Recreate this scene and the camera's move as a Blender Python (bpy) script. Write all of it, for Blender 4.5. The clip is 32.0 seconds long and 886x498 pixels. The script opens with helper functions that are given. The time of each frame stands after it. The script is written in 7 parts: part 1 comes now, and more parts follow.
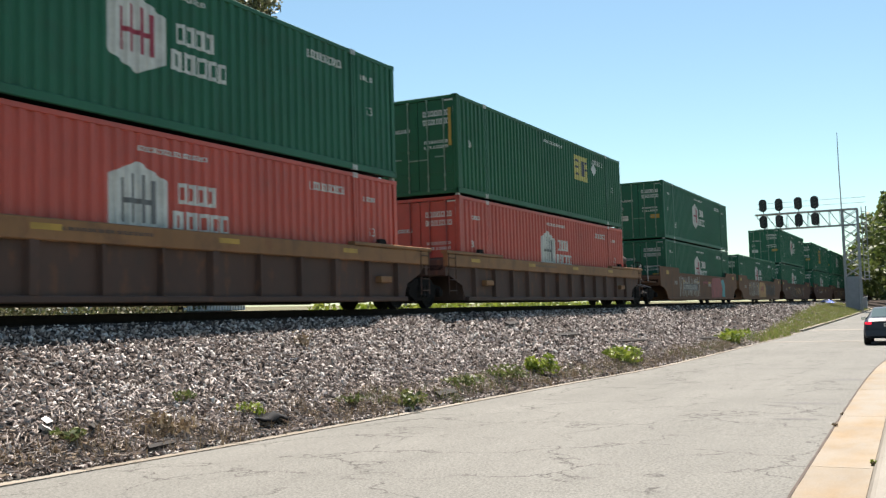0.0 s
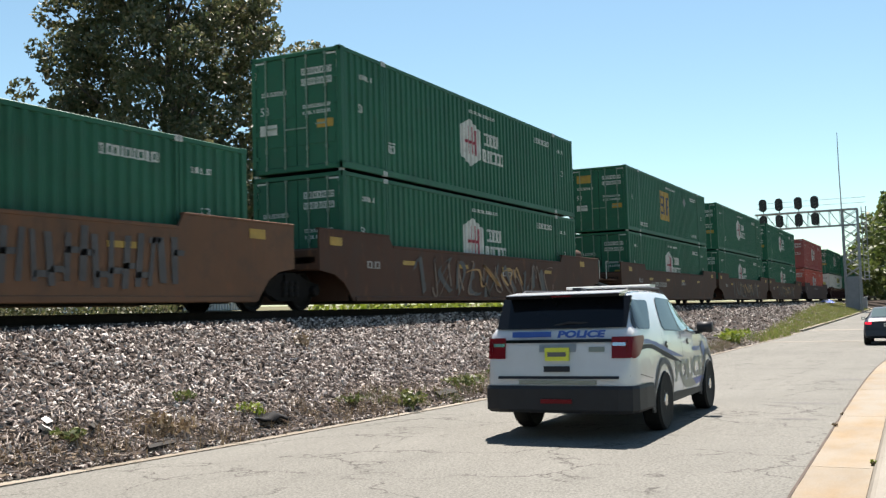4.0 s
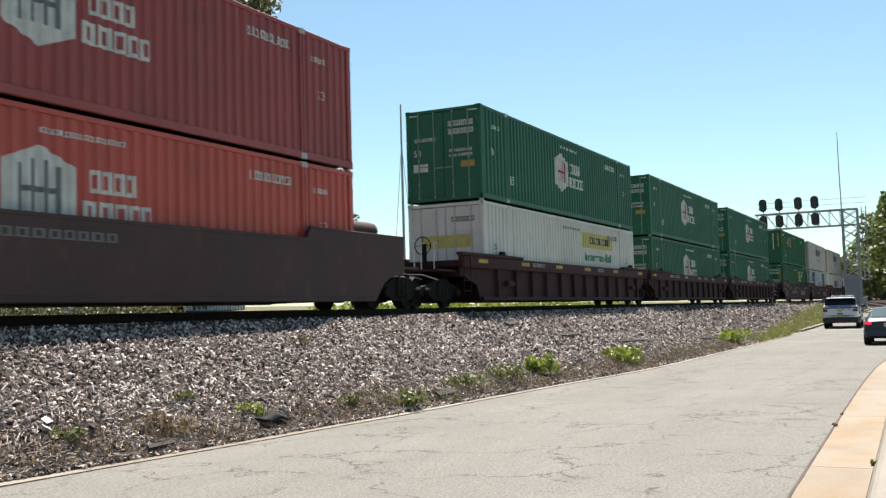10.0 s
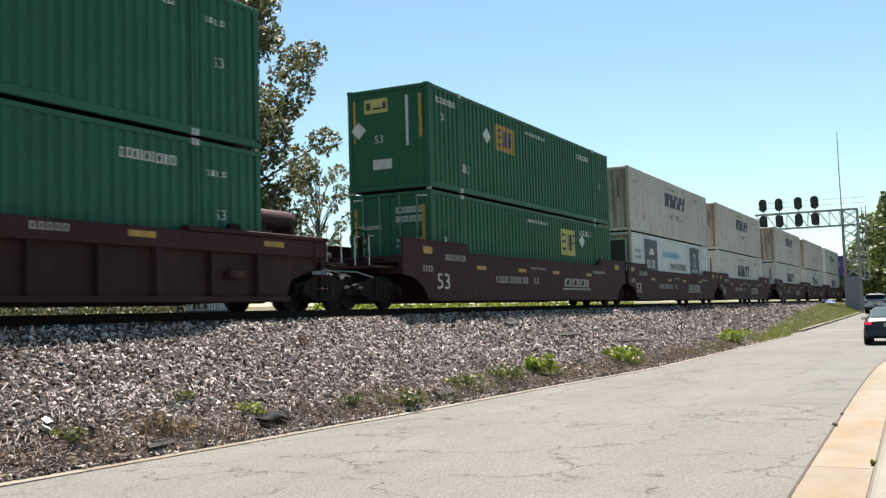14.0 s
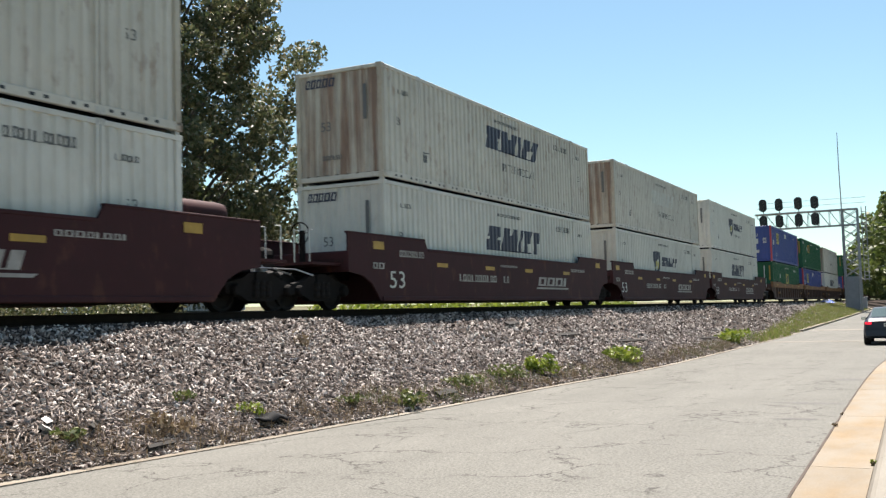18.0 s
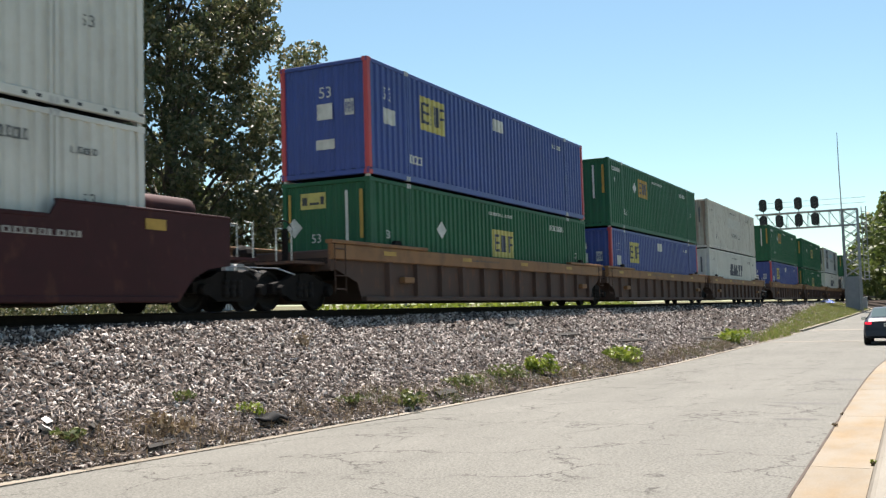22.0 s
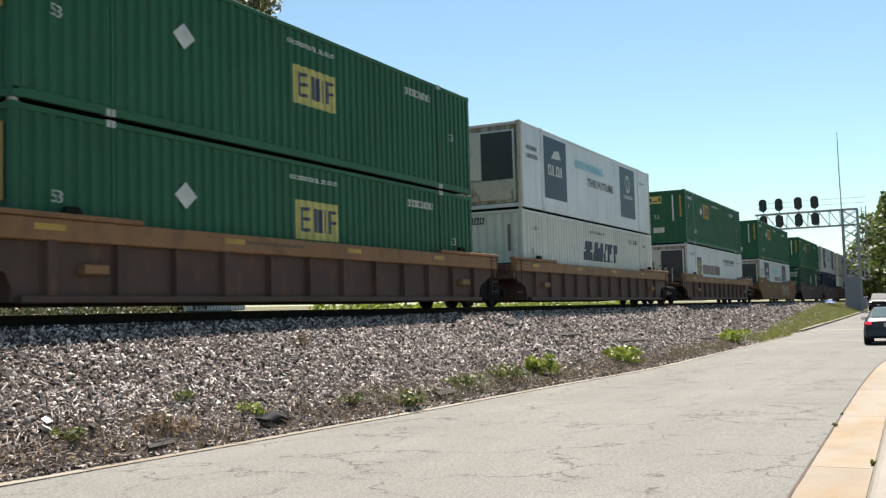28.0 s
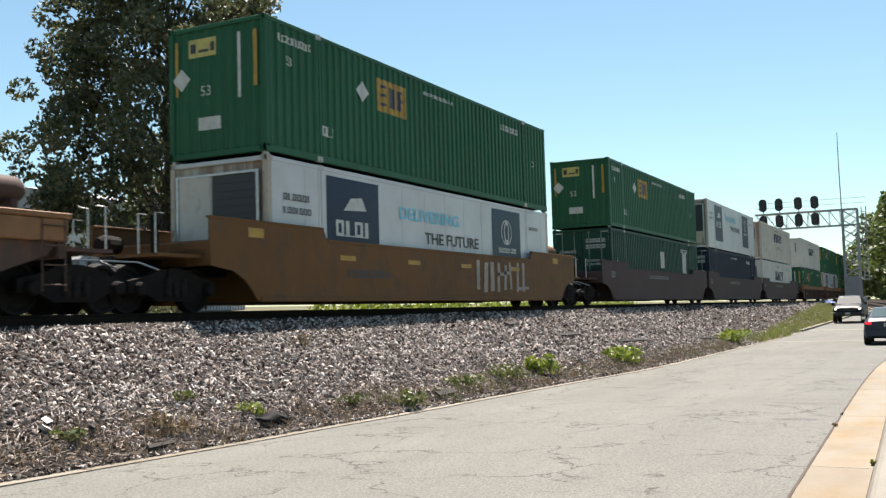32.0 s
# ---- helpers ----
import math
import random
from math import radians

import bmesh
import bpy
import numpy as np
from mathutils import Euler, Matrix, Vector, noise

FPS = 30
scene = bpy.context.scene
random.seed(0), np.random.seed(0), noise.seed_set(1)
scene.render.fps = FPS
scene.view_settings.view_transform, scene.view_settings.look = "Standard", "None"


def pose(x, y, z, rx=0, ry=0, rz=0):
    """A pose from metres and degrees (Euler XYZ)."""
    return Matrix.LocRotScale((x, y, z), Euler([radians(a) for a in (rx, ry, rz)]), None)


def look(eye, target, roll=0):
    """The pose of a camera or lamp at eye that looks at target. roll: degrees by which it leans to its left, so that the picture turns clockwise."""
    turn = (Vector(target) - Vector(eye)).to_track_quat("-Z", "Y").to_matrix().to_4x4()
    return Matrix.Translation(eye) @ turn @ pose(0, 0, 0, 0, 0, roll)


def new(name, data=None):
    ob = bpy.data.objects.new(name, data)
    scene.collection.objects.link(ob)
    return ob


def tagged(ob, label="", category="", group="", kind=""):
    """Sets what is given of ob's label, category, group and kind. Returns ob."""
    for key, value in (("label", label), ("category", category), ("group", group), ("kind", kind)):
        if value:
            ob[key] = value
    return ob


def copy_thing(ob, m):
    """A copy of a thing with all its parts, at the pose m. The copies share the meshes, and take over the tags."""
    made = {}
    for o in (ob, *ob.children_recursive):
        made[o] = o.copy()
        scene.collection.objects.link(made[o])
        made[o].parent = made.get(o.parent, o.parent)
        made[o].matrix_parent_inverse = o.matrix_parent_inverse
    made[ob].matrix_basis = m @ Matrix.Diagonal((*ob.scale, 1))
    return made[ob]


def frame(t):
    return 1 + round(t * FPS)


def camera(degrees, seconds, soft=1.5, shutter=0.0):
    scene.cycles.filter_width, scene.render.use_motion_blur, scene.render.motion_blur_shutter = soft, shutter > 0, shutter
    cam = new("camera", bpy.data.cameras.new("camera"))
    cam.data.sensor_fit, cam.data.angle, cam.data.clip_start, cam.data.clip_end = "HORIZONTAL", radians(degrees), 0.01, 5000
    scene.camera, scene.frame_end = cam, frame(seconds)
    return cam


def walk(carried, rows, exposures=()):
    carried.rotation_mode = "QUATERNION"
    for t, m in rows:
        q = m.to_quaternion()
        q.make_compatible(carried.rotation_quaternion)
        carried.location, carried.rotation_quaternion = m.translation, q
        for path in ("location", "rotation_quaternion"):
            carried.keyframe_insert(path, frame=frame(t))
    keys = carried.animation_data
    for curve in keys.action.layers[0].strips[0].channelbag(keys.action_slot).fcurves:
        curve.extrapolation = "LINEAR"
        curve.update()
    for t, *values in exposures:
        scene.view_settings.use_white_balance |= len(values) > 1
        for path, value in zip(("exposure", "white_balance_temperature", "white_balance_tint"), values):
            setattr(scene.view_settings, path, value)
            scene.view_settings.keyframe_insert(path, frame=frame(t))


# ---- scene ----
# A double-stack container train passes on an embankment beside a side street.
# x runs along the track, away from the camera; y runs from the street to the track; z = 0 is the street.
cam = camera(48.11, 32.0, soft=1.35, shutter=0.12)
EYE = Vector((0.0, 0.0, 1.7))
VIEW = look(EYE, EYE + Vector((0.89171, 0.44806, 0.06392)), -1.655)
walk(cam, [(0.0, VIEW), (32.0, VIEW)], [(0.0, 1.52, 6900, 12), (32.0, 1.52, 6900, 12)])

# ---- light ----
SUN = Vector((0.49, 0.155, 1.0)).normalized()
world = bpy.data.worlds.new("sky")
scene.world = world
world.use_nodes = True
wn = world.node_tree
sky = wn.nodes.new("ShaderNodeTexSky")
sky.sky_type = "NISHITA"
sky.sun_disc = False
sky.sun_elevation = math.asin(SUN.z)
sky.sun_rotation = math.atan2(SUN.x, SUN.y)
sky.air_density, sky.dust_density, sky.ozone_density = 1.0, 0.35, 0.3
wn.nodes["Background"].inputs[1].default_value = 0.052
clear = wn.nodes.new("ShaderNodeMix")
clear.data_type, clear.blend_type = "RGBA", "MULTIPLY"
clear.inputs["Factor"].default_value = 1.0
clear.inputs["B"].default_value = (0.835, 1.03, 1.03, 1)
wn.links.new(sky.outputs[0], clear.inputs["A"])
wn.links.new(clear.outputs["Result"], wn.nodes["Background"].inputs[0])
sun = new("sun", bpy.data.lights.new("sun", "SUN"))
sun.data.energy, sun.data.angle, sun.data.color = 5.0, radians(0.55), (1.0, 0.965, 0.925)
sun.matrix_world = look(SUN * 60, (0, 0, 0))

# ---- mesh helpers ----
class Mesh:
    """Collects vertices and faces, and makes one mesh of them."""
    def __init__(self):
        self.v, self.f = [], []

    def add(self, verts, faces):
        n = len(self.v)
        self.v.extend(verts)
        self.f.extend([[i + n for i in f] for f in faces])
        return self

    def box(self, x0, x1, y0, y1, z0, z1, c=0.0):
        """A box; c chamfers its four long edges along the longest side."""
        if c <= 0:
            v = [(x, y, z) for x in (x0, x1) for y in (y0, y1) for z in (z0, z1)]
            return self.add(v, [(0, 1, 3, 2), (4, 6, 7, 5), (0, 4, 5, 1), (2, 3, 7, 6), (0, 2, 6, 4), (1, 5, 7, 3)])
        d = [x1 - x0, y1 - y0, z1 - z0]
        a = d.index(max(d))
        o = [i for i in (0, 1, 2) if i != a]
        lo, hi = (x0, y0, z0), (x1, y1, z1)
        p, q = (lo[o[0]], hi[o[0]]), (lo[o[1]], hi[o[1]])
        ring = [(p[0] + c, q[0]), (p[1] - c, q[0]), (p[1], q[0] + c), (p[1], q[1] - c), (p[1] - c, q[1]), (p[0] + c, q[1]), (p[0], q[1] - c), (p[0], q[0] + c)]
        v = []
        for e in (lo[a], hi[a]):
            for s, t in ring:
                w = [0, 0, 0]
                w[a], w[o[0]], w[o[1]] = e, s, t
                v.append(tuple(w))
        f = [(i, (i + 1) % 8, 8 + (i + 1) % 8, 8 + i) for i in range(8)] + [tuple(range(7, -1, -1)), tuple(range(8, 16))]
        return self.add(v, f)

    def prism(self, poly, axis, a, b):
        """A polygon of two coordinates, drawn out along an axis from a to b."""
        k, n = "xyz".index(axis), len(poly)
        v = []
        for e in (a, b):
            for p in poly:
                w = list(p)
                w.insert(k, e)
                v.append(tuple(w))
        return self.add(v, [(i, (i + 1) % n, n + (i + 1) % n, n + i) for i in range(n)] + [tuple(range(n - 1, -1, -1)), tuple(range(n, 2 * n))])

    def tube(self, pts, r, n=6, caps=True):
        """A round bar along points; r is one radius or one for each point."""
        pts = [Vector(p) for p in pts]
        rs = r if isinstance(r, (list, tuple)) else [r] * len(pts)
        v, f = [], []
        for i, p in enumerate(pts):
            d = (pts[min(i + 1, len(pts) - 1)] - pts[max(i - 1, 0)]).normalized()
            s = d.orthogonal() if i == 0 else (s - d * s.dot(d))
            s.normalize()
            t = d.cross(s)
            v += [tuple(p + (s * math.cos(2 * math.pi * j / n) + t * math.sin(2 * math.pi * j / n)) * rs[i]) for j in range(n)]
        for i in range(len(pts) - 1):
            f += [(i * n + j, i * n + (j + 1) % n, (i + 1) * n + (j + 1) % n, (i + 1) * n + j) for j in range(n)]
        if caps:
            f += [tuple(range(n - 1, -1, -1)), tuple(range(len(v) - n, len(v)))]
        return self.add(v, f)

    def lathe(self, prof, axis, centre, n=24):
        """A turned body: prof holds (radius, place along the axis)."""
        k = "xyz".index(axis)
        v, f = [], []
        for r, e in prof:
            for j in range(n):
                w = [r * math.cos(2 * math.pi * j / n), r * math.sin(2 * math.pi * j / n)]
                w.insert(k, e)
                v.append((w[0] + centre[0], w[1] + centre[1], w[2] + centre[2]))
        for i in range(len(prof) - 1):
            f += [(i * n + j, i * n + (j + 1) % n, (i + 1) * n + (j + 1) % n, (i + 1) * n + j) for j in range(n)]
        f += [tuple(range(n - 1, -1, -1)), tuple(range(len(v) - n, len(v)))]
        return self.add(v, f)

    def move(self, m, start=0):
        for i in range(start, len(self.v)):
            self.v[i] = tuple(m @ Vector(self.v[i]))
        return self

    def mesh(self, name, smooth=False):
        me = bpy.data.meshes.new(name)
        me.from_pydata(self.v, [], self.f)
        bm = bmesh.new()
        bm.from_mesh(me)
        bmesh.ops.recalc_face_normals(bm, faces=bm.faces)
        bm.to_mesh(me)
        bm.free()
        if smooth:
            me.polygons.foreach_set("use_smooth", [True] * len(me.polygons))
        return me


def part(name, mb, material, parent=None, label="", smooth=False):
    """Links a mesh as one object, under a thing or a part."""
    me = mb if isinstance(mb, bpy.types.Mesh) else mb.mesh(name, smooth)
    if not me.materials:
        me.materials.append(material)
    ob = new(name, me)
    ob.parent = parent
    return tagged(ob, label)


def thing(name, label, category, group="", m=None):
    ob = new(name)
    ob.empty_display_size = 0.2
    if m is not None:
        ob.matrix_basis = m
    return tagged(ob, label, category, group)


def text_mesh(words, height, shear=0.0, stretch=1.0, bold=0.0):
    """Flat letters of the built-in font, in the xy plane from the origin."""
    cu = bpy.data.curves.new("words", "FONT")
    cu.body, cu.size, cu.shear, cu.offset, cu.resolution_u = words, height / 0.7, shear, bold, 3
    ob = bpy.data.objects.new("words", cu)
    scene.collection.objects.link(ob)
    me = bpy.data.meshes.new_from_object(ob.evaluated_get(bpy.context.evaluated_depsgraph_get()))
    bpy.data.objects.remove(ob)
    bpy.data.curves.remove(cu)
    v = [(p.co.x * stretch, p.co.y) for p in me.vertices]
    f = [list(p.vertices) for p in me.polygons]
    bpy.data.meshes.remove(me)
    return v, f


# ---- materials ----
def shader(name, rough=0.6, metal=0.0):
    ma = bpy.data.materials.new(name)
    ma.use_nodes = True
    nt = ma.node_tree
    bs = nt.nodes["Principled BSDF"]
    bs.inputs["Roughness"].default_value, bs.inputs["Metallic"].default_value = rough, metal
    return ma, nt, bs


def tex(nt, kind, scale, coord="Object", detail=4.0, stretch=None):
    tc = nt.nodes.new("ShaderNodeTexCoord")
    out = tc.outputs[coord]
    if stretch:
        mp = nt.nodes.new("ShaderNodeMapping")
        mp.inputs["Scale"].default_value = stretch
        nt.links.new(out, mp.inputs["Vector"])
        out = mp.outputs[0]
    n = nt.nodes.new("ShaderNodeTex" + kind)
    n.inputs["Scale"].default_value = scale
    if kind == "Noise":
        n.inputs["Detail"].default_value = detail
        n.inputs["Roughness"].default_value = 0.62
    nt.links.new(out, n.inputs["Vector"])
    return n


def ramp(nt, src, stops):
    r = nt.nodes.new("ShaderNodeValToRGB")
    el = r.color_ramp.elements
    while len(el) < len(stops):
        el.new(0.5)
    for e, (p, c) in zip(el, stops):
        e.position = p
        e.color = (*c, 1) if isinstance(c, (tuple, list)) else (c, c, c, 1)
    nt.links.new(src, r.inputs[0])
    return r.outputs[0]


def blend(nt, fac, a, b, mode="MIX"):
    n = nt.nodes.new("ShaderNodeMix")
    n.data_type, n.blend_type = "RGBA", mode
    for sock, val in ((n.inputs["Factor"], fac), (n.inputs["A"], a), (n.inputs["B"], b)):
        if isinstance(val, bpy.types.NodeSocket):
            nt.links.new(val, sock)
        elif isinstance(val, (tuple, list)):
            sock.default_value = (*val, 1)
        else:
            sock.default_value = val
    return n.outputs["Result"]


def bump(nt, bs, src, strength, dist):
    b = nt.nodes.new("ShaderNodeBump")
    b.inputs["Strength"].default_value, b.inputs["Distance"].default_value = strength, dist
    nt.links.new(src, b.inputs["Height"])
    nt.links.new(b.outputs[0], bs.inputs["Normal"])


def paint(name, col, rough=0.5, dirt=0.35, rust=0.0, grime=(0.05, 0.045, 0.04), coord="Object", streak=0.5, metal=0.0):
    """Worn vehicle paint: broad fading, upright dirt streaks, specks of rust and a fine relief."""
    ma, nt, bs = shader(name, rough, metal)
    broad = tex(nt, "Noise", 0.5, coord, 5)
    fade = ramp(nt, broad.outputs[0], [(0.3, 0.86), (0.7, 1.1)])
    c = blend(nt, 1.0, col, fade, "MULTIPLY")
    st = tex(nt, "Noise", 1.0, coord, 6, (2.6, 2.6, 0.16))
    c = blend(nt, ramp(nt, st.outputs[0], [(0.5, 0.0), (0.78, dirt * streak)]), c, grime)
    spot = tex(nt, "Noise", 2.2, coord, 8)
    c = blend(nt, ramp(nt, spot.outputs[0], [(0.5, 0.0), (0.8, dirt)]), c, grime)
    if rust:
        rs = tex(nt, "Noise", 3.4, coord, 10, (1.0, 1.0, 0.45))
        c = blend(nt, ramp(nt, rs.outputs[0], [(0.57, 0.0), (0.66, rust)]), c, (0.17, 0.075, 0.04))
    nt.links.new(c, bs.inputs["Base Color"])
    fine = tex(nt, "Noise", 60.0, coord, 3)
    bump(nt, bs, fine.outputs[0], 0.12, 0.004)
    return ma


def plain(name, col, rough=0.6, metal=0.0, var=0.15, scale=6.0, relief=0.15, size=40.0):
    ma, nt, bs = shader(name, rough, metal)
    n = tex(nt, "Noise", scale, "Object", 6)
    c = blend(nt, 1.0, col, ramp(nt, n.outputs[0], [(0.25, 1 - var), (0.75, 1 + var)]), "MULTIPLY")
    nt.links.new(c, bs.inputs["Base Color"])
    f = tex(nt, "Noise", size, "Object", 4)
    bump(nt, bs, f.outputs[0], relief, 0.006)
    return ma


GREEN = paint("green_container_paint", (0.022, 0.108, 0.064), 0.5, 0.25)
GREEN_EMP = paint("grass_green_container_paint", (0.020, 0.098, 0.049), 0.5, 0.28)
GREEN_DARK = paint("dark_green_container_paint", (0.016, 0.06, 0.04), 0.5, 0.3)
RED = paint("orange_red_container_paint", (0.42, 0.058, 0.036), 0.5, 0.2)
RED_DULL = paint("dull_red_container_paint", (0.27, 0.045, 0.04), 0.55, 0.3)
WHITE = paint("off_white_container_paint", (0.53, 0.52, 0.475), 0.5, 0.18, 0.10, (0.25, 0.21, 0.16))
WHITE_WORN = paint("stained_white_container_paint", (0.50, 0.475, 0.42), 0.55, 0.34, 0.35, (0.22, 0.16, 0.11))
WHITE_COOL = paint("cool_white_panel_paint", (0.49, 0.50, 0.51), 0.4, 0.12, 0.04, (0.3, 0.28, 0.25))
RUSTY_WHITE = paint("rust_streaked_white_paint", (0.42, 0.38, 0.31), 0.6, 0.5, 0.75, (0.17, 0.09, 0.05))
BLUE = paint("blue_container_paint", (0.020, 0.045, 0.215), 0.48, 0.22)
NAVY = paint("navy_container_paint", (0.012, 0.018, 0.04), 0.5, 0.25)


def streaked_rust():
    """Pale paint with tall rust runs."""
    ma, nt, bs = shader("rust_run_white_paint", 0.6)
    a = tex(nt, "Noise", 1.0, "Object", 7, (1.0, 3.2, 0.14))
    b = tex(nt, "Noise", 5.0, "Object", 8, (1.0, 1.0, 0.4))
    c = blend(nt, 1.0, (0.43, 0.40, 0.34), ramp(nt, b.outputs[0], [(0.3, 0.75), (0.7, 1.1)]), "MULTIPLY")
    c = blend(nt, ramp(nt, a.outputs[0], [(0.43, 0.0), (0.60, 0.8)]), c, blend(nt, b.outputs[0], (0.09, 0.045, 0.03), (0.22, 0.10, 0.05)))
    nt.links.new(c, bs.inputs["Base Color"])
    return ma


RUST_RUNS = streaked_rust()
POST_RED = paint("red_post_paint", (0.42, 0.04, 0.045), 0.5, 0.2)
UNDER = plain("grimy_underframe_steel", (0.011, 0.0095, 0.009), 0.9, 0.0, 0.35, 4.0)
ROOFMAT = plain("dusty_container_roof", (0.30, 0.30, 0.29), 0.6, 0.0, 0.2, 2.0)
GALV = plain("galvanised_rod", (0.45, 0.45, 0.44), 0.42, 0.6, 0.2, 8.0)
ROD_GREEN = plain("painted_lock_rod", (0.16, 0.22, 0.17), 0.45, 0.2, 0.2, 8.0)
CASTING = plain("worn_casting_steel", (0.40, 0.39, 0.37), 0.55, 0.1, 0.3, 12.0)
INK_WHITE = plain("white_lettering", (0.46, 0.46, 0.43), 0.55, 0, 0.3, 3)
INK_DIM = plain("dusty_white_lettering", (0.27, 0.25, 0.23), 0.6, 0, 0.35, 3)
INK_GREY = plain("grey_lettering", (0.10, 0.10, 0.10), 0.5, 0, 0.12, 5)
INK_BLUE = plain("dark_blue_lettering", (0.026, 0.029, 0.055), 0.5, 0, 0.15, 5)
INK_FADED = plain("faded_grey_lettering", (0.47, 0.47, 0.43), 0.55, 0, 0.15, 5)
INK_BLACK = plain("black_lettering", (0.02, 0.02, 0.024), 0.5, 0, 0.12, 5)
INK_RED = plain("crimson_lettering", (0.25, 0.012, 0.03), 0.5, 0, 0.12, 5)
INK_CYAN = plain("sky_blue_lettering", (0.16, 0.48, 0.60), 0.5, 0, 0.1, 5)
INK_GREEN = plain("green_lettering", (0.01, 0.16, 0.08), 0.5, 0, 0.1, 5)
INK_YELLOW = plain("yellow_marking", (0.34, 0.20, 0.025), 0.55, 0, 0.35, 3)
INK_PALE_YELLOW = plain("pale_yellow_marking", (0.42, 0.36, 0.10), 0.55, 0, 0.25, 3)
PANEL_BLUE = plain("dark_blue_panel_print", (0.011, 0.023, 0.05), 0.4, 0, 0.1, 3)
PANEL_TEAL = plain("teal_panel_print", (0.01, 0.03, 0.058), 0.4, 0, 0.1, 3)
CAR_TAN = paint("tan_rail_paint", (0.22, 0.115, 0.055), 0.6, 0.65, 0.6, (0.06, 0.04, 0.035))
CAR_BROWN = paint("rusty_brown_car_paint", (0.074, 0.037, 0.025), 0.7, 0.5, 0.35)
CAR_RUST = paint("orange_brown_car_paint", (0.135, 0.072, 0.043), 0.7, 0.6, 0.45)
INK_MAROON = plain("dark_maroon_lettering", (0.085, 0.012, 0.02), 0.5, 0, 0.2, 5)
CAR_RIBBED = paint("brown_ribbed_car_paint", (0.080, 0.050, 0.041), 0.7, 0.5, 0.4)
CAR_DARK = paint("dark_grey_brown_car_paint", (0.066, 0.043, 0.041), 0.7, 0.4, 0.2)
CAR_MAROON = paint("maroon_car_paint", (0.043, 0.015, 0.0168), 0.7, 0.4, 0.2, (0.02, 0.012, 0.012))
CAR_MAROON_DARK = paint("dark_maroon_car_paint", (0.033, 0.014, 0.015), 0.7, 0.25, 0.12, (0.02, 0.014, 0.012))
CAR_YELLOW = paint("yellow_ochre_car_paint", (0.135, 0.066, 0.024), 0.65, 0.7, 0.5)
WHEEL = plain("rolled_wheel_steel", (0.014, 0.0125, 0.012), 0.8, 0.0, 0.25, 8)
for dull in (UNDER, WHEEL, CAR_TAN, CAR_BROWN, CAR_RUST, CAR_RIBBED, CAR_DARK, CAR_MAROON, CAR_MAROON_DARK, CAR_YELLOW, PANEL_BLUE, PANEL_TEAL, GREEN, GREEN_EMP, GREEN_DARK, NAVY):
    dull.node_tree.nodes["Principled BSDF"].inputs["Specular IOR Level"].default_value = 0.15

# ---- containers ----
CL, HW, CH = 16.154, 1.2955, 2.896
POST = 1.98          # the lifting posts stand at the 40 ft places
PITCH, DEPTH = 0.2788, 0.045


def wave(x):
    """How far the corrugated side lies behind its outer face at x."""
    u = (x - 0.17) % PITCH
    a, s, b = 0.10, 0.045, 0.0888
    if u < a:
        return 0.0
    if u < a + s:
        return DEPTH * (u - a) / s
    if u < a + s + b:
        return DEPTH
    return DEPTH * (1 - (u - a - s - b) / s)


def breaks(x0, x1):
    out, k = [], math.floor((x0 - 0.17) / PITCH)
    while 0.17 + k * PITCH < x1:
        for e in (0.0, 0.10, 0.145, 0.2338):
            x = 0.17 + k * PITCH + e
            if x0 < x < x1:
                out.append(x)
        k += 1
    return out


def flat(x):
    return 0.0


def corrugated(x0, x1, y, z0, z1, out=-1):
    """A pressed side sheet, drawn in and closed along its upper and lower edge."""
    mb = Mesh()
    xs = [x0] + breaks(x0, x1) + [x1]
    v = []
    for x in xs:
        d = wave(x)
        yy = y - out * d
        yi = y - out * (DEPTH + 0.012)
        v += [(x, yi, z0), (x, yy, z0), (x, yy, z1), (x, yi, z1)]
    f = []
    for i in range(len(xs) - 1):
        a, b = 4 * i, 4 * i + 4
        f += [(a, b, b + 1, a + 1), (a + 1, b + 1, b + 2, a + 2), (a + 2, b + 2, b + 3, a + 3)]
    return mb.add(v, f)


def painted(shapes, follow, y):
    """Painted marks on a side: polygons of (x, z), laid along the sheet's waves."""
    bm = bmesh.new()
    for vs, fs in shapes:
        vv = [bm.verts.new((p[0], 0, p[1])) for p in vs]
        for f in fs:
            try:
                bm.faces.new([vv[i] for i in f])
            except ValueError:
                pass
    if follow is not flat:
        xs = [v.co.x for v in bm.verts]
        for x in breaks(min(xs), max(xs)):
            bmesh.ops.bisect_plane(bm, geom=bm.verts[:] + bm.edges[:] + bm.faces[:], plane_co=(x, 0, 0), plane_no=(1, 0, 0), dist=1e-5)
    for v in bm.verts:
        v.co.y = y + follow(v.co.x)
    for f in bm.faces:
        f.normal_update()
        if f.normal.y > 0:
            f.normal_flip()
    me = bpy.data.meshes.new("marking")
    bm.to_mesh(me)
    bm.free()
    return me


def rect(x0, x1, z0, z1, lean=0.0):
    return [(x0, z0), (x1, z0), (x1 + lean, z1), (x0 + lean, z1)], [(0, 1, 2, 3)]


def ring_poly(cx, cz, rx, rz, n=16, w=0.12):
    v = []
    for k in (1.0, 1.0 - w):
        v += [(cx + rx * k * math.cos(2 * math.pi * i / n), cz + rz * k * math.sin(2 * math.pi * i / n)) for i in range(n)]
    return v, [(i, (i + 1) % n, n + (i + 1) % n, n + i) for i in range(n)]


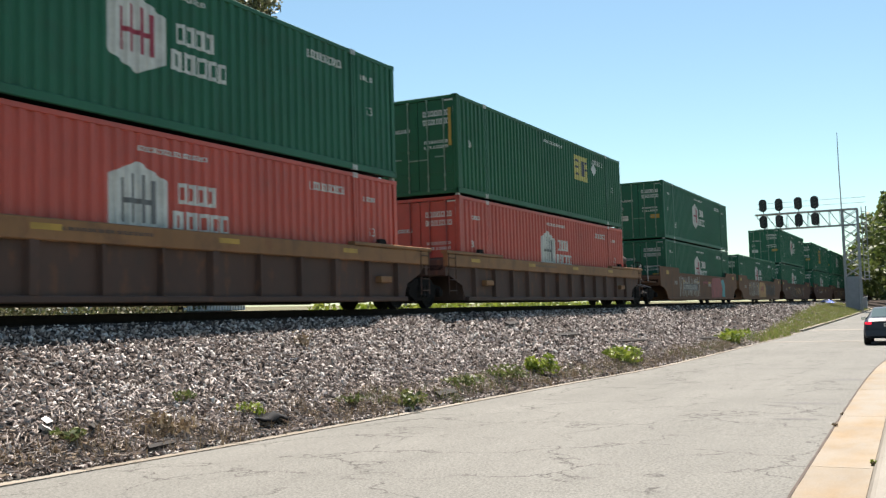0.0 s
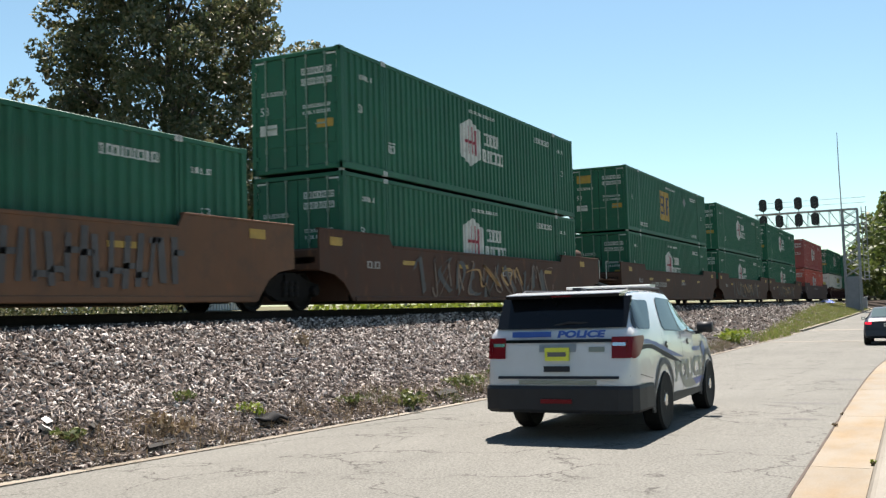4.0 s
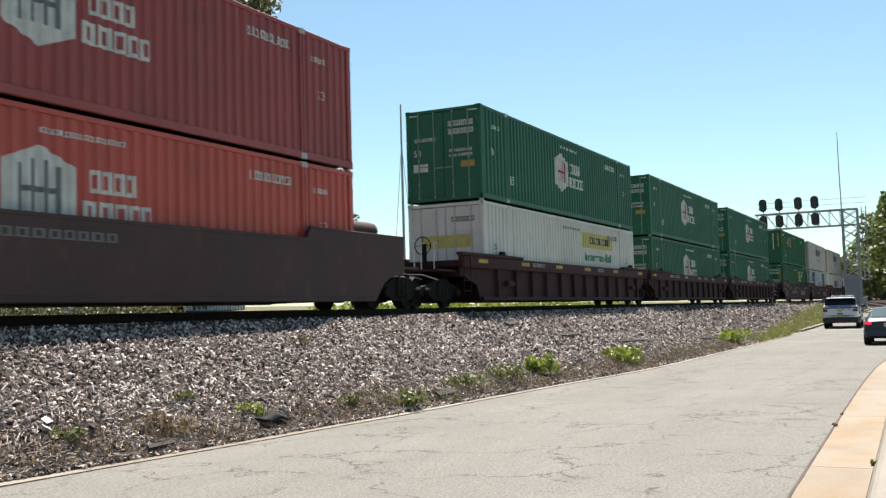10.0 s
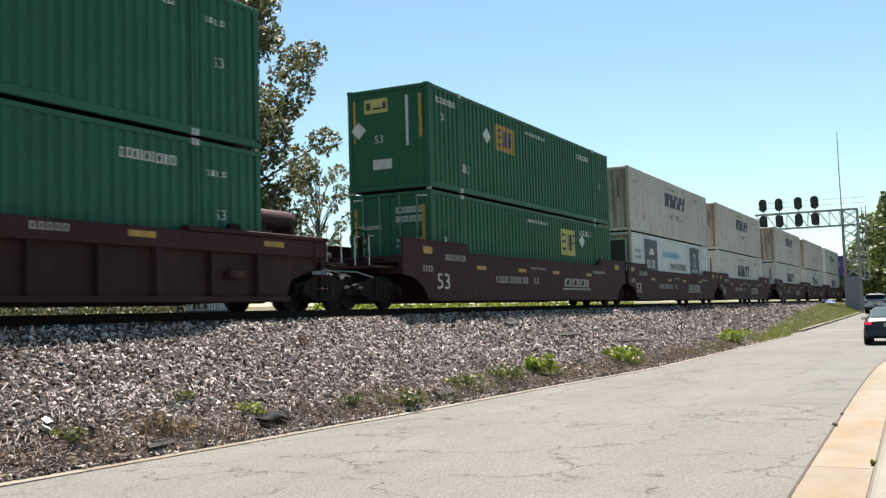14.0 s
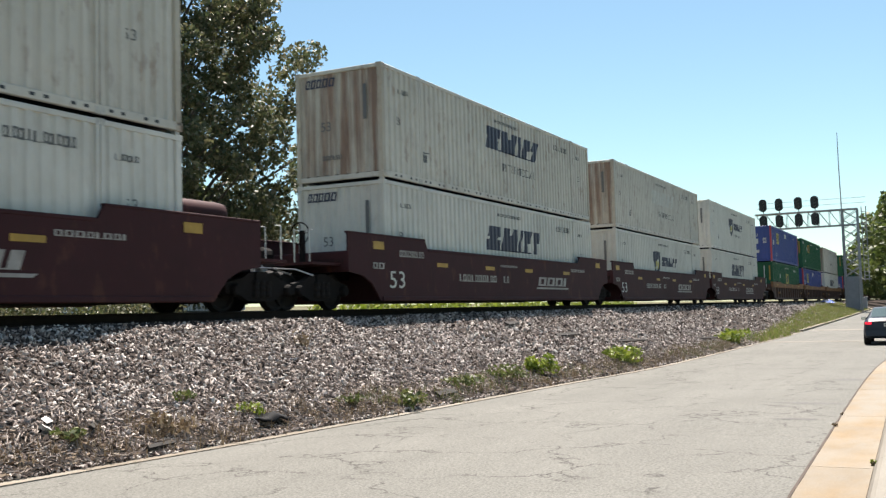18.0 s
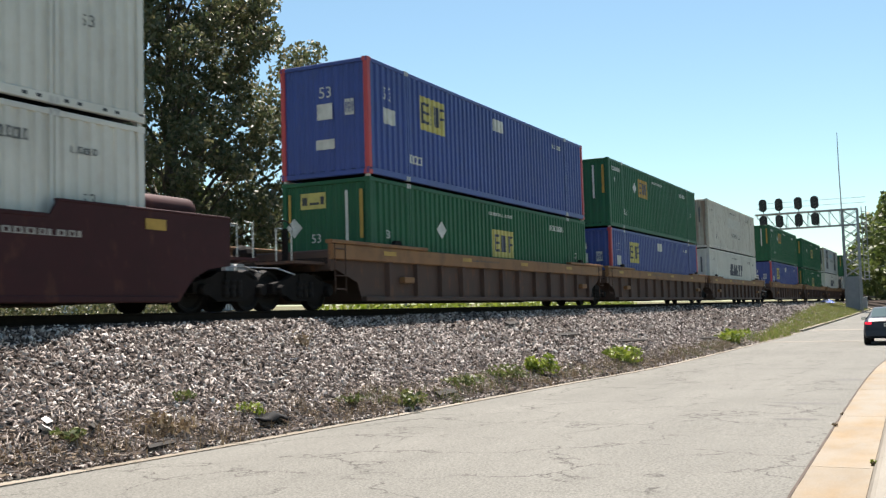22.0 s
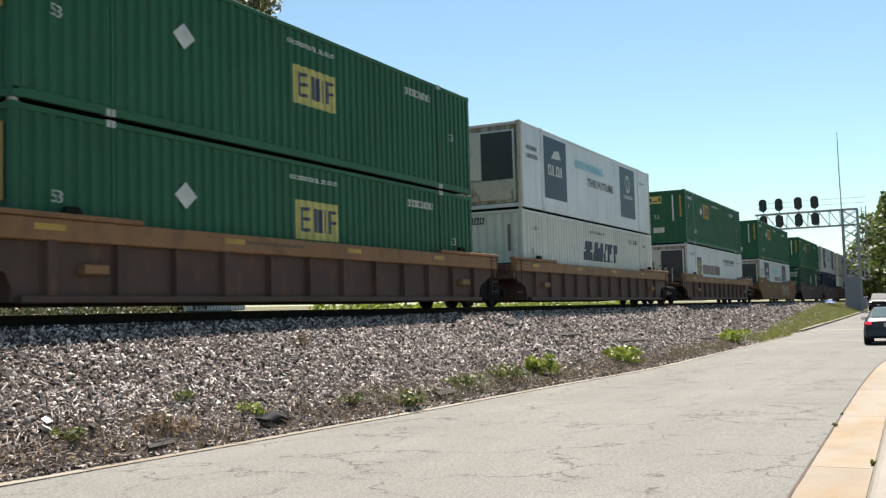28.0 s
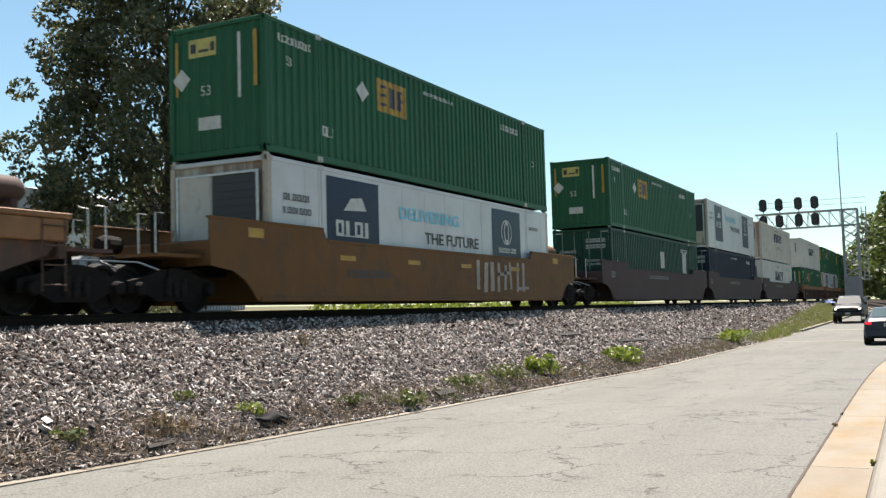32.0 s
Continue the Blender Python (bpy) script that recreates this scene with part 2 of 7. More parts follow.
def words(t, x, z, h, width=0.0, shear=0.0, bold=0.0):
    v, f = text_mesh(t, h, shear, 1.0, bold)
    w = max(p[0] for p in v)
    k = width / w if width else 1.0
    return [(x + p[0] * k, z + p[1]) for p in v], f


def bars(x0, x1, z0, z1, n, gap=0.3, seed=1, lean=0.0, thick=0.75):
    """A line of writing too small to read: n hollow or solid blocks, tied by one thin line."""
    rnd = random.Random(seed)
    w = [rnd.uniform(0.8, 1.2) for _ in range(n)]
    k, h = (x1 - x0) / sum(w), z1 - z0
    v, f, x = [], [], x0
    for i, e in enumerate(w):
        a, m, solid = x, len(v), rnd.random() < 0.15
        b = a + e * k * (1 - gap * 0.7) * (0.5 if solid else 1.0)
        t, u = (b - a) * 0.4 * thick, 0.26 * thick
        for xx, zz in ((a, 0), (b, 0), (b, 1), (a, 1), (a + t, u), (b - t, u), (b - t, 1 - u), (a + t, 1 - u), (a, 0.08), (b, 0.08)):
            v.append((xx + lean * zz, z0 + h * zz))
        if solid:
            f.append((m, m + 1, m + 2, m + 3))
        else:
            f += [(m, m + 1, m + 5, m + 4), (m + 1, m + 2, m + 6, m + 5), (m + 2, m + 3, m + 7, m + 6), (m + 3, m, m + 4, m + 7)]
        if i:
            f.append((m - 9, m, m + 8, m - 1))
        x += e * k
    used = sorted({q for face in f for q in face})
    back = {q: p for p, q in enumerate(used)}
    return [([v[q] for q in used], [tuple(back[q] for q in face) for face in f])]


def slant_logo(x0, x1, z0, z1):
    """Five heavy leaning blocks on one band; the wide ones carry a slot."""
    w, h, v, f = x1 - x0, z1 - z0, [], []
    lean = h * 0.3
    for a, b, p, q in ((0.0, 0.24, 0.0, 0.44), (0.03, 0.20, 0.44, 0.56), (0.0, 0.24, 0.56, 1.0), (0.28, 0.40, 0.0, 1.0), (0.40, 0.46, 0.0, 0.7), (0.46, 0.57, 0.0, 1.0), (0.61, 0.67, 0.0, 1.0),
                       (0.71, 0.80, 0.0, 1.0), (0.80, 0.86, 0.45, 1.0), (0.90, 1.03, 0.5, 1.0), (0.92, 1.0, 0.0, 0.5), (0.24, 0.90, 0.0, 0.06)):
        m = len(v)
        v += [(x0 + w * a + lean * p, z0 + h * p), (x0 + w * b + lean * p, z0 + h * p), (x0 + w * b + lean * q, z0 + h * q), (x0 + w * a + lean * q, z0 + h * q)]
        f.append((m, m + 1, m + 2, m + 3))
    return [(v, f)]


def hex_logo(cx, cz, w, h):
    return [([(cx, cz - h / 2), (cx + w / 2, cz - h * 0.3), (cx + w / 2, cz + h * 0.3), (cx, cz + h / 2), (cx - w / 2, cz + h * 0.3), (cx - w / 2, cz - h * 0.3)], [(0, 1, 2, 3, 4, 5)])]


def shield(cx, cz, w, h):
    return [([(cx, cz - h / 2), (cx + w * 0.36, cz - h * 0.28), (cx + w / 2, cz + h * 0.1), (cx + w / 2, cz + h * 0.46), (cx, cz + h / 2), (cx - w / 2, cz + h * 0.46), (cx - w / 2, cz + h * 0.1), (cx - w * 0.36, cz - h * 0.28)], [tuple(range(8))])]


def diamond(cx, cz, w, h):
    return [([(cx, cz - h / 2), (cx + w / 2, cz), (cx, cz + h / 2), (cx - w / 2, cz)], [(0, 1, 2, 3)])]


def end_mark(shapes, x):
    """Marks on the end that faces back along the track: polygons of (y, z)."""
    mb = Mesh()
    for vs, fs in shapes:
        mb.add([(x, -p[0], p[1]) for p in vs], fs)
    return mb.mesh("marking")


def container(label, body, doors, marks, end_marks=(), posts=None, smooth=False, rod=None, face=None, group="containers on the train"):
    """A 53 ft container: frame, sheets, doors and painted marks. It stands on its underside, its near end at x = 0."""
    c = thing("shipping_container", label, "container", group)
    follow = flat if smooth else wave
    posts = posts or body
    for s in (-1, 1):
        mb = Mesh().box(0.0, CL, s * HW - (0.09 if s > 0 else 0), s * HW + (0.09 if s < 0 else 0), 0.012, 0.17, 0.012)
        part("bottom_rail", mb, body, c)
        mb = Mesh().box(0.0, CL, s * HW - (0.07 if s > 0 else 0), s * HW + (0.07 if s < 0 else 0), CH - 0.11, CH - 0.012, 0.012)
        part("top_rail", mb, body, c)
        spans = ((0.165, POST - 0.09), (POST + 0.09, CL - POST - 0.09), (CL - POST + 0.09, CL - 0.165))
        for a, b in spans:
            if smooth:
                mb = Mesh().box(a, b, min(s * (HW - 0.012), s * (HW - 0.06)), max(s * (HW - 0.012), s * (HW - 0.06)), 0.17, CH - 0.11)
                if s < 0:
                    x = a + 1.2
                    while x < b - 0.3:
                        part("panel_joint", Mesh().box(x - 0.012, x + 0.012, -HW + 0.008, -HW + 0.02, 0.17, CH - 0.11), body, c)
                        x += 1.22
            else:
                mb = corrugated(a, b, s * (HW - 0.006), 0.17, CH - 0.11, s)
            part("side_panel", mb, body, c)
        for x in (POST, CL - POST):
            o, d, e = s * HW, s * (HW - 0.03), s * (HW - 0.06)
            mb = Mesh().prism([(x - 0.09, o), (x - 0.015, o), (x - 0.015, d), (x + 0.015, d), (x + 0.015, o), (x + 0.09, o), (x + 0.09, e), (x - 0.09, e)], "z", 0.17, CH - 0.11)
            part("lifting_post", mb, body, c)
            if s < 0:
                for z in (CH - 0.125, 0.0):
                    o, d = -HW - 0.006, -HW + 0.08
                    mb = Mesh().prism([(x - 0.1, o), (x - 0.014, o), (x - 0.014, o + 0.05), (x + 0.014, o + 0.05), (x + 0.014, o), (x + 0.1, o), (x + 0.1, d), (x - 0.1, d)], "z", z + 0.005, z + 0.125)
                    part("lifting_casting", mb, CASTING, c)
        for x in (0.0, CL):
            d = 0.165 if x == 0 else -0.165
            mb = Mesh().box(min(x, x + d), max(x, x + d), min(s * HW, s * (HW - 0.13)), max(s * HW, s * (HW - 0.13)), 0.12, CH - 0.12, 0.02)
            part("corner_post", mb, posts, c)
            for z in (0.0, CH - 0.118):
                mb = Mesh().box(min(x, x + d * 1.08), max(x, x + d * 1.08), min(s * (HW + 0.003), s * (HW - 0.16)), max(s * (HW + 0.003), s * (HW - 0.16)), z, z + 0.118, 0.008)
                part("corner_casting", mb, posts, c)
    # roof with shallow cross ribs
    mb, v = Mesh(), []
    xs = [0.1 + 0.3325 * i for i in range(49)]
    for i, x in enumerate(xs):
        z = CH - 0.03 + (0.014 if i % 2 else 0.0)
        v += [(x, -HW + 0.06, z), (x, HW - 0.06, z)]
    mb.add(v, [(2 * i, 2 * i + 2, 2 * i + 3, 2 * i + 1) for i in range(len(xs) - 1)])
    part("roof_panel", mb, ROOFMAT if not smooth else WHITE_COOL, c)
    mb = Mesh().box(0.05, CL - 0.05, -HW + 0.09, HW - 0.09, 0.06, 0.16)
    part("floor_frame", mb, UNDER, c)
    # far end: plain pressed wall
    mb = Mesh().box(CL - 0.09, CL - 0.03, -HW + 0.13, HW - 0.13, 0.12, CH - 0.1)
    part("end_wall", mb, body, c)
    if doors == "doors":
        for s in (-1, 1):
            mb = Mesh().box(0.035, 0.075, min(s * 0.012, s * (HW - 0.14)), max(s * 0.012, s * (HW - 0.14)), 0.15, CH - 0.13)
            leaf = part("door", mb, body, c)
            for z in (0.75, 1.45, 2.15):
                part("door_panel", Mesh().box(0.022, 0.036, min(s * 0.08, s * (HW - 0.2)), max(s * 0.08, s * (HW - 0.2)), z - 0.11, z + 0.11), body, leaf)
            for y in (0.32, 0.86):
                pts, rs = [(0.006, s * y, 0.08)], [0.03]
                for z in (0.13, 0.55, 1.3, 2.0, CH - 0.14):
                    pts += [(0.006, s * y, z - 0.04), (0.006, s * y, z - 0.036), (0.006, s * y, z + 0.036), (0.006, s * y, z + 0.04)]
                    rs += [0.019, 0.036, 0.036, 0.019]
                mb = Mesh().tube(pts, rs, 6)
                part("lock_rod", mb, rod or ROD_GREEN, leaf)
                part("door_handle", Mesh().box(-0.014, 0.002, min(s * y, s * (y - 0.3)), max(s * y, s * (y - 0.3)), 0.98 + 0.12 * y, 1.015 + 0.12 * y), rod or ROD_GREEN, leaf)
            for z in (0.4, 1.0, 1.6, 2.2, 2.6):
                part("hinge", Mesh().box(0.005, 0.04, min(s * (HW - 0.2), s * (HW - 0.08)), max(s * (HW - 0.2), s * (HW - 0.08)), z - 0.05, z + 0.05), body, leaf)
    elif doors == "cooler":
        mb = Mesh().box(0.07, 0.12, -HW + 0.13, HW - 0.13, 0.12, CH - 0.1)
        part("end_wall", mb, RUST_RUNS, c)
        mb = Mesh().box(-0.02, 0.07, -1.05, 1.05, 0.25, 0.95, 0.03)
        unit = part("cooling_unit", mb, RUSTY_WHITE, c)
        part("unit_cover", Mesh().box(-0.03, 0.07, 0.15, 1.05, 0.97, 2.55, 0.04), WHITE_WORN, unit)
        mb = Mesh().box(0.0, 0.07, -1.05, 0.13, 0.97, 2.55)
        part("unit_recess", mb, INK_BLACK, unit)
        mb = Mesh()
        for k in range(9):
            mb.box(-0.012, 0.0, -0.98, 0.06, 1.08 + 0.16 * k, 1.12 + 0.16 * k)
        part("grille", mb, INK_BLACK, unit)
        part("unit_frame", Mesh().box(-0.04, 0.0, -1.1, -1.03, 0.2, 2.6).box(-0.04, 0.0, 1.03, 1.1, 0.2, 2.6).box(-0.04, 0.0, -1.03, 1.03, 2.55, 2.6), GALV, unit)
    else:
        mb, y, v = Mesh(), -HW + 0.13, []
        n = 0
        ys = []
        while y < HW - 0.13:
            ys.append((y, 0.03 if (n // 2) % 2 else 0.06))
            y += 0.05 if n % 2 else 0.10
            n += 1
        ys.append((HW - 0.13, 0.045))
        for yy, x in ys:
            v += [(x, yy, 0.13), (x, yy, CH - 0.1)]
        mb.add(v, [(2 * i, 2 * i + 2, 2 * i + 3, 2 * i + 1) for i in range(len(ys) - 1)])
        part("end_wall", mb, face or body, c)
    for x in (0.09, CL - 0.09):
        for y in (-HW + 0.09, HW - 0.09):
            part("twist_lock", Mesh().box(x - 0.05, x + 0.05, y - 0.05, y + 0.05, -0.062, 0.002), CASTING, c)
    part("end_sill", Mesh().box(0.0, 0.12, -HW + 0.13, HW - 0.13, 0.012, 0.14, 0.012), body, c)
    part("end_header", Mesh().box(0.0, 0.1, -HW + 0.13, HW - 0.13, CH - 0.115, CH - 0.014, 0.012), body, c)
    for i, (name, mat, shapes) in enumerate(marks):
        whole = name in ("rail_slots", "logo_bar", "round_emblem", "emblem_comb")
        for group_ in ([shapes] if whole else [[sh] for sh in shapes]):
            me = painted(group_, flat if name in ("diamond_placard", "rail_slots") else follow, -HW + (-0.004 if name in ("diamond_placard", "rail_slots") else 0.004 - 0.0012 * i))
            me.materials.append(mat)
            ob = part(name, me, mat, c)
            if name == "rail_slots":
                tagged(ob, kind="stuff")
    for i, (name, mat, shapes) in enumerate(end_marks):
        for sh in shapes:
            part(name, end_mark([sh], (0.026 if doors != "doors" else 0.02) - 0.0015 * i), mat, c)
    return c


def door_marks(ink):
    return (("corner_bracket", ink, [([(-1.2, 2.35), (-1.16, 2.35), (-1.16, 2.72), (-0.9, 2.72), (-0.9, 2.76), (-1.2, 2.76)], [(0, 1, 2, 3, 4, 5)]), ([(1.2, 2.35), (1.2, 2.76), (0.9, 2.76), (0.9, 2.72), (1.16, 2.72), (1.16, 2.35)], [(0, 1, 2, 3, 4, 5)])]),
            ("number_bar", ink, bars(0.18, 1.05, 2.3, 2.46, 7, 0.3, 3) + bars(0.18, 1.05, 2.05, 2.21, 9, 0.3, 4) + bars(-1.0, -0.25, 1.9, 2.0, 9, 0.3, 5) + bars(0.2, 1.0, 1.5, 1.58, 8, 0.4, 6) + bars(0.2, 1.0, 1.35, 1.43, 8, 0.4, 7)),
            ("size_mark", ink, [words("53", -1.05, 1.45, 0.2)]),
            ("placard", ink, [rect(-1.05, -0.55, 0.95, 1.2)]))


def text_marks(ink, seed=1):
    """The small writing that most sides carry."""
    return [("size_mark", ink, [words("53", 0.72, 1.42, 0.2)]),
            ("size_mark", ink, [words("53", 14.75, 1.42, 0.2)]),
            ("number_bar", ink, bars(12.3, 13.75, 2.32, 2.5, 10, 0.35, seed)),
            ("warning_bar", ink, bars(7.1, 8.9, 2.48, 2.57, 14, 0.3, seed + 1)),
            ("number_bar", ink, bars(0.9, 1.5, 2.25, 2.36, 4, 0.35, seed + 2)),
            ("number_bar", ink, bars(14.5, 15.1, 2.25, 2.36, 4, 0.35, seed + 2)),
            ("code_bar", ink, bars(2.15, 2.5, 0.62, 0.82, 2, 0.3, seed + 3) + [rect(2.15, 2.5, 0.86, 0.89)])]


def hex_marks(ink_h):
    return [("emblem", INK_WHITE, hex_logo(7.09, 1.58, 1.42, 1.42)),
            ("emblem_comb", ink_h, [rect(x, x + 0.1, 1.22, z1) for x, z1 in ((6.68, 1.98), (6.92, 2.06), (7.16, 2.06), (7.40, 1.98))] + [rect(x, x + 0.14, 1.55, 1.64) for x in (6.78, 7.02, 7.26)]),
            ("company_bar", INK_WHITE, bars(8.1, 9.15, 1.64, 2.02, 4, 0.2, 11) + bars(7.95, 9.55, 1.12, 1.5, 5, 0.2, 12))]


def square_logo(x0, x1, z0, z1):
    w, h = x1 - x0, z1 - z0
    sh = [rect(x0 + w * 0.08, x0 + w * 0.14, z0 + h * 0.2, z0 + h * 0.82)]
    for k in (0.2, 0.48, 0.74):
        sh.append(rect(x0 + w * 0.14, x0 + w * 0.34, z0 + h * k, z0 + h * (k + 0.09)))
    for k in (0.4, 0.52, 0.64, 0.74):
        sh.append(rect(x0 + w * k, x0 + w * (k + 0.07), z0 + h * 0.2, z0 + h * 0.82))
    for k in (0.46, 0.74):
        sh.append(rect(x0 + w * 0.81, x0 + w * 0.93, z0 + h * k, z0 + h * (k + 0.08)))
    return sh


def with_logo(x0, x1, z0, z1, ground=None):
    return [("logo_panel", ground or INK_YELLOW, [rect(x0, x1, z0, z1)]), ("logo_bar", INK_BLUE, square_logo(x0, x1, z0, z1))]


KINDS = {}


def make_kinds():
    K = KINDS
    K["hex_green"] = container("dark green corrugated steel container with white hexagonal emblem", GREEN, "doors",
                               hex_marks(INK_RED) + text_marks(INK_WHITE, 1), door_marks(INK_WHITE) + (("hazard_label", INK_YELLOW, [rect(0.6, 1.05, 1.0, 1.2)]),))
    K["hex_red"] = container("orange-red corrugated steel container with white hexagonal emblem", RED, "doors",
                             hex_marks(INK_GREY) + text_marks(INK_WHITE, 21), door_marks(INK_WHITE), rod=RED_DULL)
    K["hex_dull"] = container("dull brick-red corrugated container with white hexagonal emblem", RED_DULL, "doors",
                              hex_marks(INK_GREY) + text_marks(INK_WHITE, 31), door_marks(INK_WHITE), rod=RED_DULL)
    end = (("logo_panel", INK_PALE_YELLOW, [rect(-0.75, 0.0, 2.2, 2.6)]), ("logo_bar", INK_BLACK, [rect(-0.7, -0.55, 2.3, 2.5), rect(-0.48, -0.2, 2.3, 2.36), rect(-0.16, -0.05, 2.3, 2.5)]),
           ("size_mark", INK_WHITE, [words("53", -0.45, 1.35, 0.22)]), ("placard", INK_WHITE, [rect(-0.5, 0.1, 0.6, 0.88)]),
           ("number_bar", INK_WHITE, [rect(0.57, 0.65, 1.2, 2.6)]),
           ("yellow_stripe", INK_YELLOW, [rect(0.98, 1.08, 1.4, 2.6), rect(-1.12, -1.04, 1.4, 2.6)]), ("diamond_placard", INK_WHITE, diamond(-0.95, 1.75, 0.5, 0.5)))
    K["square_green"] = container("bright green corrugated container with yellow square logo", GREEN_EMP, "front",
                               with_logo(4.6, 6.05, 1.62, 2.45) + [("diamond_placard", INK_WHITE, diamond(3.85, 1.95, 0.6, 0.5))] + text_marks(INK_WHITE, 41)[1:4]
                               + [("number_bar", INK_WHITE, bars(0.45, 1.75, 2.42, 2.58, 7, 0.3, 44)), ("size_mark", INK_WHITE, [words("53", 0.72, 1.95, 0.2)]), ("code_bar", INK_WHITE, bars(2.1, 2.65, 0.62, 0.85, 3, 0.3, 45))], end)
    K["square_green_low"] = container("bright green corrugated container with yellow logo low on its side", GREEN_EMP, "doors",
                                   with_logo(10.2, 11.8, 1.5, 2.45, INK_PALE_YELLOW) + [("diamond_placard", INK_WHITE, diamond(12.5, 2.1, 0.7, 0.5))] + text_marks(INK_WHITE, 51)[:4], door_marks(INK_WHITE)[:3] + (("yellow_stripe", INK_YELLOW, [rect(1.0, 1.1, 1.4, 2.5), rect(-1.14, -1.06, 1.4, 2.5)]),), rod=ROD_GREEN)
    K["square_green_mid"] = container("bright green corrugated container with yellow logo at mid-side", GREEN_EMP, "front",
                                   with_logo(7.3, 8.95, 1.2, 2.05, INK_PALE_YELLOW) + [("diamond_placard", INK_WHITE, diamond(3.8, 1.8, 0.6, 0.5))] + text_marks(INK_WHITE, 56)[:4], end)
    K["square_green_door"] = container("dark green corrugated container with large yellow logo", GREEN, "doors",
                                    with_logo(5.75, 7.55, 0.85, 2.3) + [("diamond_placard", INK_GREY, diamond(10.9, 2.1, 0.7, 0.5))] + text_marks(INK_WHITE, 61)[:4]
                                    + [("code_bar", INK_WHITE, bars(2.0, 3.3, 0.32, 0.48, 10, 0.25, 66) + bars(12.2, 13.6, 0.32, 0.48, 10, 0.25, 67))], door_marks(INK_WHITE) + (("logo_panel", INK_YELLOW, [rect(-1.0, -0.35, 2.2, 2.55)]), ("hazard_label", INK_YELLOW, [rect(0.6, 1.05, 1.0, 1.2)])))
    blue_end = (("size_mark", INK_WHITE, [words("53", -0.15, 2.0, 0.28)]), ("placard", INK_WHITE, [rect(-0.2, 0.25, 1.45, 1.85), rect(-0.25, 0.3, 0.7, 0.95)]), ("number_bar", INK_WHITE, bars(0.62, 0.9, 1.5, 1.9, 3, 0.3, 72)))
    K["square_blue"] = container("blue corrugated container with red end posts and yellow logo", BLUE, "front",
                              with_logo(2.72, 4.28, 1.5, 2.42, INK_PALE_YELLOW) + [("placard", INK_WHITE, [rect(7.65, 8.4, 2.2, 2.58), rect(0.75, 1.35, 1.35, 1.75)]), ("size_mark", INK_WHITE, [words("53", 0.75, 1.95, 0.34)]), ("number_bar", INK_WHITE, bars(12.8, 13.7, 2.36, 2.5, 7, 0.3, 71)), ("code_bar", INK_WHITE, bars(2.1, 2.8, 0.5, 0.72, 3, 0.3, 73))],
                              blue_end, posts=POST_RED)
    rivets = ("rail_slots", INK_BLACK, [rect(0.6 + 0.27 * k, 0.70 + 0.27 * k, 0.065, 0.12) for k in range(56) if k % 3 != 2])
    tm = text_marks(INK_GREY, 81)
    white_end = (("logo_bar", INK_BLUE, bars(-1.0, -0.1, 2.45, 2.68, 5, 0.25, 82, 0.05)), ("size_mark", INK_GREY, [words("53", -0.55, 1.3, 0.24)]), ("code_bar", INK_GREY, bars(-0.5, 0.1, 0.55, 0.66, 6, 0.3, 83)), ("number_bar", INK_GREY, [rect(0.74, 0.84, 1.5, 2.4)]))
    K["pale"] = container("off-white corrugated container with dark blue slanted lettering", WHITE, "front",
                           [("slanted_logo", INK_BLUE, slant_logo(6.15, 10.3, 1.4, 2.15)), rivets] + tm, white_end)
    K["pale_top"] = container("stained off-white corrugated container with dark blue slanted lettering", WHITE_WORN, "front",
                               [("slanted_logo", INK_BLUE, slant_logo(6.3, 10.45, 1.6, 2.3)), ("lettering", INK_GREY, [words("INTERMODAL", 7.5, 1.0, 0.26, 2.9)]), rivets] + tm, white_end, posts=RUSTY_WHITE, face=RUST_RUNS)
    K["pale_faded"] = container("weathered off-white corrugated container with faded grey lettering", WHITE_WORN, "front",
                                 [("slanted_logo", INK_FADED, slant_logo(6.1, 10.2, 1.55, 2.2)), ("lettering", INK_GREY, [words("INTERMODAL", 7.36, 0.95, 0.26, 3.1)]), rivets] + tm, white_end, posts=RUSTY_WHITE, face=RUST_RUNS)
    K["pale_shield"] = container("clean white corrugated container with shield emblem and slanted lettering", WHITE, "front",
                                  [("shield_emblem", INK_BLUE, shield(6.65, 1.6, 1.3, 1.2)), ("shield_stripes", INK_PALE_YELLOW, [rect(6.25, 6.5, 1.35, 1.75, 0.35), rect(6.6, 6.8, 1.3, 1.75, 0.3)]), ("shield_stripes", INK_WHITE, [rect(6.42, 6.55, 1.25, 1.8, 0.4)]),
                                   ("slanted_logo", INK_BLUE, slant_logo(7.55, 10.4, 1.5, 1.95)), ("lettering", INK_GREY, [words("INTERMODAL", 7.5, 1.05, 0.16, 2.6)]), rivets] + tm, white_end)
    K["lemon_white"] = container("white corrugated container with yellow panel and green lettering", WHITE, "doors",
                                [("yellow_panel", INK_PALE_YELLOW, [rect(9.1, 13.0, 1.88, 2.48)]), ("company_bar", INK_BLACK, bars(10.1, 12.6, 2.05, 2.32, 6, 0.3, 91)), ("lettering", INK_GREEN, [words("Intermodal", 9.35, 1.4, 0.3, 3.4, 0, 0.02)])] + tm[:4],
                                (("yellow_panel", INK_PALE_YELLOW, [rect(-0.9, 0.9, 1.5, 1.9)]), ("number_bar", INK_GREY, bars(0.2, 1.0, 2.3, 2.45, 7, 0.3, 92))), rod=GALV)
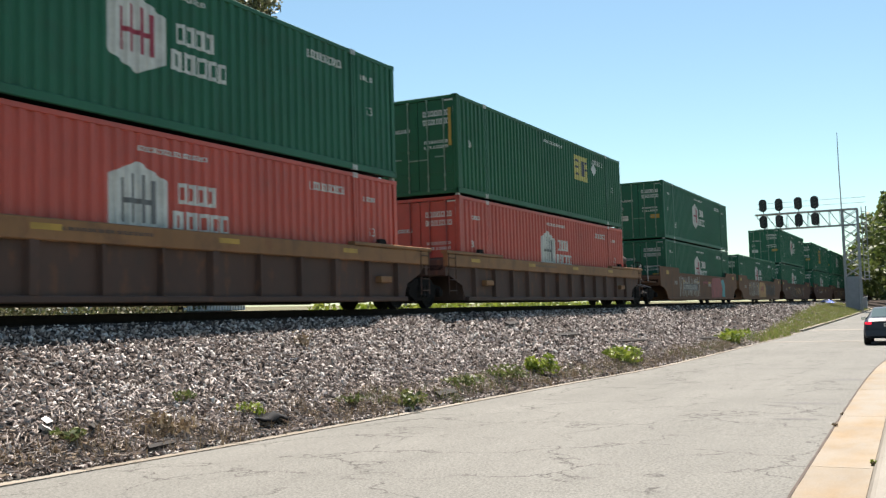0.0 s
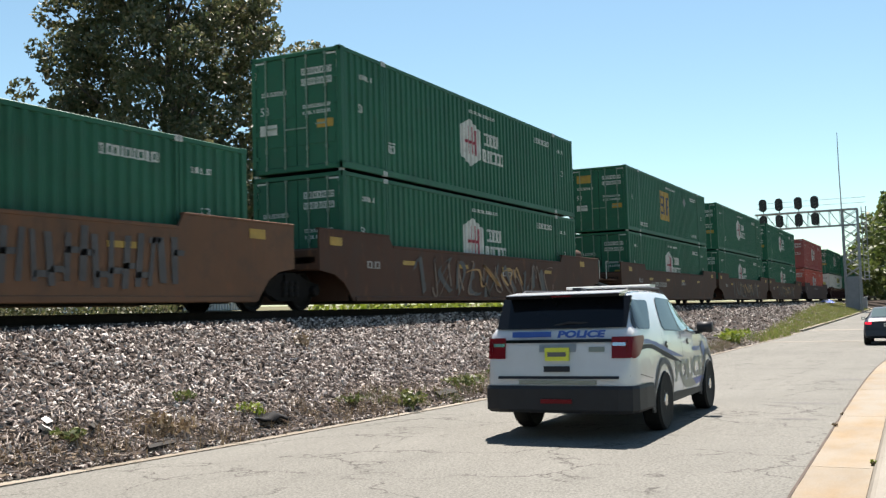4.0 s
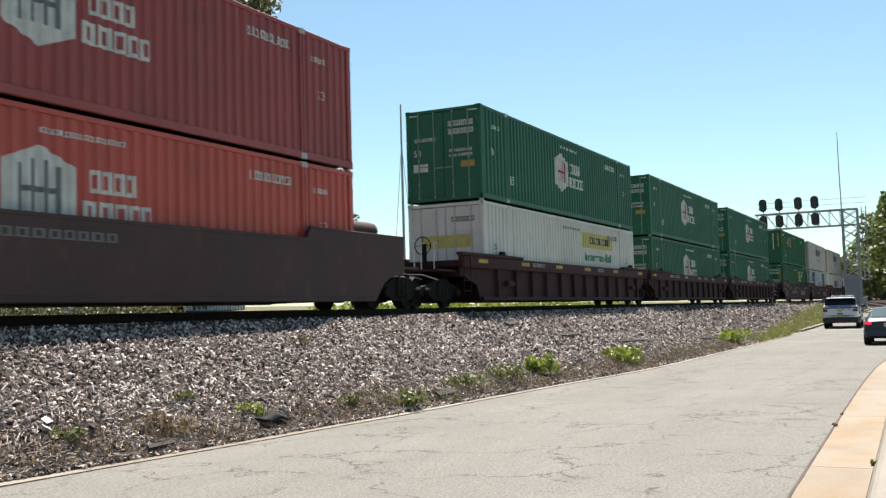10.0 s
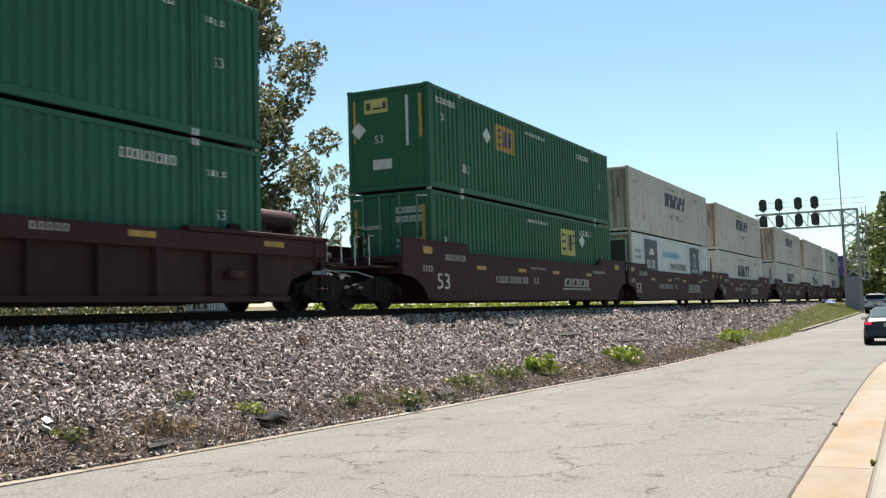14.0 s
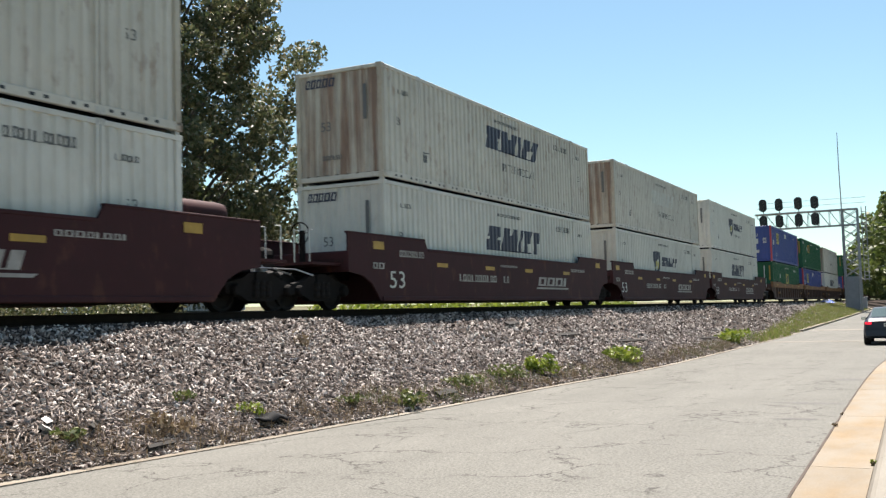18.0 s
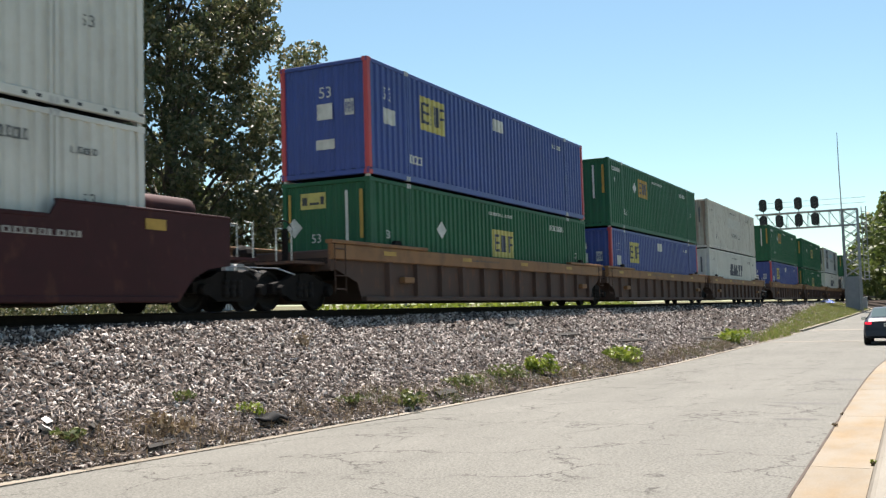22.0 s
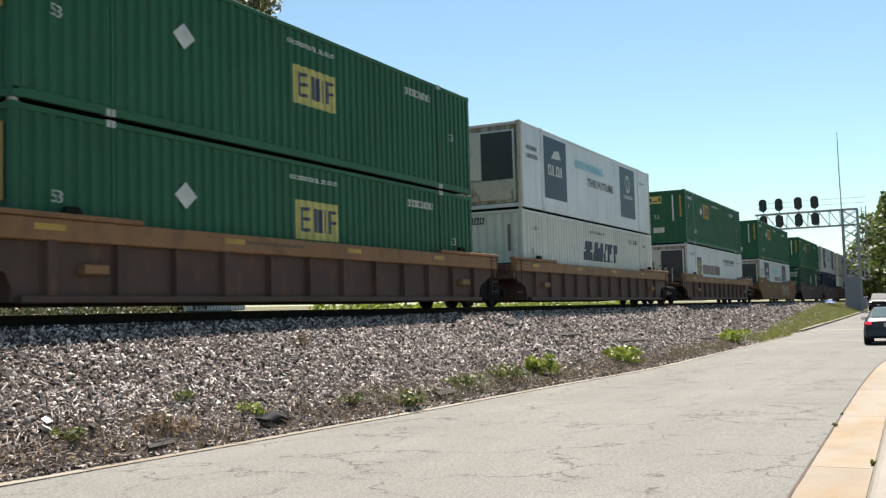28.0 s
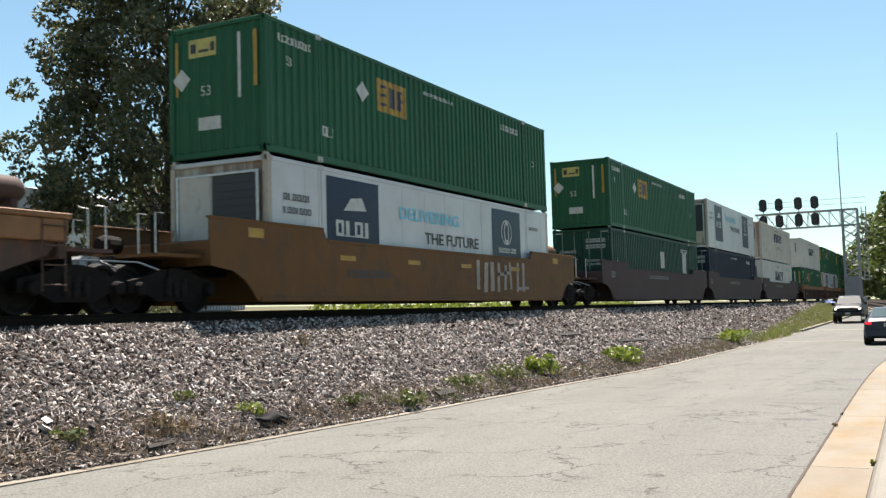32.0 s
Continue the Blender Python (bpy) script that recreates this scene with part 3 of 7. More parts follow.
    K["cooler"] = container("smooth white insulated container with dark blue printed panels", WHITE_COOL, "cooler",
                            [("printed_panel", PANEL_BLUE, [rect(2.2, 4.5, 0.5, 2.7)]), ("printed_panel", PANEL_TEAL, [rect(11.35, 13.6, 0.5, 2.7)])],
                            (), smooth=True, posts=RUSTY_WHITE)
    for mat, name, sh in ((INK_WHITE, "company_bar", bars(2.55, 4.2, 1.35, 1.72, 4, 0.3, 95) + [([(2.9, 1.95), (3.9, 2.0), (3.7, 2.3), (3.2, 2.25)], [(0, 1, 2, 3)])]),
                          (INK_WHITE, "round_emblem", [ring_poly(12.45, 2.0, 0.42, 0.4), ring_poly(12.45, 2.0, 0.2, 0.36, 12, 0.3)] + bars(11.8, 13.2, 1.35, 1.5, 9, 0.25, 96)),
                          (INK_CYAN, "lettering", [words("DELIVERING", 5.5, 1.95, 0.3, 3.5, 0, 0.012)]), (INK_BLACK, "lettering", [words("THE FUTURE", 6.9, 1.38, 0.3, 3.4, 0, 0.008)]),
                          (INK_GREY, "number_bar", bars(0.55, 1.6, 2.0, 2.15, 6, 0.3, 97) + bars(0.55, 1.6, 1.72, 1.86, 7, 0.3, 98) + bars(14.4, 15.2, 2.2, 2.3, 6, 0.3, 99))):
        me = painted(sh, flat, -HW - 0.006)
        me.materials.append(mat)
        part(name, me, mat, K["cooler"])
    K["crested"] = container("smooth white insulated container with maroon crest and lettering", WHITE_COOL, "cooler",
                             [("crest", INK_MAROON, shield(2.92, 1.62, 1.15, 1.3)), ("company_bar", INK_MAROON, bars(3.8, 8.6, 1.32, 1.86, 15, 0.4, 101, 0.0, 1.15)), ("lettering_bar", INK_GREY, bars(3.95, 8.35, 0.9, 1.05, 20, 0.3, 102)),
                              ("lettering_bar", INK_BLUE, bars(9.85, 13.35, 2.15, 2.35, 12, 0.25, 103) + [rect(10.0, 13.2, 2.02, 2.06)]), ("number_bar", INK_GREY, bars(0.6, 1.6, 2.3, 2.42, 6, 0.3, 104) + bars(14.3, 15.3, 2.2, 2.3, 6, 0.3, 105)),
                              ("arrow_mark", INK_GREY, [rect(1.68, 1.74, 2.2, 2.5), rect(1.62, 1.8, 2.5, 2.54)])], (), smooth=True)
    me = painted([rect(2.55, 2.65, 1.2, 2.0), rect(2.85, 2.98, 1.2, 2.05), rect(3.18, 3.28, 1.2, 2.0), rect(2.5, 3.35, 1.75, 1.83)], flat, -HW - 0.008)
    me.materials.append(INK_PALE_YELLOW)
    part("crest_bar", me, INK_PALE_YELLOW, K["crested"])
    K["dark_green"] = container("dark green-black corrugated container with two white marks", GREEN_DARK, "doors",
                                [("placard", INK_WHITE, [rect(8.0, 8.8, 1.4, 2.2), rect(12.6, 13.4, 1.2, 2.3)])] + text_marks(INK_WHITE, 111)[:3], door_marks(INK_WHITE)[:3])
    K["navy"] = container("near-black navy corrugated container", NAVY, "doors", text_marks(INK_WHITE, 121)[:4], door_marks(INK_WHITE)[:3])


make_kinds()

# ---- the train ----
TRACK_Y, RAIL_Z = 13.566, 1.84
LOW, HIGH = 2.17, 5.13   # undersides of the lower and the upper container


def travel(t):
    """Metres that the train has gone since the start: it slows a little."""
    return 17.4876 * t - 0.049465 * t * t + 0.00026214 * t ** 3


AXLE, WHEELS = [], {}


def wheelset(parent, x):
    if not AXLE:
        AXLE.append(Mesh().tube([(0, -0.72, 0), (0, 0.72, 0)], 0.08, 8).mesh("axle"))
        AXLE[0].materials.append(WHEEL)
        for s in (-1, 1):
            y = s * 0.717
            prof = [(0.10, y - s * 0.075), (0.36, y - s * 0.05), (0.445, y - s * 0.075), (0.455, y - s * 0.07), (0.42, y - s * 0.02), (0.415, y + s * 0.07), (0.37, y + s * 0.068), (0.33, y + s * 0.02), (0.14, y + s * 0.0), (0.12, y + s * 0.075), (0.02, y + s * 0.075)]
            WHEELS[s] = Mesh().lathe(prof, "y", (0, 0, 0), 20).mesh("wheel")
            WHEELS[s].materials.append(WHEEL)
    ax = part("axle", AXLE[0], WHEEL, parent)
    ax.matrix_basis = pose(x, 0, 0.42)
    for s in (-1, 1):
        part("wheel", WHEELS[s], WHEEL, ax)


def truck(parent, x):
    """A two-axle truck: two side frames, bolster, springs and wheelsets. Heights are above the rail."""
    for s in (-1, 1):
        y0, y1 = (s * 0.93, s * 1.08) if s > 0 else (s * 1.08, s * 0.93)
        poly = [(x - 1.12, 0.36), (x - 1.12, 0.56), (x - 0.62, 0.66), (x - 0.35, 0.78), (x + 0.35, 0.78), (x + 0.62, 0.66), (x + 1.12, 0.56), (x + 1.12, 0.36), (x + 0.72, 0.34), (x + 0.42, 0.2), (x - 0.42, 0.2), (x - 0.72, 0.34)]
        mb = Mesh().add([(p[0], y0, p[1]) for p in poly] + [(p[0], y1, p[1]) for p in poly], [tuple(range(11, -1, -1)), tuple(range(12, 24))] + [(i, (i + 1) % 12, 12 + (i + 1) % 12, 12 + i) for i in range(12)])
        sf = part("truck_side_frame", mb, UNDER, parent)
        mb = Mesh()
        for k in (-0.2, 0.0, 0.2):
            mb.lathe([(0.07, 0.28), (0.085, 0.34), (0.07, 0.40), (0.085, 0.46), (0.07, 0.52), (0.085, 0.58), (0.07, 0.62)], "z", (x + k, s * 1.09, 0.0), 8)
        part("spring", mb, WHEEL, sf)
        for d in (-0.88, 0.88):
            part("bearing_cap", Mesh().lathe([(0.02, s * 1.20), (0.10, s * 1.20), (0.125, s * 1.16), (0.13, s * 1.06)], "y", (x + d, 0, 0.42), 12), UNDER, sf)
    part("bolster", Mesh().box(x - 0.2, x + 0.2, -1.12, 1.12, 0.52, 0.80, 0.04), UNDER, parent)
    for d in (-0.88, 0.88):
        wheelset(parent, x + d)


def side_outline(near, far, sill, top, shoulder, cut_n, cut_f):
    """The outline of a smooth side sheet, with raised shoulders and arched ends."""
    pts = [(near + 0.0, shoulder - 0.02)]
    pts += [(1.70, shoulder), (1.86, top)]
    pts += [(CL - 2.25, top), (CL - 2.1, shoulder), (far, shoulder)]
    zc = sill + 0.55
    pts += [(far, zc + 0.12)]
    pts += [(far - (far - (CL + cut_f)) * math.sin(a), zc + 0.12 - 0.67 * (1 - math.cos(a))) for a in (0.5, 0.9, 1.25)]
    pts += [(CL + cut_f - 0.12, sill), (-cut_n + 0.12, sill)]
    pts += [(near + (-cut_n - near) * math.sin(a), zc + 0.12 - 0.67 * (1 - math.cos(a))) for a in (1.25, 0.9, 0.5)]
    pts += [(near, zc + 0.12)]
    return pts


def well_car(label, kind, body, rail, ends, marks, stack_group="well cars of the train"):
    """One unit of a well car. Its origin lies at the rail under the container's near end.
    ends: 'a' for a shared truck and joint, 'c' for its own truck and coupler."""
    c = thing("well_car", label, "train car", stack_group)
    sill, top, sh = 0.19, 1.53, 1.77
    W = 1.51
    near = -1.35 if ends[0] == "a" else -2.05
    far = CL + (1.25 if ends[1] == "a" else 2.0)
    cut_n = 0.12 if ends[0] == "a" else 0.75
    cut_f = 0.12 if ends[1] == "a" else 0.7
    for s in (-1, 1):
        if kind == "smooth":
            poly = side_outline(near, far, sill, top, sh, cut_n, cut_f)
            mb = Mesh().prism(poly, "y", *sorted((s * W, s * (W - 0.05))))
            side = part("side_sheet", mb, body, c)
            mb = Mesh().box(-cut_n + 0.2, CL + cut_f - 0.2, *sorted((s * (W - 0.02), s * (W + 0.03))), sill - 0.02, sill + 0.1, 0.02)
            part("side_sill", mb, body, side)
            mb = Mesh().box(1.9, CL - 2.3, *sorted((s * (W - 0.08), s * (W + 0.012))), top - 0.06, top + 0.012, 0.012)
            part("top_chord", mb, rail, side)
            mb = Mesh().box(near, 1.72, *sorted((s * (W - 0.1), s * (W + 0.012))), sh - 0.03, sh + 0.02, 0.01)
            part("shoulder_cap", mb, rail, side)
            mb = Mesh().box(CL - 2.1, far, *sorted((s * (W - 0.1), s * (W + 0.012))), sh - 0.03, sh + 0.02, 0.01)
            part("shoulder_cap", mb, rail, side)
        else:
            mb = Mesh().box(near, far, *sorted((s * (W - 0.11), s * (W + 0.02))), 1.12, 1.47, 0.02)
            side = part("top_chord", mb, rail, c)
            for a, b in ((near - 0.05, 2.45), (CL - 2.5, far + 0.05)):
                part("shoulder_plate", Mesh().box(a, b, *sorted((s * (W - 0.14), s * (W + 0.05))), 1.472, 1.56, 0.015), rail, side)
            lo = -cut_n + 0.1
            poly = [(lo, sill), (CL + cut_f - 0.1, sill), (CL + cut_f + 0.1, 0.62), (far - 0.3, 0.90), (far - 0.1, 1.12), (near + 0.1, 1.12), (near + 0.3, 0.90), (lo - 0.2, 0.62)]
            part("side_web", Mesh().prism(poly, "y", *sorted((s * (W - 0.13), s * (W - 0.10)))), body, side)
            part("side_sill", Mesh().box(lo, CL + cut_f - 0.1, *sorted((s * (W - 0.13), s * (W + 0.02))), sill - 0.02, sill + 0.1, 0.02), body, side)
            x = 0.55
            n = 0
            while x < CL - 0.3:
                w = 0.05 if n % 3 else 0.13
                part("side_rib", Mesh().add([(x - w, s * (W - 0.11), sill + 0.1), (x + w, s * (W - 0.11), sill + 0.1), (x + w * 0.7, s * (W + 0.015), sill + 0.1), (x - w * 0.7, s * (W + 0.015), sill + 0.1),
                                             (x - w, s * (W - 0.11), 1.12), (x + w, s * (W - 0.11), 1.12), (x + w * 0.7, s * (W + 0.015), 1.12), (x - w * 0.7, s * (W + 0.015), 1.13)],
                                            [(0, 1, 2, 3), (4, 7, 6, 5), (0, 4, 5, 1), (1, 5, 6, 2), (2, 6, 7, 3), (3, 7, 4, 0)]), body, side)
                x += 1.38
                n += 1
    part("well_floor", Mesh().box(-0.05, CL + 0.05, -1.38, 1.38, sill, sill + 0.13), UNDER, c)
    for x in (-0.12, CL + 0.04):
        part("well_bulkhead", Mesh().box(x, x + 0.08, -1.40, 1.40, sill, 1.45), body, c)
    for e, x0, d in ((ends[0], near, -1), (ends[1], far, 1)):
        inner = -0.12 if d < 0 else CL + 0.12
        a, b = sorted((inner, x0))
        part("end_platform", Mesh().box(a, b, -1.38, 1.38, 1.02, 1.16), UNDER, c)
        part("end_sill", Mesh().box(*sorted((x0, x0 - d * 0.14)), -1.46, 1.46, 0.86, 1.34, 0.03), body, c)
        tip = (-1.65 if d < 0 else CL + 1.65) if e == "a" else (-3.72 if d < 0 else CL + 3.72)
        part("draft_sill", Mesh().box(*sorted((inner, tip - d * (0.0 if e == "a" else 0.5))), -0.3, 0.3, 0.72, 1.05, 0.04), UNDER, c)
        if e == "c":
            tx = -2.55 if d < 0 else CL + 2.55
            truck(c, tx)
            part("walkway", Mesh().box(*sorted((x0, x0 + d * 1.15)), -1.3, 1.3, 1.0, 1.06), body, c)
            part("coupler", Mesh().box(*sorted((tip, tip - d * 0.75)), -0.11, 0.11, 0.74, 0.98, 0.04).box(*sorted((tip + d * 0.04, tip - d * 0.25)), -0.2, 0.2, 0.70, 1.02, 0.05), CASTING, c)
            xg = x0 + d * 1.1
            for y in (-1.2, -0.8, 0.8, 1.2):
                part("hand_rail", Mesh().tube([(xg, y, 1.05), (xg, y, 1.78), (xg - d * 0.2, y, 1.78)], 0.015, 5), GALV, c)
            part("cut_lever", Mesh().tube([(xg + d * 0.1, -1.35, 0.75), (xg + d * 0.1, -0.9, 0.9), (xg + d * 0.25, -0.3, 0.95), (xg + d * 0.3, 0, 0.95)], 0.018, 5), GALV, c)
            part("air_hose", Mesh().tube([(tip - d * 0.5, -0.35, 0.85), (tip - d * 0.2, -0.42, 0.5), (tip, -0.4, 0.38), (tip + d * 0.1, -0.35, 0.42)], 0.035, 6), INK_BLACK, c)
            if d > 0:
                part("air_reservoir", Mesh().lathe([(0.02, CL + 0.2), (0.14, CL + 0.22), (0.21, CL + 0.32), (0.22, CL + 0.5), (0.22, CL + 1.5), (0.21, CL + 1.66), (0.12, CL + 1.78), (0.02, CL + 1.79)], "x", (0, -0.75, 1.95), 14), body, c, smooth=True)
                part("reservoir_saddle", Mesh().box(CL + 0.4, CL + 0.52, -1.0, -0.5, 1.16, 1.78).box(CL + 1.4, CL + 1.52, -1.0, -0.5, 1.16, 1.78), body, c)
            else:
                part("brake_cylinder", Mesh().lathe([(0.02, x0 - 0.2), (0.17, x0 - 0.25), (0.19, x0 - 0.6), (0.12, x0 - 0.75), (0.02, x0 - 0.76)], "x", (0, 0.55, 1.32), 12), UNDER, c)
                part("brake_wheel", Mesh().tube([(x0 - 0.52, -0.55 + 0.25 * math.cos(a), 1.75 + 0.25 * math.sin(a)) for a in [k * math.pi / 10 for k in range(21)]], 0.018, 5).tube([(x0 - 0.52, -0.8, 1.75), (x0 - 0.52, -0.3, 1.75)], 0.012, 4).tube([(x0 - 0.52, -0.55, 1.5), (x0 - 0.52, -0.55, 2.0)], 0.012, 4), UNDER, c)
                part("brake_stand", Mesh().box(x0 - 0.48, x0 - 0.38, -0.6, -0.5, 1.05, 1.82), UNDER, c)
        else:
            if d > 0:
                truck(c, CL + 1.65)
            part("joint_casting", Mesh().lathe([(0.02, 0.66), (0.34, 0.68), (0.36, 0.9), (0.22, 1.08), (0.02, 1.1)], "z", (tip, 0, 0), 14), CASTING, c)
        # ladder rungs and grab irons at the end's corner
        mb = Mesh()
        for z in (0.45, 0.75, 1.05, 1.35):
            mb.tube([(x0 - d * 0.08, -W - 0.05, z), (x0 - d * 0.48, -W - 0.05, z)], 0.014, 5)
        for xx in (x0 - d * 0.06, x0 - d * 0.5):
            mb.tube([(xx, -W - 0.03, 0.35), (xx, -W - 0.03, 1.5)], 0.014, 5)
        if kind == "ribbed":
            part("ladder", mb, body, c)
    if kind == "ribbed":
        for x in (1.15, CL - 1.35):
            part("lock_box", Mesh().box(x, x + 0.5, -W - 0.06, -W + 0.1, 0.62, 0.78, 0.02), rail, c)
    if kind == "ribbed":
        for x in (1.0, CL - 1.1):
            part("guide_block", Mesh().prism([(x - 0.2, 1.56), (x + 0.2, 1.56), (x + 0.12, 1.68), (x - 0.12, 1.68)], "y", -W + 0.02, -W + 0.12), UNDER, c)
    y = -W - 0.002 - (0.022 if kind == "ribbed" else 0.0)
    for i, (name, mat, shapes) in enumerate(marks):
        for one in ([shapes] if name.startswith("sprayed") else [[sh] for sh in shapes]):
            me = painted(one, flat, y - 0.0012 * i - (0.012 if kind == "smooth" else 0.0))
            me.materials.append(mat)
            ob = part(name, me, mat, c)
            if name.startswith("sprayed"):
                tagged(ob, kind="stuff")
    return c


def stripes(z):
    return [("reflector_stripe", INK_YELLOW, [rect(x, x + 0.65, z, z + 0.11) if z > 1.2 or 0 < x < 15 else rect(x, x + 0.5, z + 0.34, z + 0.53)]) for x in (-0.95, 2.35, 5.5, 8.6, 12.2, 15.9)]


def graffiti(seed, x0, x1, z0, z1, n):
    """Sprayed block strokes: leaning bars and arcs of uneven height."""
    rnd = random.Random(seed)
    out, x = [], x0
    w = (x1 - x0) / n
    for k in range(n):
        a = rnd.uniform(-0.12, 0.12)
        out.append(rect(x, x + w * rnd.uniform(0.3, 0.55), z0 + rnd.uniform(0, 0.12), z1 - rnd.uniform(0, 0.15), a))
        if rnd.random() < 0.6:
            z = rnd.uniform(z0 + 0.1, z1 - 0.2)
            out.append(rect(x + w * 0.1, x + w * 1.0, z, z + 0.1, 0.03))
        x += w
    return out


def scrawl(seed, x0, x1, z0, z1, n, thick):
    """Sprayed wandering ribbons, one for each of n tall forms."""
    rnd = random.Random(seed)
    out, w = [], (x1 - x0) / n
    for k in range(n):
        c = x0 + w * (k + 0.5)
        pts = [(c + w * rnd.uniform(-0.6, 0.6), z0 + (z1 - z0) * min(1.0, max(0.0, (0.5 + 0.5 * math.cos(i * 1.9 + k)) + rnd.uniform(-0.15, 0.15)))) for i in range(6)]
        line = []
        for p, q, r, t in zip(pts, pts[1:], pts[2:], pts[3:]):
            for j in range(5):
                u = j / 5
                line.append(tuple(0.5 * (2 * q[d] + (r[d] - p[d]) * u + (2 * p[d] - 5 * q[d] + 4 * r[d] - t[d]) * u * u + (3 * q[d] - p[d] - 3 * r[d] + t[d]) * u ** 3) for d in (0, 1)))
        line = [(x, min(max(z, z0), z1)) for x, z in line]
        v = []
        for i, (x, z) in enumerate(line):
            v += [(x - thick, z - thick * 0.5), (x + thick, z + thick * 0.5)]
        out.append((v, [(2 * i, 2 * i + 1, 2 * i + 3, 2 * i + 2) for i in range(len(line) - 1)]))
    return out


GRAF_DULL = plain("faded_brown_sprayed_paint", (0.17, 0.115, 0.085), 0.7, 0, 0.4, 2)
GRAF_PALE = plain("pale_sprayed_paint", (0.25, 0.215, 0.185), 0.6, 0, 0.35, 3)
GRAF_RED = plain("dull_red_sprayed_paint", (0.20, 0.025, 0.03), 0.6, 0, 0.4, 2)
GRAF_TEAL = plain("teal_sprayed_paint", (0.03, 0.20, 0.22), 0.6, 0, 0.4, 2)
GRAF_DARK = plain("dark_sprayed_paint", (0.05, 0.045, 0.045), 0.6, 0, 0.3, 3)
GRAF_OCHRE = plain("ochre_sprayed_paint", (0.33, 0.17, 0.05), 0.6, 0, 0.4, 2)

CARS = {}


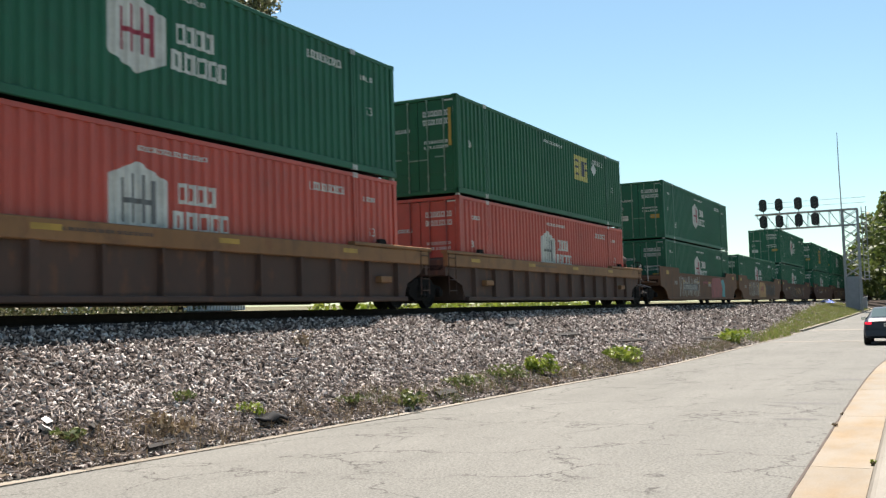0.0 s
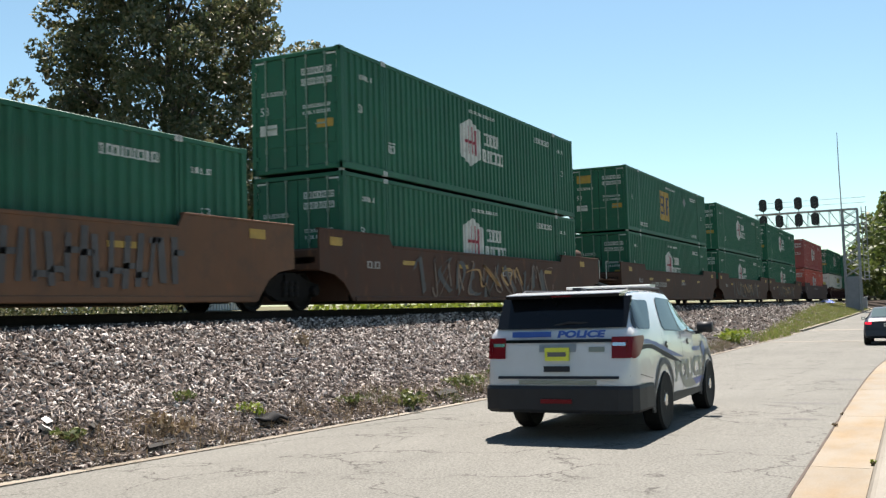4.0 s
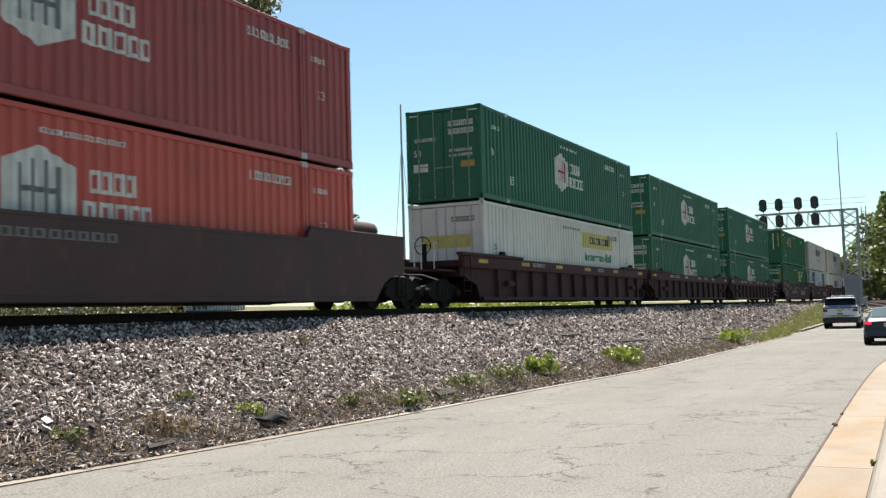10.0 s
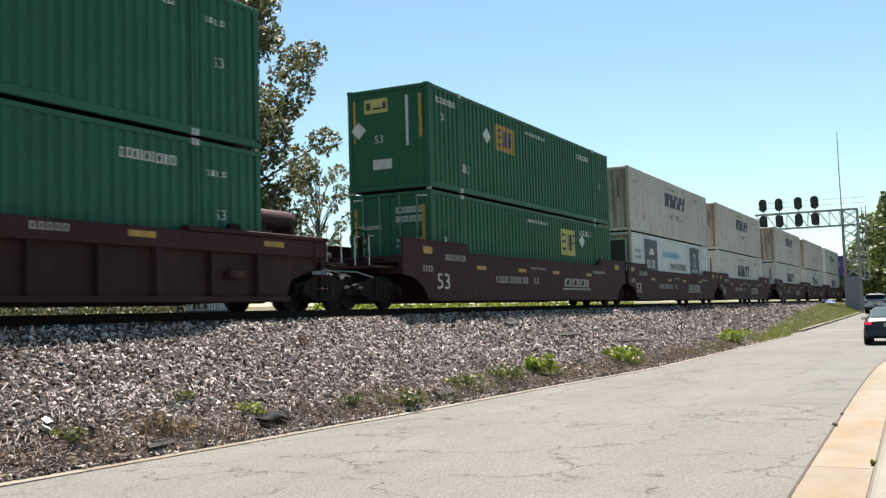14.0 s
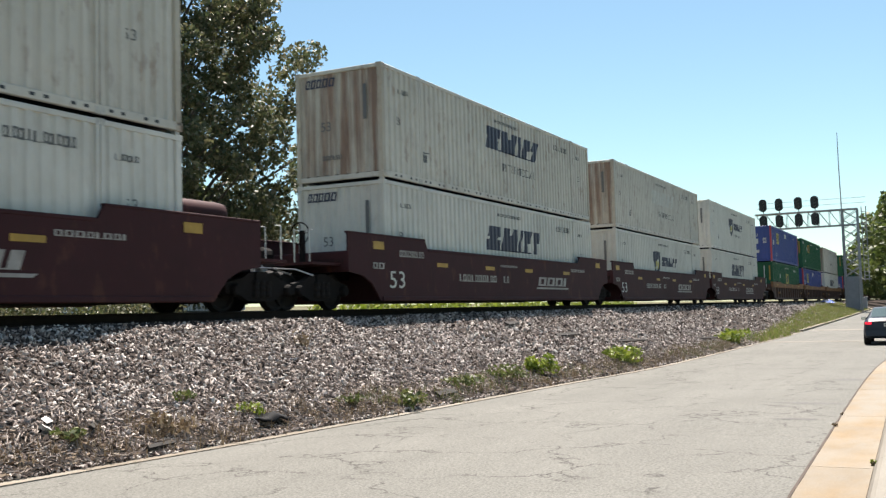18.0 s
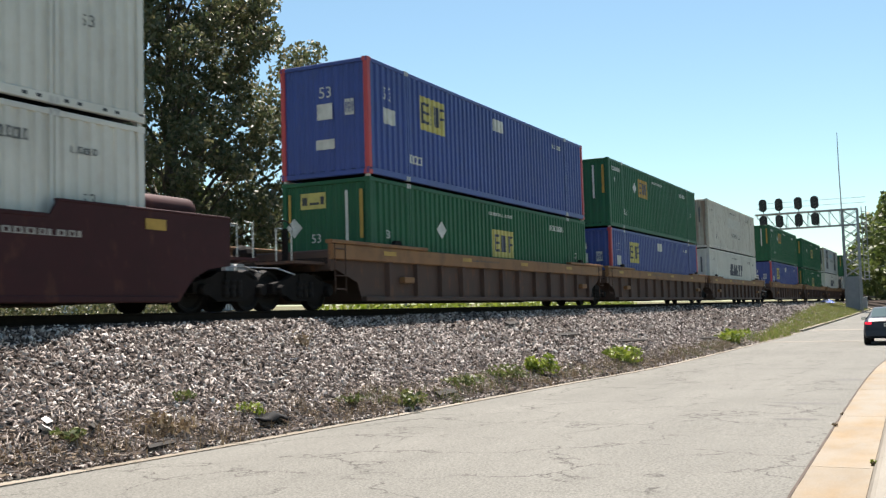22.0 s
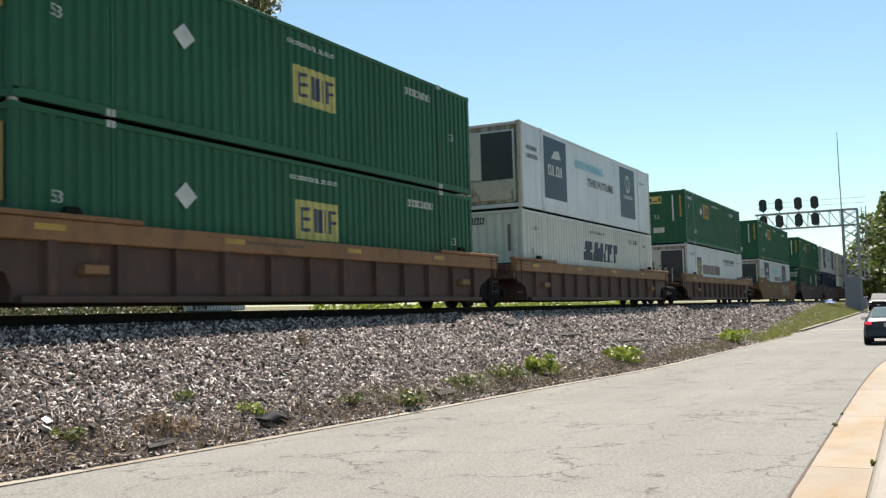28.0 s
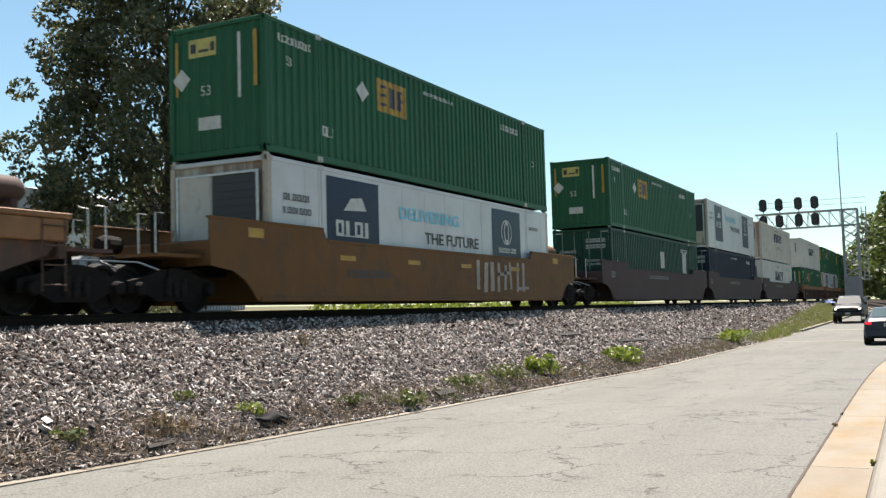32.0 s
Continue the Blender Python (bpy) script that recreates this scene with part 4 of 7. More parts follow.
def car_kind(kind, ends, extra=0):
    key = (kind, ends, extra)
    if key in CARS:
        return CARS[key]
    num = ("number_bar", INK_DIM, bars(2.8, 5.5, 0.80, 1.0, 10, 0.3, 7))
    small = ("small_bar", INK_DIM, bars(8.6, 9.4, 0.92, 1.06, 2, 0.2, 5) + bars(0.6, 1.3, 0.95, 1.12, 2, 0.4, 6))
    if kind == "tan":
        c = well_car("brown ribbed well car with a tan upper chord", "ribbed", CAR_RIBBED, CAR_TAN, ends,
                     [("reflector_stripe", INK_YELLOW, [rect(x, x + 0.6, 1.28, 1.38)]) for x in (0.2, 4.6, 8.9, 13.2)] + [("number_bar", INK_BLACK, bars(5.2, 7.2, 1.30, 1.35, 16, 0.5, 8))])
    elif kind == "maroon_ribbed":
        c = well_car("dark maroon ribbed well car with yellow reflectors", "ribbed", CAR_MAROON_DARK, CAR_MAROON, ends,
                     [*stripes(1.28), ("small_bar", INK_DIM, bars(3.3, 4.4, 1.28, 1.40, 6, 0.4, 9) + bars(10.2, 11.0, 1.28, 1.40, 5, 0.4, 10))])
    elif kind == "brown":
        m = [*stripes(1.08), small]
        if extra == 1:
            m += [("sprayed_ground", GRAF_PALE, graffiti(3, 1.7, 6.5, 0.3, 1.42, 14)), ("number_plate_ground", INK_BLACK, [rect(2.5, 5.9, 0.66, 1.0)]), ("number_bar", INK_DIM, bars(2.65, 5.75, 0.72, 0.94, 11, 0.3, 7)),
                  ("sprayed_patch", GRAF_RED, [([(9.4, 0.28), (12.2, 0.3), (12.5, 0.8), (12.1, 1.45), (9.7, 1.42), (9.3, 0.9)], [(0, 1, 2, 3, 4, 5)])]), ("sprayed_patch", GRAF_TEAL, [([(12.4, 0.35), (13.3, 0.3), (13.3, 1.1), (12.9, 1.38), (12.2, 1.3), (12.6, 0.8)], [(0, 1, 2, 3, 4, 5)])]),
                  ("sprayed_letters", GRAF_RED, graffiti(9, 7.2, 8.6, 0.95, 1.32, 4))]
        elif extra == 2:
            m += [("sprayed_letters", GRAF_PALE, graffiti(5, 2.2, 6.4, 0.35, 1.46, 15)), ("sprayed_patch", GRAF_OCHRE, [([(6.3, 0.3), (9.4, 0.32), (9.5, 0.9), (8.8, 1.4), (6.8, 1.42), (6.2, 0.9)], [(0, 1, 2, 3, 4, 5)])]), ("sprayed_letters", GRAF_DARK, graffiti(6, 9.5, 14.0, 0.4, 1.4, 15)), ("sprayed_letters", GRAF_RED, graffiti(8, 7.1, 8.5, 0.7, 1.2, 4))]
        elif extra == 3:
            m += [("sprayed_letters", GRAF_DARK, scrawl(16, 3.0, 12.8, 0.28, 1.32, 9, 0.09)), ("sprayed_letters", GRAF_DULL, scrawl(15, 3.2, 13.0, 0.3, 1.3, 11, 0.035)), ("sprayed_letters", GRAF_OCHRE, scrawl(17, 6.0, 11.0, 0.5, 1.2, 4, 0.05))]
        else:
            m += [num]
        c = well_car("rusty brown smooth-sided well car" + (" covered in sprayed lettering" if extra else " with white car number"), "smooth", CAR_RUST if extra in (1, 2) else CAR_BROWN, CAR_RUST if extra in (1, 2) else CAR_BROWN, ends, m)
    elif kind == "dark":
        c = well_car("dark grey-brown smooth-sided well car", "smooth", CAR_DARK, CAR_DARK, ends, [("number_bar", INK_GREY, bars(5.0, 8.5, 1.15, 1.3, 12, 0.3, 18)), ("small_bar", INK_GREY, bars(-0.9, -0.3, 1.1, 1.35, 3, 0.3, 19))])
    elif kind == "maroon":
        c = well_car("maroon smooth-sided well car with white and yellow markings", "smooth", CAR_MAROON, CAR_MAROON, ends,
                     [*stripes(1.08), ("size_mark", INK_WHITE, [words("53", -0.25, 0.5, 0.42, 0.8)]), ("number_bar", INK_DIM, bars(3.7, 6.3, 0.72, 0.92, 10, 0.3, 21) + bars(6.8, 7.25, 0.72, 0.92, 2, 0.3, 22)),
                      ("railway_logo_bar", INK_DIM, [rect(9.5, 12.6, 0.55, 0.61, 0.1)] + bars(9.7, 12.7, 0.66, 0.95, 4, 0.18, 23, 0.1)), ("small_bar", INK_DIM, bars(0.3, 1.6, 1.28, 1.44, 9, 0.3, 24) + bars(-1.0, -0.4, 0.95, 1.1, 2, 0.3, 25) + bars(6.6, 8.0, 1.2, 1.26, 9, 0.3, 26) + bars(13.0, 14.6, 1.2, 1.3, 8, 0.3, 27))])
    else:
        c = well_car("yellow ochre smooth-sided well car with pale sprayed lettering", "smooth", CAR_YELLOW, CAR_YELLOW, ends,
                     [("number_bar", INK_BLACK, bars(2.7, 4.6, 0.72, 0.9, 10, 0.3, 28)), ("sprayed_letters", GRAF_PALE, graffiti(33, 9.6, 13.6, 0.4, 1.4, 8)), *stripes(1.1)])
    CARS[key] = c
    return c


# unit by unit: far end of the container at the start, ends, car, lower and upper container
UNITS = [
    (21.9, "aa", "tan", 0, "hex_red", "hex_green"), (41.7, "ac", "tan", 0, "hex_red", "square_green_low"),
    (65.28, "ca", "brown", 1, "hex_green", "hex_green"), (85.0, "aa", "brown", 2, "hex_green", None), (104.7, "ac", "brown", 3, "hex_green", "hex_green"),
    (128.0, "ca", "brown", 0, "hex_green", "square_green_door"), (147.6, "aa", "brown", 3, "hex_green", "hex_green"), (166.9, "ac", "brown", 3, "hex_green", "hex_green"),
    (190.0, "cc", "dark", 0, "hex_red", "hex_dull"),
    (213.55, "ca", "maroon_ribbed", 0, "lemon_white", "hex_green"), (232.85, "aa", "maroon_ribbed", 0, "hex_green", "hex_green"), (252.13, "ac", "maroon_ribbed", 0, "hex_green", "hex_green"),
    (275.78, "ca", "maroon", 0, "square_green_low", "square_green"), (295.02, "aa", "maroon", 0, "cooler", "pale_top"), (314.22, "ac", "maroon", 0, "pale", "pale_top"),
    (337.67, "ca", "maroon", 0, "pale", "pale_top"), (357.21, "aa", "maroon", 0, "pale_shield", "pale_faded"), (376.57, "ac", "maroon", 0, "pale", "pale_shield"),
    (400.3, "ca", "tan", 0, "square_green_mid", "square_blue"), (419.8, "aa", "tan", 0, "square_blue", "square_green"), (439.3, "ac", "tan", 0, "pale", "pale_faded"),
    (462.9, "ca", "tan", 0, "square_blue", "square_green"), (483.0, "aa", "tan", 0, "square_green_mid", "square_green_mid"), (503.1, "ac", "tan", 0, "pale", "cooler"),
    (526.6, "cc", "tan", 0, "crested", "square_green"), (550.17, "cc", "yellow", 0, "cooler", "square_green"),
    (573.77, "ca", "dark", 0, "dark_green", "square_green"), (593.1, "aa", "dark", 0, "navy", "cooler"), (612.5, "ac", "dark", 0, "pale", "pale_top"),
    (636.1, "ca", "tan", 0, "square_green", "pale"), (655.5, "aa", "tan", 0, "cooler", "square_green"), (674.9, "ac", "tan", 0, "square_green", "square_green"),
]
RIDING = []


def build_train():
    used = set()

    def place(template, m):
        if template.name in used:
            return copy_thing(template, m)
        used.add(template.name)
        template.matrix_basis = m
        return template

    for far, ends, kind, extra, low, high in UNITS:
        x = far - CL
        for tpl, z in ((car_kind(kind, ends, extra), RAIL_Z), (KINDS[low], LOW), (KINDS[high] if high else None, HIGH)):
            if tpl is None:
                continue
            RIDING.append((place(tpl, pose(x, TRACK_Y, z)), x, z))


build_train()

# ---- ground, street and embankment ----
def lerp_table(x, table):
    if x <= table[0][0]:
        return table[0][1]
    for (a, u), (b, v) in zip(table, table[1:]):
        if x <= b:
            k = (x - a) / (b - a)
            return u + (v - u) * k
    return table[-1][1]


def street_left(x):
    return lerp_table(x, [(-60, 9.2), (0, 8.8), (6.5, 8.5), (10, 8.08), (14, 7.72), (20, 7.4), (24.7, 7.02), (28.4, 6.9), (41, 7.06), (63, 7.14), (80, 7.14), (105, 7.35), (140, 7.6)])


def street_right(x):
    return lerp_table(x, [(-12, 0.72), (8.6, 1.225), (12.3, 1.31), (16.9, 1.43), (19.8, 1.495), (23.1, 1.555), (26.8, 1.575), (30.3, 1.54), (36, 1.40), (44, 1.15), (60, 0.7), (130, 0.4)])


def street_z(x):
    return lerp_table(x, [(12, 0.1), (40, 0.0), (52, 0.0), (400, 2.96)])


CREST_Y, CREST_Z = 11.9, 1.66


def bank_z(x, y):
    """The height of the embankment's face."""
    toe = street_left(x) + 0.3
    k = (y - toe) / (CREST_Y - toe)
    zt = street_z(x) + 0.03
    return zt + (CREST_Z - zt) * min(max(k, 0.0), 1.0)


def ground_z(x, y):
    r, l = street_right(x), street_left(x)
    if y < r - 0.85:
        return street_z(x) + 0.1
    if y < l + 0.3:
        return street_z(x) - 0.12
    if y < CREST_Y:
        return bank_z(x, y) - 0.02
    if y < 15.3:
        return CREST_Z - 0.02
    if y < 17.5:
        return CREST_Z - 0.02 - 0.35 * (y - 15.3) / 2.2
    return 1.29 + min(0.035 * (y - 17.5), 1.6)


def soil_material():
    ma, nt, bs = shader("dry_soil_and_grass", 0.9)
    a = tex(nt, "Noise", 0.35, "Object", 8)
    b = tex(nt, "Noise", 7.0, "Object", 8)
    c = ramp(nt, a.outputs[0], [(0.35, (0.085, 0.082, 0.042)), (0.55, (0.108, 0.10, 0.058)), (0.72, (0.14, 0.118, 0.078))])
    c = blend(nt, 0.6, c, ramp(nt, b.outputs[0], [(0.3, 0.5), (0.7, 1.3)]), "MULTIPLY")
    nt.links.new(c, bs.inputs["Base Color"])
    bump(nt, bs, b.outputs[0], 0.6, 0.05)
    return ma


def asphalt_material():
    ma, nt, bs = shader("pale_worn_asphalt", 0.85)
    a = tex(nt, "Noise", 0.22, "Object", 6)
    g = tex(nt, "Noise", 38.0, "Object", 5)
    g2 = tex(nt, "Voronoi", 42.0, "Object")
    st = tex(nt, "Noise", 0.7, "Object", 7, (0.25, 1.6, 1.0))
    c = ramp(nt, a.outputs[0], [(0.3, (0.132, 0.129, 0.116)), (0.7, (0.157, 0.153, 0.138))])
    c = blend(nt, 0.75, c, ramp(nt, g.outputs[0], [(0.34, 0.55), (0.66, 1.38)]), "MULTIPLY")
    c = blend(nt, 0.35, c, ramp(nt, g2.outputs[0], [(0.0, 1.15), (0.6, 0.8)]), "MULTIPLY")
    c = blend(nt, 0.5, c, ramp(nt, st.outputs[0], [(0.35, 0.85), (0.65, 1.08)]), "MULTIPLY")
    # wandering cracks
    tc = nt.nodes.new("ShaderNodeTexCoord")
    wob = tex(nt, "Noise", 1.3, "Object", 6)
    mx = nt.nodes.new("ShaderNodeMix")
    mx.data_type, mx.blend_type = "RGBA", "LINEAR_LIGHT"
    mx.inputs["Factor"].default_value = 0.55
    nt.links.new(tc.outputs["Object"], mx.inputs["A"])
    nt.links.new(wob.outputs["Color"], mx.inputs["B"])
    vo = nt.nodes.new("ShaderNodeTexVoronoi")
    vo.feature = "DISTANCE_TO_EDGE"
    vo.inputs["Scale"].default_value = 0.62
    nt.links.new(mx.outputs["Result"], vo.inputs["Vector"])
    gate = tex(nt, "Noise", 0.9, "Object", 3)
    line = ramp(nt, vo.outputs["Distance"], [(0.0, 1.0), (0.013, 0.0)])
    line = blend(nt, 1.0, line, ramp(nt, gate.outputs[0], [(0.40, 0.0), (0.52, 0.95)]), "MULTIPLY")
    c = blend(nt, line, c, (0.036, 0.033, 0.03))
    nt.links.new(c, bs.inputs["Base Color"])
    bump(nt, bs, g2.outputs[0], 0.3, 0.006)
    return ma


def concrete(name, col):
    ma, nt, bs = shader(name, 0.85)
    oi = nt.nodes.new("ShaderNodeObjectInfo")
    a = tex(nt, "Noise", 1.6, "Object", 8)
    g = tex(nt, "Noise", 45.0, "Object", 4)
    c = blend(nt, 1.0, col, ramp(nt, a.outputs[0], [(0.3, 0.8), (0.7, 1.12)]), "MULTIPLY")
    pale = tex(nt, "Noise", 0.9, "Object", 4, (0.6, 1.6, 1.0))
    c = blend(nt, ramp(nt, pale.outputs[0], [(0.30, 0.05), (0.64, 0.85)]), c, (0.205, 0.19, 0.162))
    c = blend(nt, 0.5, c, ramp(nt, g.outputs[0], [(0.3, 0.8), (0.7, 1.15)]), "MULTIPLY")
    c = blend(nt, 1.0, c, ramp(nt, oi.outputs["Random"], [(0.0, 0.9), (1.0, 1.08)]), "MULTIPLY")
    nt.links.new(c, bs.inputs["Base Color"])
    bump(nt, bs, g.outputs[0], 0.25, 0.005)
    return ma


def stone_material():
    ma, nt, bs = shader("crushed_granite", 0.8)
    ge = nt.nodes.new("ShaderNodeNewGeometry")
    c = ramp(nt, ge.outputs["Random Per Island"], [(0.0, (0.04, 0.032, 0.029)), (0.3, (0.155, 0.125, 0.112)), (0.6, (0.35, 0.298, 0.27)), (0.85, (0.54, 0.485, 0.445)), (1.0, (0.69, 0.645, 0.60))])
    g = tex(nt, "Noise", 40.0, "Object", 5)
    c = blend(nt, 0.7, c, ramp(nt, g.outputs[0], [(0.3, 0.65), (0.7, 1.25)]), "MULTIPLY")
    big = tex(nt, "Noise", 0.45, "Object", 4)
    c = blend(nt, ramp(nt, big.outputs[0], [(0.45, 0.0), (0.7, 0.35)]), c, (0.11, 0.078, 0.064))
    nt.links.new(c, bs.inputs["Base Color"])
    bump(nt, bs, g.outputs[0], 0.4, 0.01)
    return ma


SOIL = soil_material()
ASPHALT = asphalt_material()
TAN_CONCRETE = concrete("tan_gutter_concrete", (0.205, 0.150, 0.092))
PALE_CONCRETE = concrete("pale_kerb_concrete", (0.19, 0.173, 0.148))
OLD_CONCRETE = concrete("dusty_edge_concrete", (0.20, 0.16, 0.12))
STONE = stone_material()
# bed under the stones coloured nearly black, so the gaps look deeply shaded
GAP_SHADE_GRIT = plain("gap_shade_ballast_grit", (0.035, 0.027, 0.023), 0.95, 0, 0.45, 9, 0.9, 22)
RAIL_STEEL = plain("rusty_rail_steel", (0.02, 0.015, 0.012), 0.85, 0.0, 0.3, 6)
RAIL_TOP = plain("polished_rail_head", (0.45, 0.44, 0.43), 0.25, 0.9, 0.1, 6)
TIE_WOOD = plain("creosoted_tie_wood", (0.055, 0.045, 0.038), 0.85, 0, 0.35, 5, 0.5, 18)


for dull in (SOIL, ASPHALT, TAN_CONCRETE, PALE_CONCRETE, OLD_CONCRETE, STONE, GAP_SHADE_GRIT, TIE_WOOD, RAIL_STEEL):
    dull.node_tree.nodes["Principled BSDF"].inputs["Specular IOR Level"].default_value = 0.1


def spread(a, b, first, grow):
    out, x, d = [a], a, first
    while x < b:
        x = min(x + d, b)
        out.append(x)
        d *= grow
    return out


def build_ground():
    xs = sorted(set([-v for v in spread(0, 3500, 8, 1.35)] + [v * 1.0 for v in spread(0, 150, 1.5, 1.0)] + spread(150, 3500, 8, 1.35)))
    ys = sorted(set([-v for v in spread(0.0, 3000, 0.6, 1.4)] + [0.25 * i for i in range(0, 75)] + [v for v in spread(18.75, 3000, 1.5, 1.35)]))
    v = [(x, y, ground_z(x, y)) for x in xs for y in ys]
    n = len(ys)
    f = [(i * n + j, (i + 1) * n + j, (i + 1) * n + j + 1, i * n + j + 1) for i in range(len(xs) - 1) for j in range(n - 1)]
    tagged(part("ground", Mesh().add(v, f), SOIL, None, "dry grassy ground beside the street and the railway"), category="ground", kind="structure")


def strip(xs, y0, y1, z, thick=0.16):
    """A long sheet of some thickness between two lines along x."""
    v, f = [], []
    for x in xs:
        a, b, h = y0(x), y1(x), z(x)
        v += [(x, a, h - thick), (x, a, h), (x, b, h), (x, b, h - thick)]
    for i in range(len(xs) - 1):
        for j in range(4):
            f.append((4 * i + j, 4 * i + 4 + j, 4 * i + 4 + (j + 1) % 4, 4 * i + (j + 1) % 4))
    f += [(3, 2, 1, 0), tuple(len(v) - 4 + k for k in range(4))]
    return Mesh().add(v, f)


def build_street():
    xs = [-60 + 2.0 * i for i in range(231)]
    road = part("road", strip(xs, street_right, street_left, street_z), ASPHALT, None, "pale worn asphalt street with fine cracks")
    tagged(road, category="road", kind="structure")
    patch = plain("dark_asphalt_patch", (0.085, 0.08, 0.075), 0.9, 0, 0.25, 6, 0.4, 60)
    for x, y, w, d in ((14.5, 1.9, 0.1, 0.35), (22.4, 1.82, 0.3, 0.4), (16.9, 1.96, 0.12, 0.55), (16.3, 2.3, 0.05, 0.3)):
        rnd = random.Random(int(x * 10))
        pts = [(x + w * math.cos(a) * rnd.uniform(0.6, 1.2), y + d * math.sin(a) * rnd.uniform(0.7, 1.1)) for a in [k * math.pi / 7 for k in range(14)]]
        part("asphalt_patch", Mesh().add([(p[0], max(p[1], street_right(p[0]) + 0.01), street_z(p[0]) + 0.003) for p in pts], [tuple(range(14))]), patch, road, "dark tar-patched crack")
    # pale worn bands across the far part of the street
    for x, d in ((45.0, 0.9), (60.0, 1.6)):
        part("asphalt_patch", strip([x, x + d], lambda q: street_right(q) + 0.8, lambda q: street_left(q) - 0.1, lambda q: street_z(q) + 0.004, 0.003), PALE_CONCRETE, road, "pale concrete band across the street")
    gut = new("gutter")
    tagged(gut, "tan stained concrete gutter along the street", "gutter", kind="structure")
    x = -13.2
    while x < 130:
        rr = [x + 0.006, x + 1.2, x + 2.35, x + 3.5, x + 4.694]
        part("slab", strip(rr, lambda q: street_right(q) - 0.575, lambda q: street_right(q) - 0.004, lambda q: street_z(q) + 0.008, 0.15), TAN_CONCRETE, gut)
        x += 4.7
    filler = plain("dark_joint_dirt", (0.05, 0.034, 0.025), 0.95, 0, 0.4, 3)
    part("joint_dirt", strip([-10 + 0.35 * i for i in range(400)], lambda q: street_right(q) - 0.012 - 0.006 * noise.noise((q * 1.7, 0, 0)), lambda q: street_right(q) + 0.014 + 0.012 * noise.noise((q * 2.3, 5, 0)), lambda q: street_z(q) + 0.013, 0.02), filler, gut, "dark dirt in the joint")
    kerb = new("kerb")
    tagged(kerb, "pale concrete kerb beside the gutter", "kerb", kind="structure")
    x = -13.2
    while x < 130:
        mb = Mesh()
        v = []
        for q in (x + 0.006, x + 2.344):
            r, z = street_right(q) - 0.579, street_z(q)
            v += [(q, r, z - 0.1), (q, r, z + 0.008), (q, r - 0.05, z + 0.10), (q, r - 0.09, z + 0.125), (q, r - 0.24, z + 0.13), (q, r - 0.24, z - 0.1)]
        mb.add(v, [(j, 6 + j, 6 + (j + 1) % 6, (j + 1) % 6) for j in range(6)] + [tuple(range(5, -1, -1)), tuple(range(6, 12))])
        part("kerb_stone", mb, PALE_CONCRETE, kerb)
        x += 2.35
    edge = new("street_edge")
    tagged(edge, "dusty concrete edge strip between street and ballast", "kerb", kind="structure")
    x = -10.0
    rnd = random.Random(5)
    while x < 130:
        w = rnd.uniform(2.2, 3.2)
        h = 0.012 if x < 58 else 0.11
        rr = [x + 0.01, x + w / 2, x + w - 0.01]
        part("edge_slab", strip(rr, lambda q: street_left(q) + 0.004, lambda q: street_left(q) + 0.28, lambda q: street_z(q) + h, 0.25), OLD_CONCRETE, edge)
        x += w


def rock_shapes(n, rnd):
    """A few angular stones, as vertex arrays on one face list."""
    t = (1 + 5 ** 0.5) / 2
    base = np.array([(-1, t, 0), (1, t, 0), (-1, -t, 0), (1, -t, 0), (0, -1, t), (0, 1, t), (0, -1, -t), (0, 1, -t), (t, 0, -1), (t, 0, 1), (-t, 0, -1), (-t, 0, 1)], float) / 1.9
    faces = np.array([(0, 11, 5), (0, 5, 1), (0, 1, 7), (0, 7, 10), (0, 10, 11), (1, 5, 9), (5, 11, 4), (11, 10, 2), (10, 7, 6), (7, 1, 8), (3, 9, 4), (3, 4, 2), (3, 2, 6), (3, 6, 8), (3, 8, 9), (4, 9, 5), (2, 4, 11), (6, 2, 10), (8, 6, 7), (9, 8, 1)])
    out = []
    for _ in range(n):
        v = base * rnd.uniform(0.62, 1.15, (12, 1)) * np.array([rnd.uniform(1.0, 2.1), rnd.uniform(0.5, 0.9), rnd.uniform(0.3, 0.65)])
        out.append(v)
    return out, faces


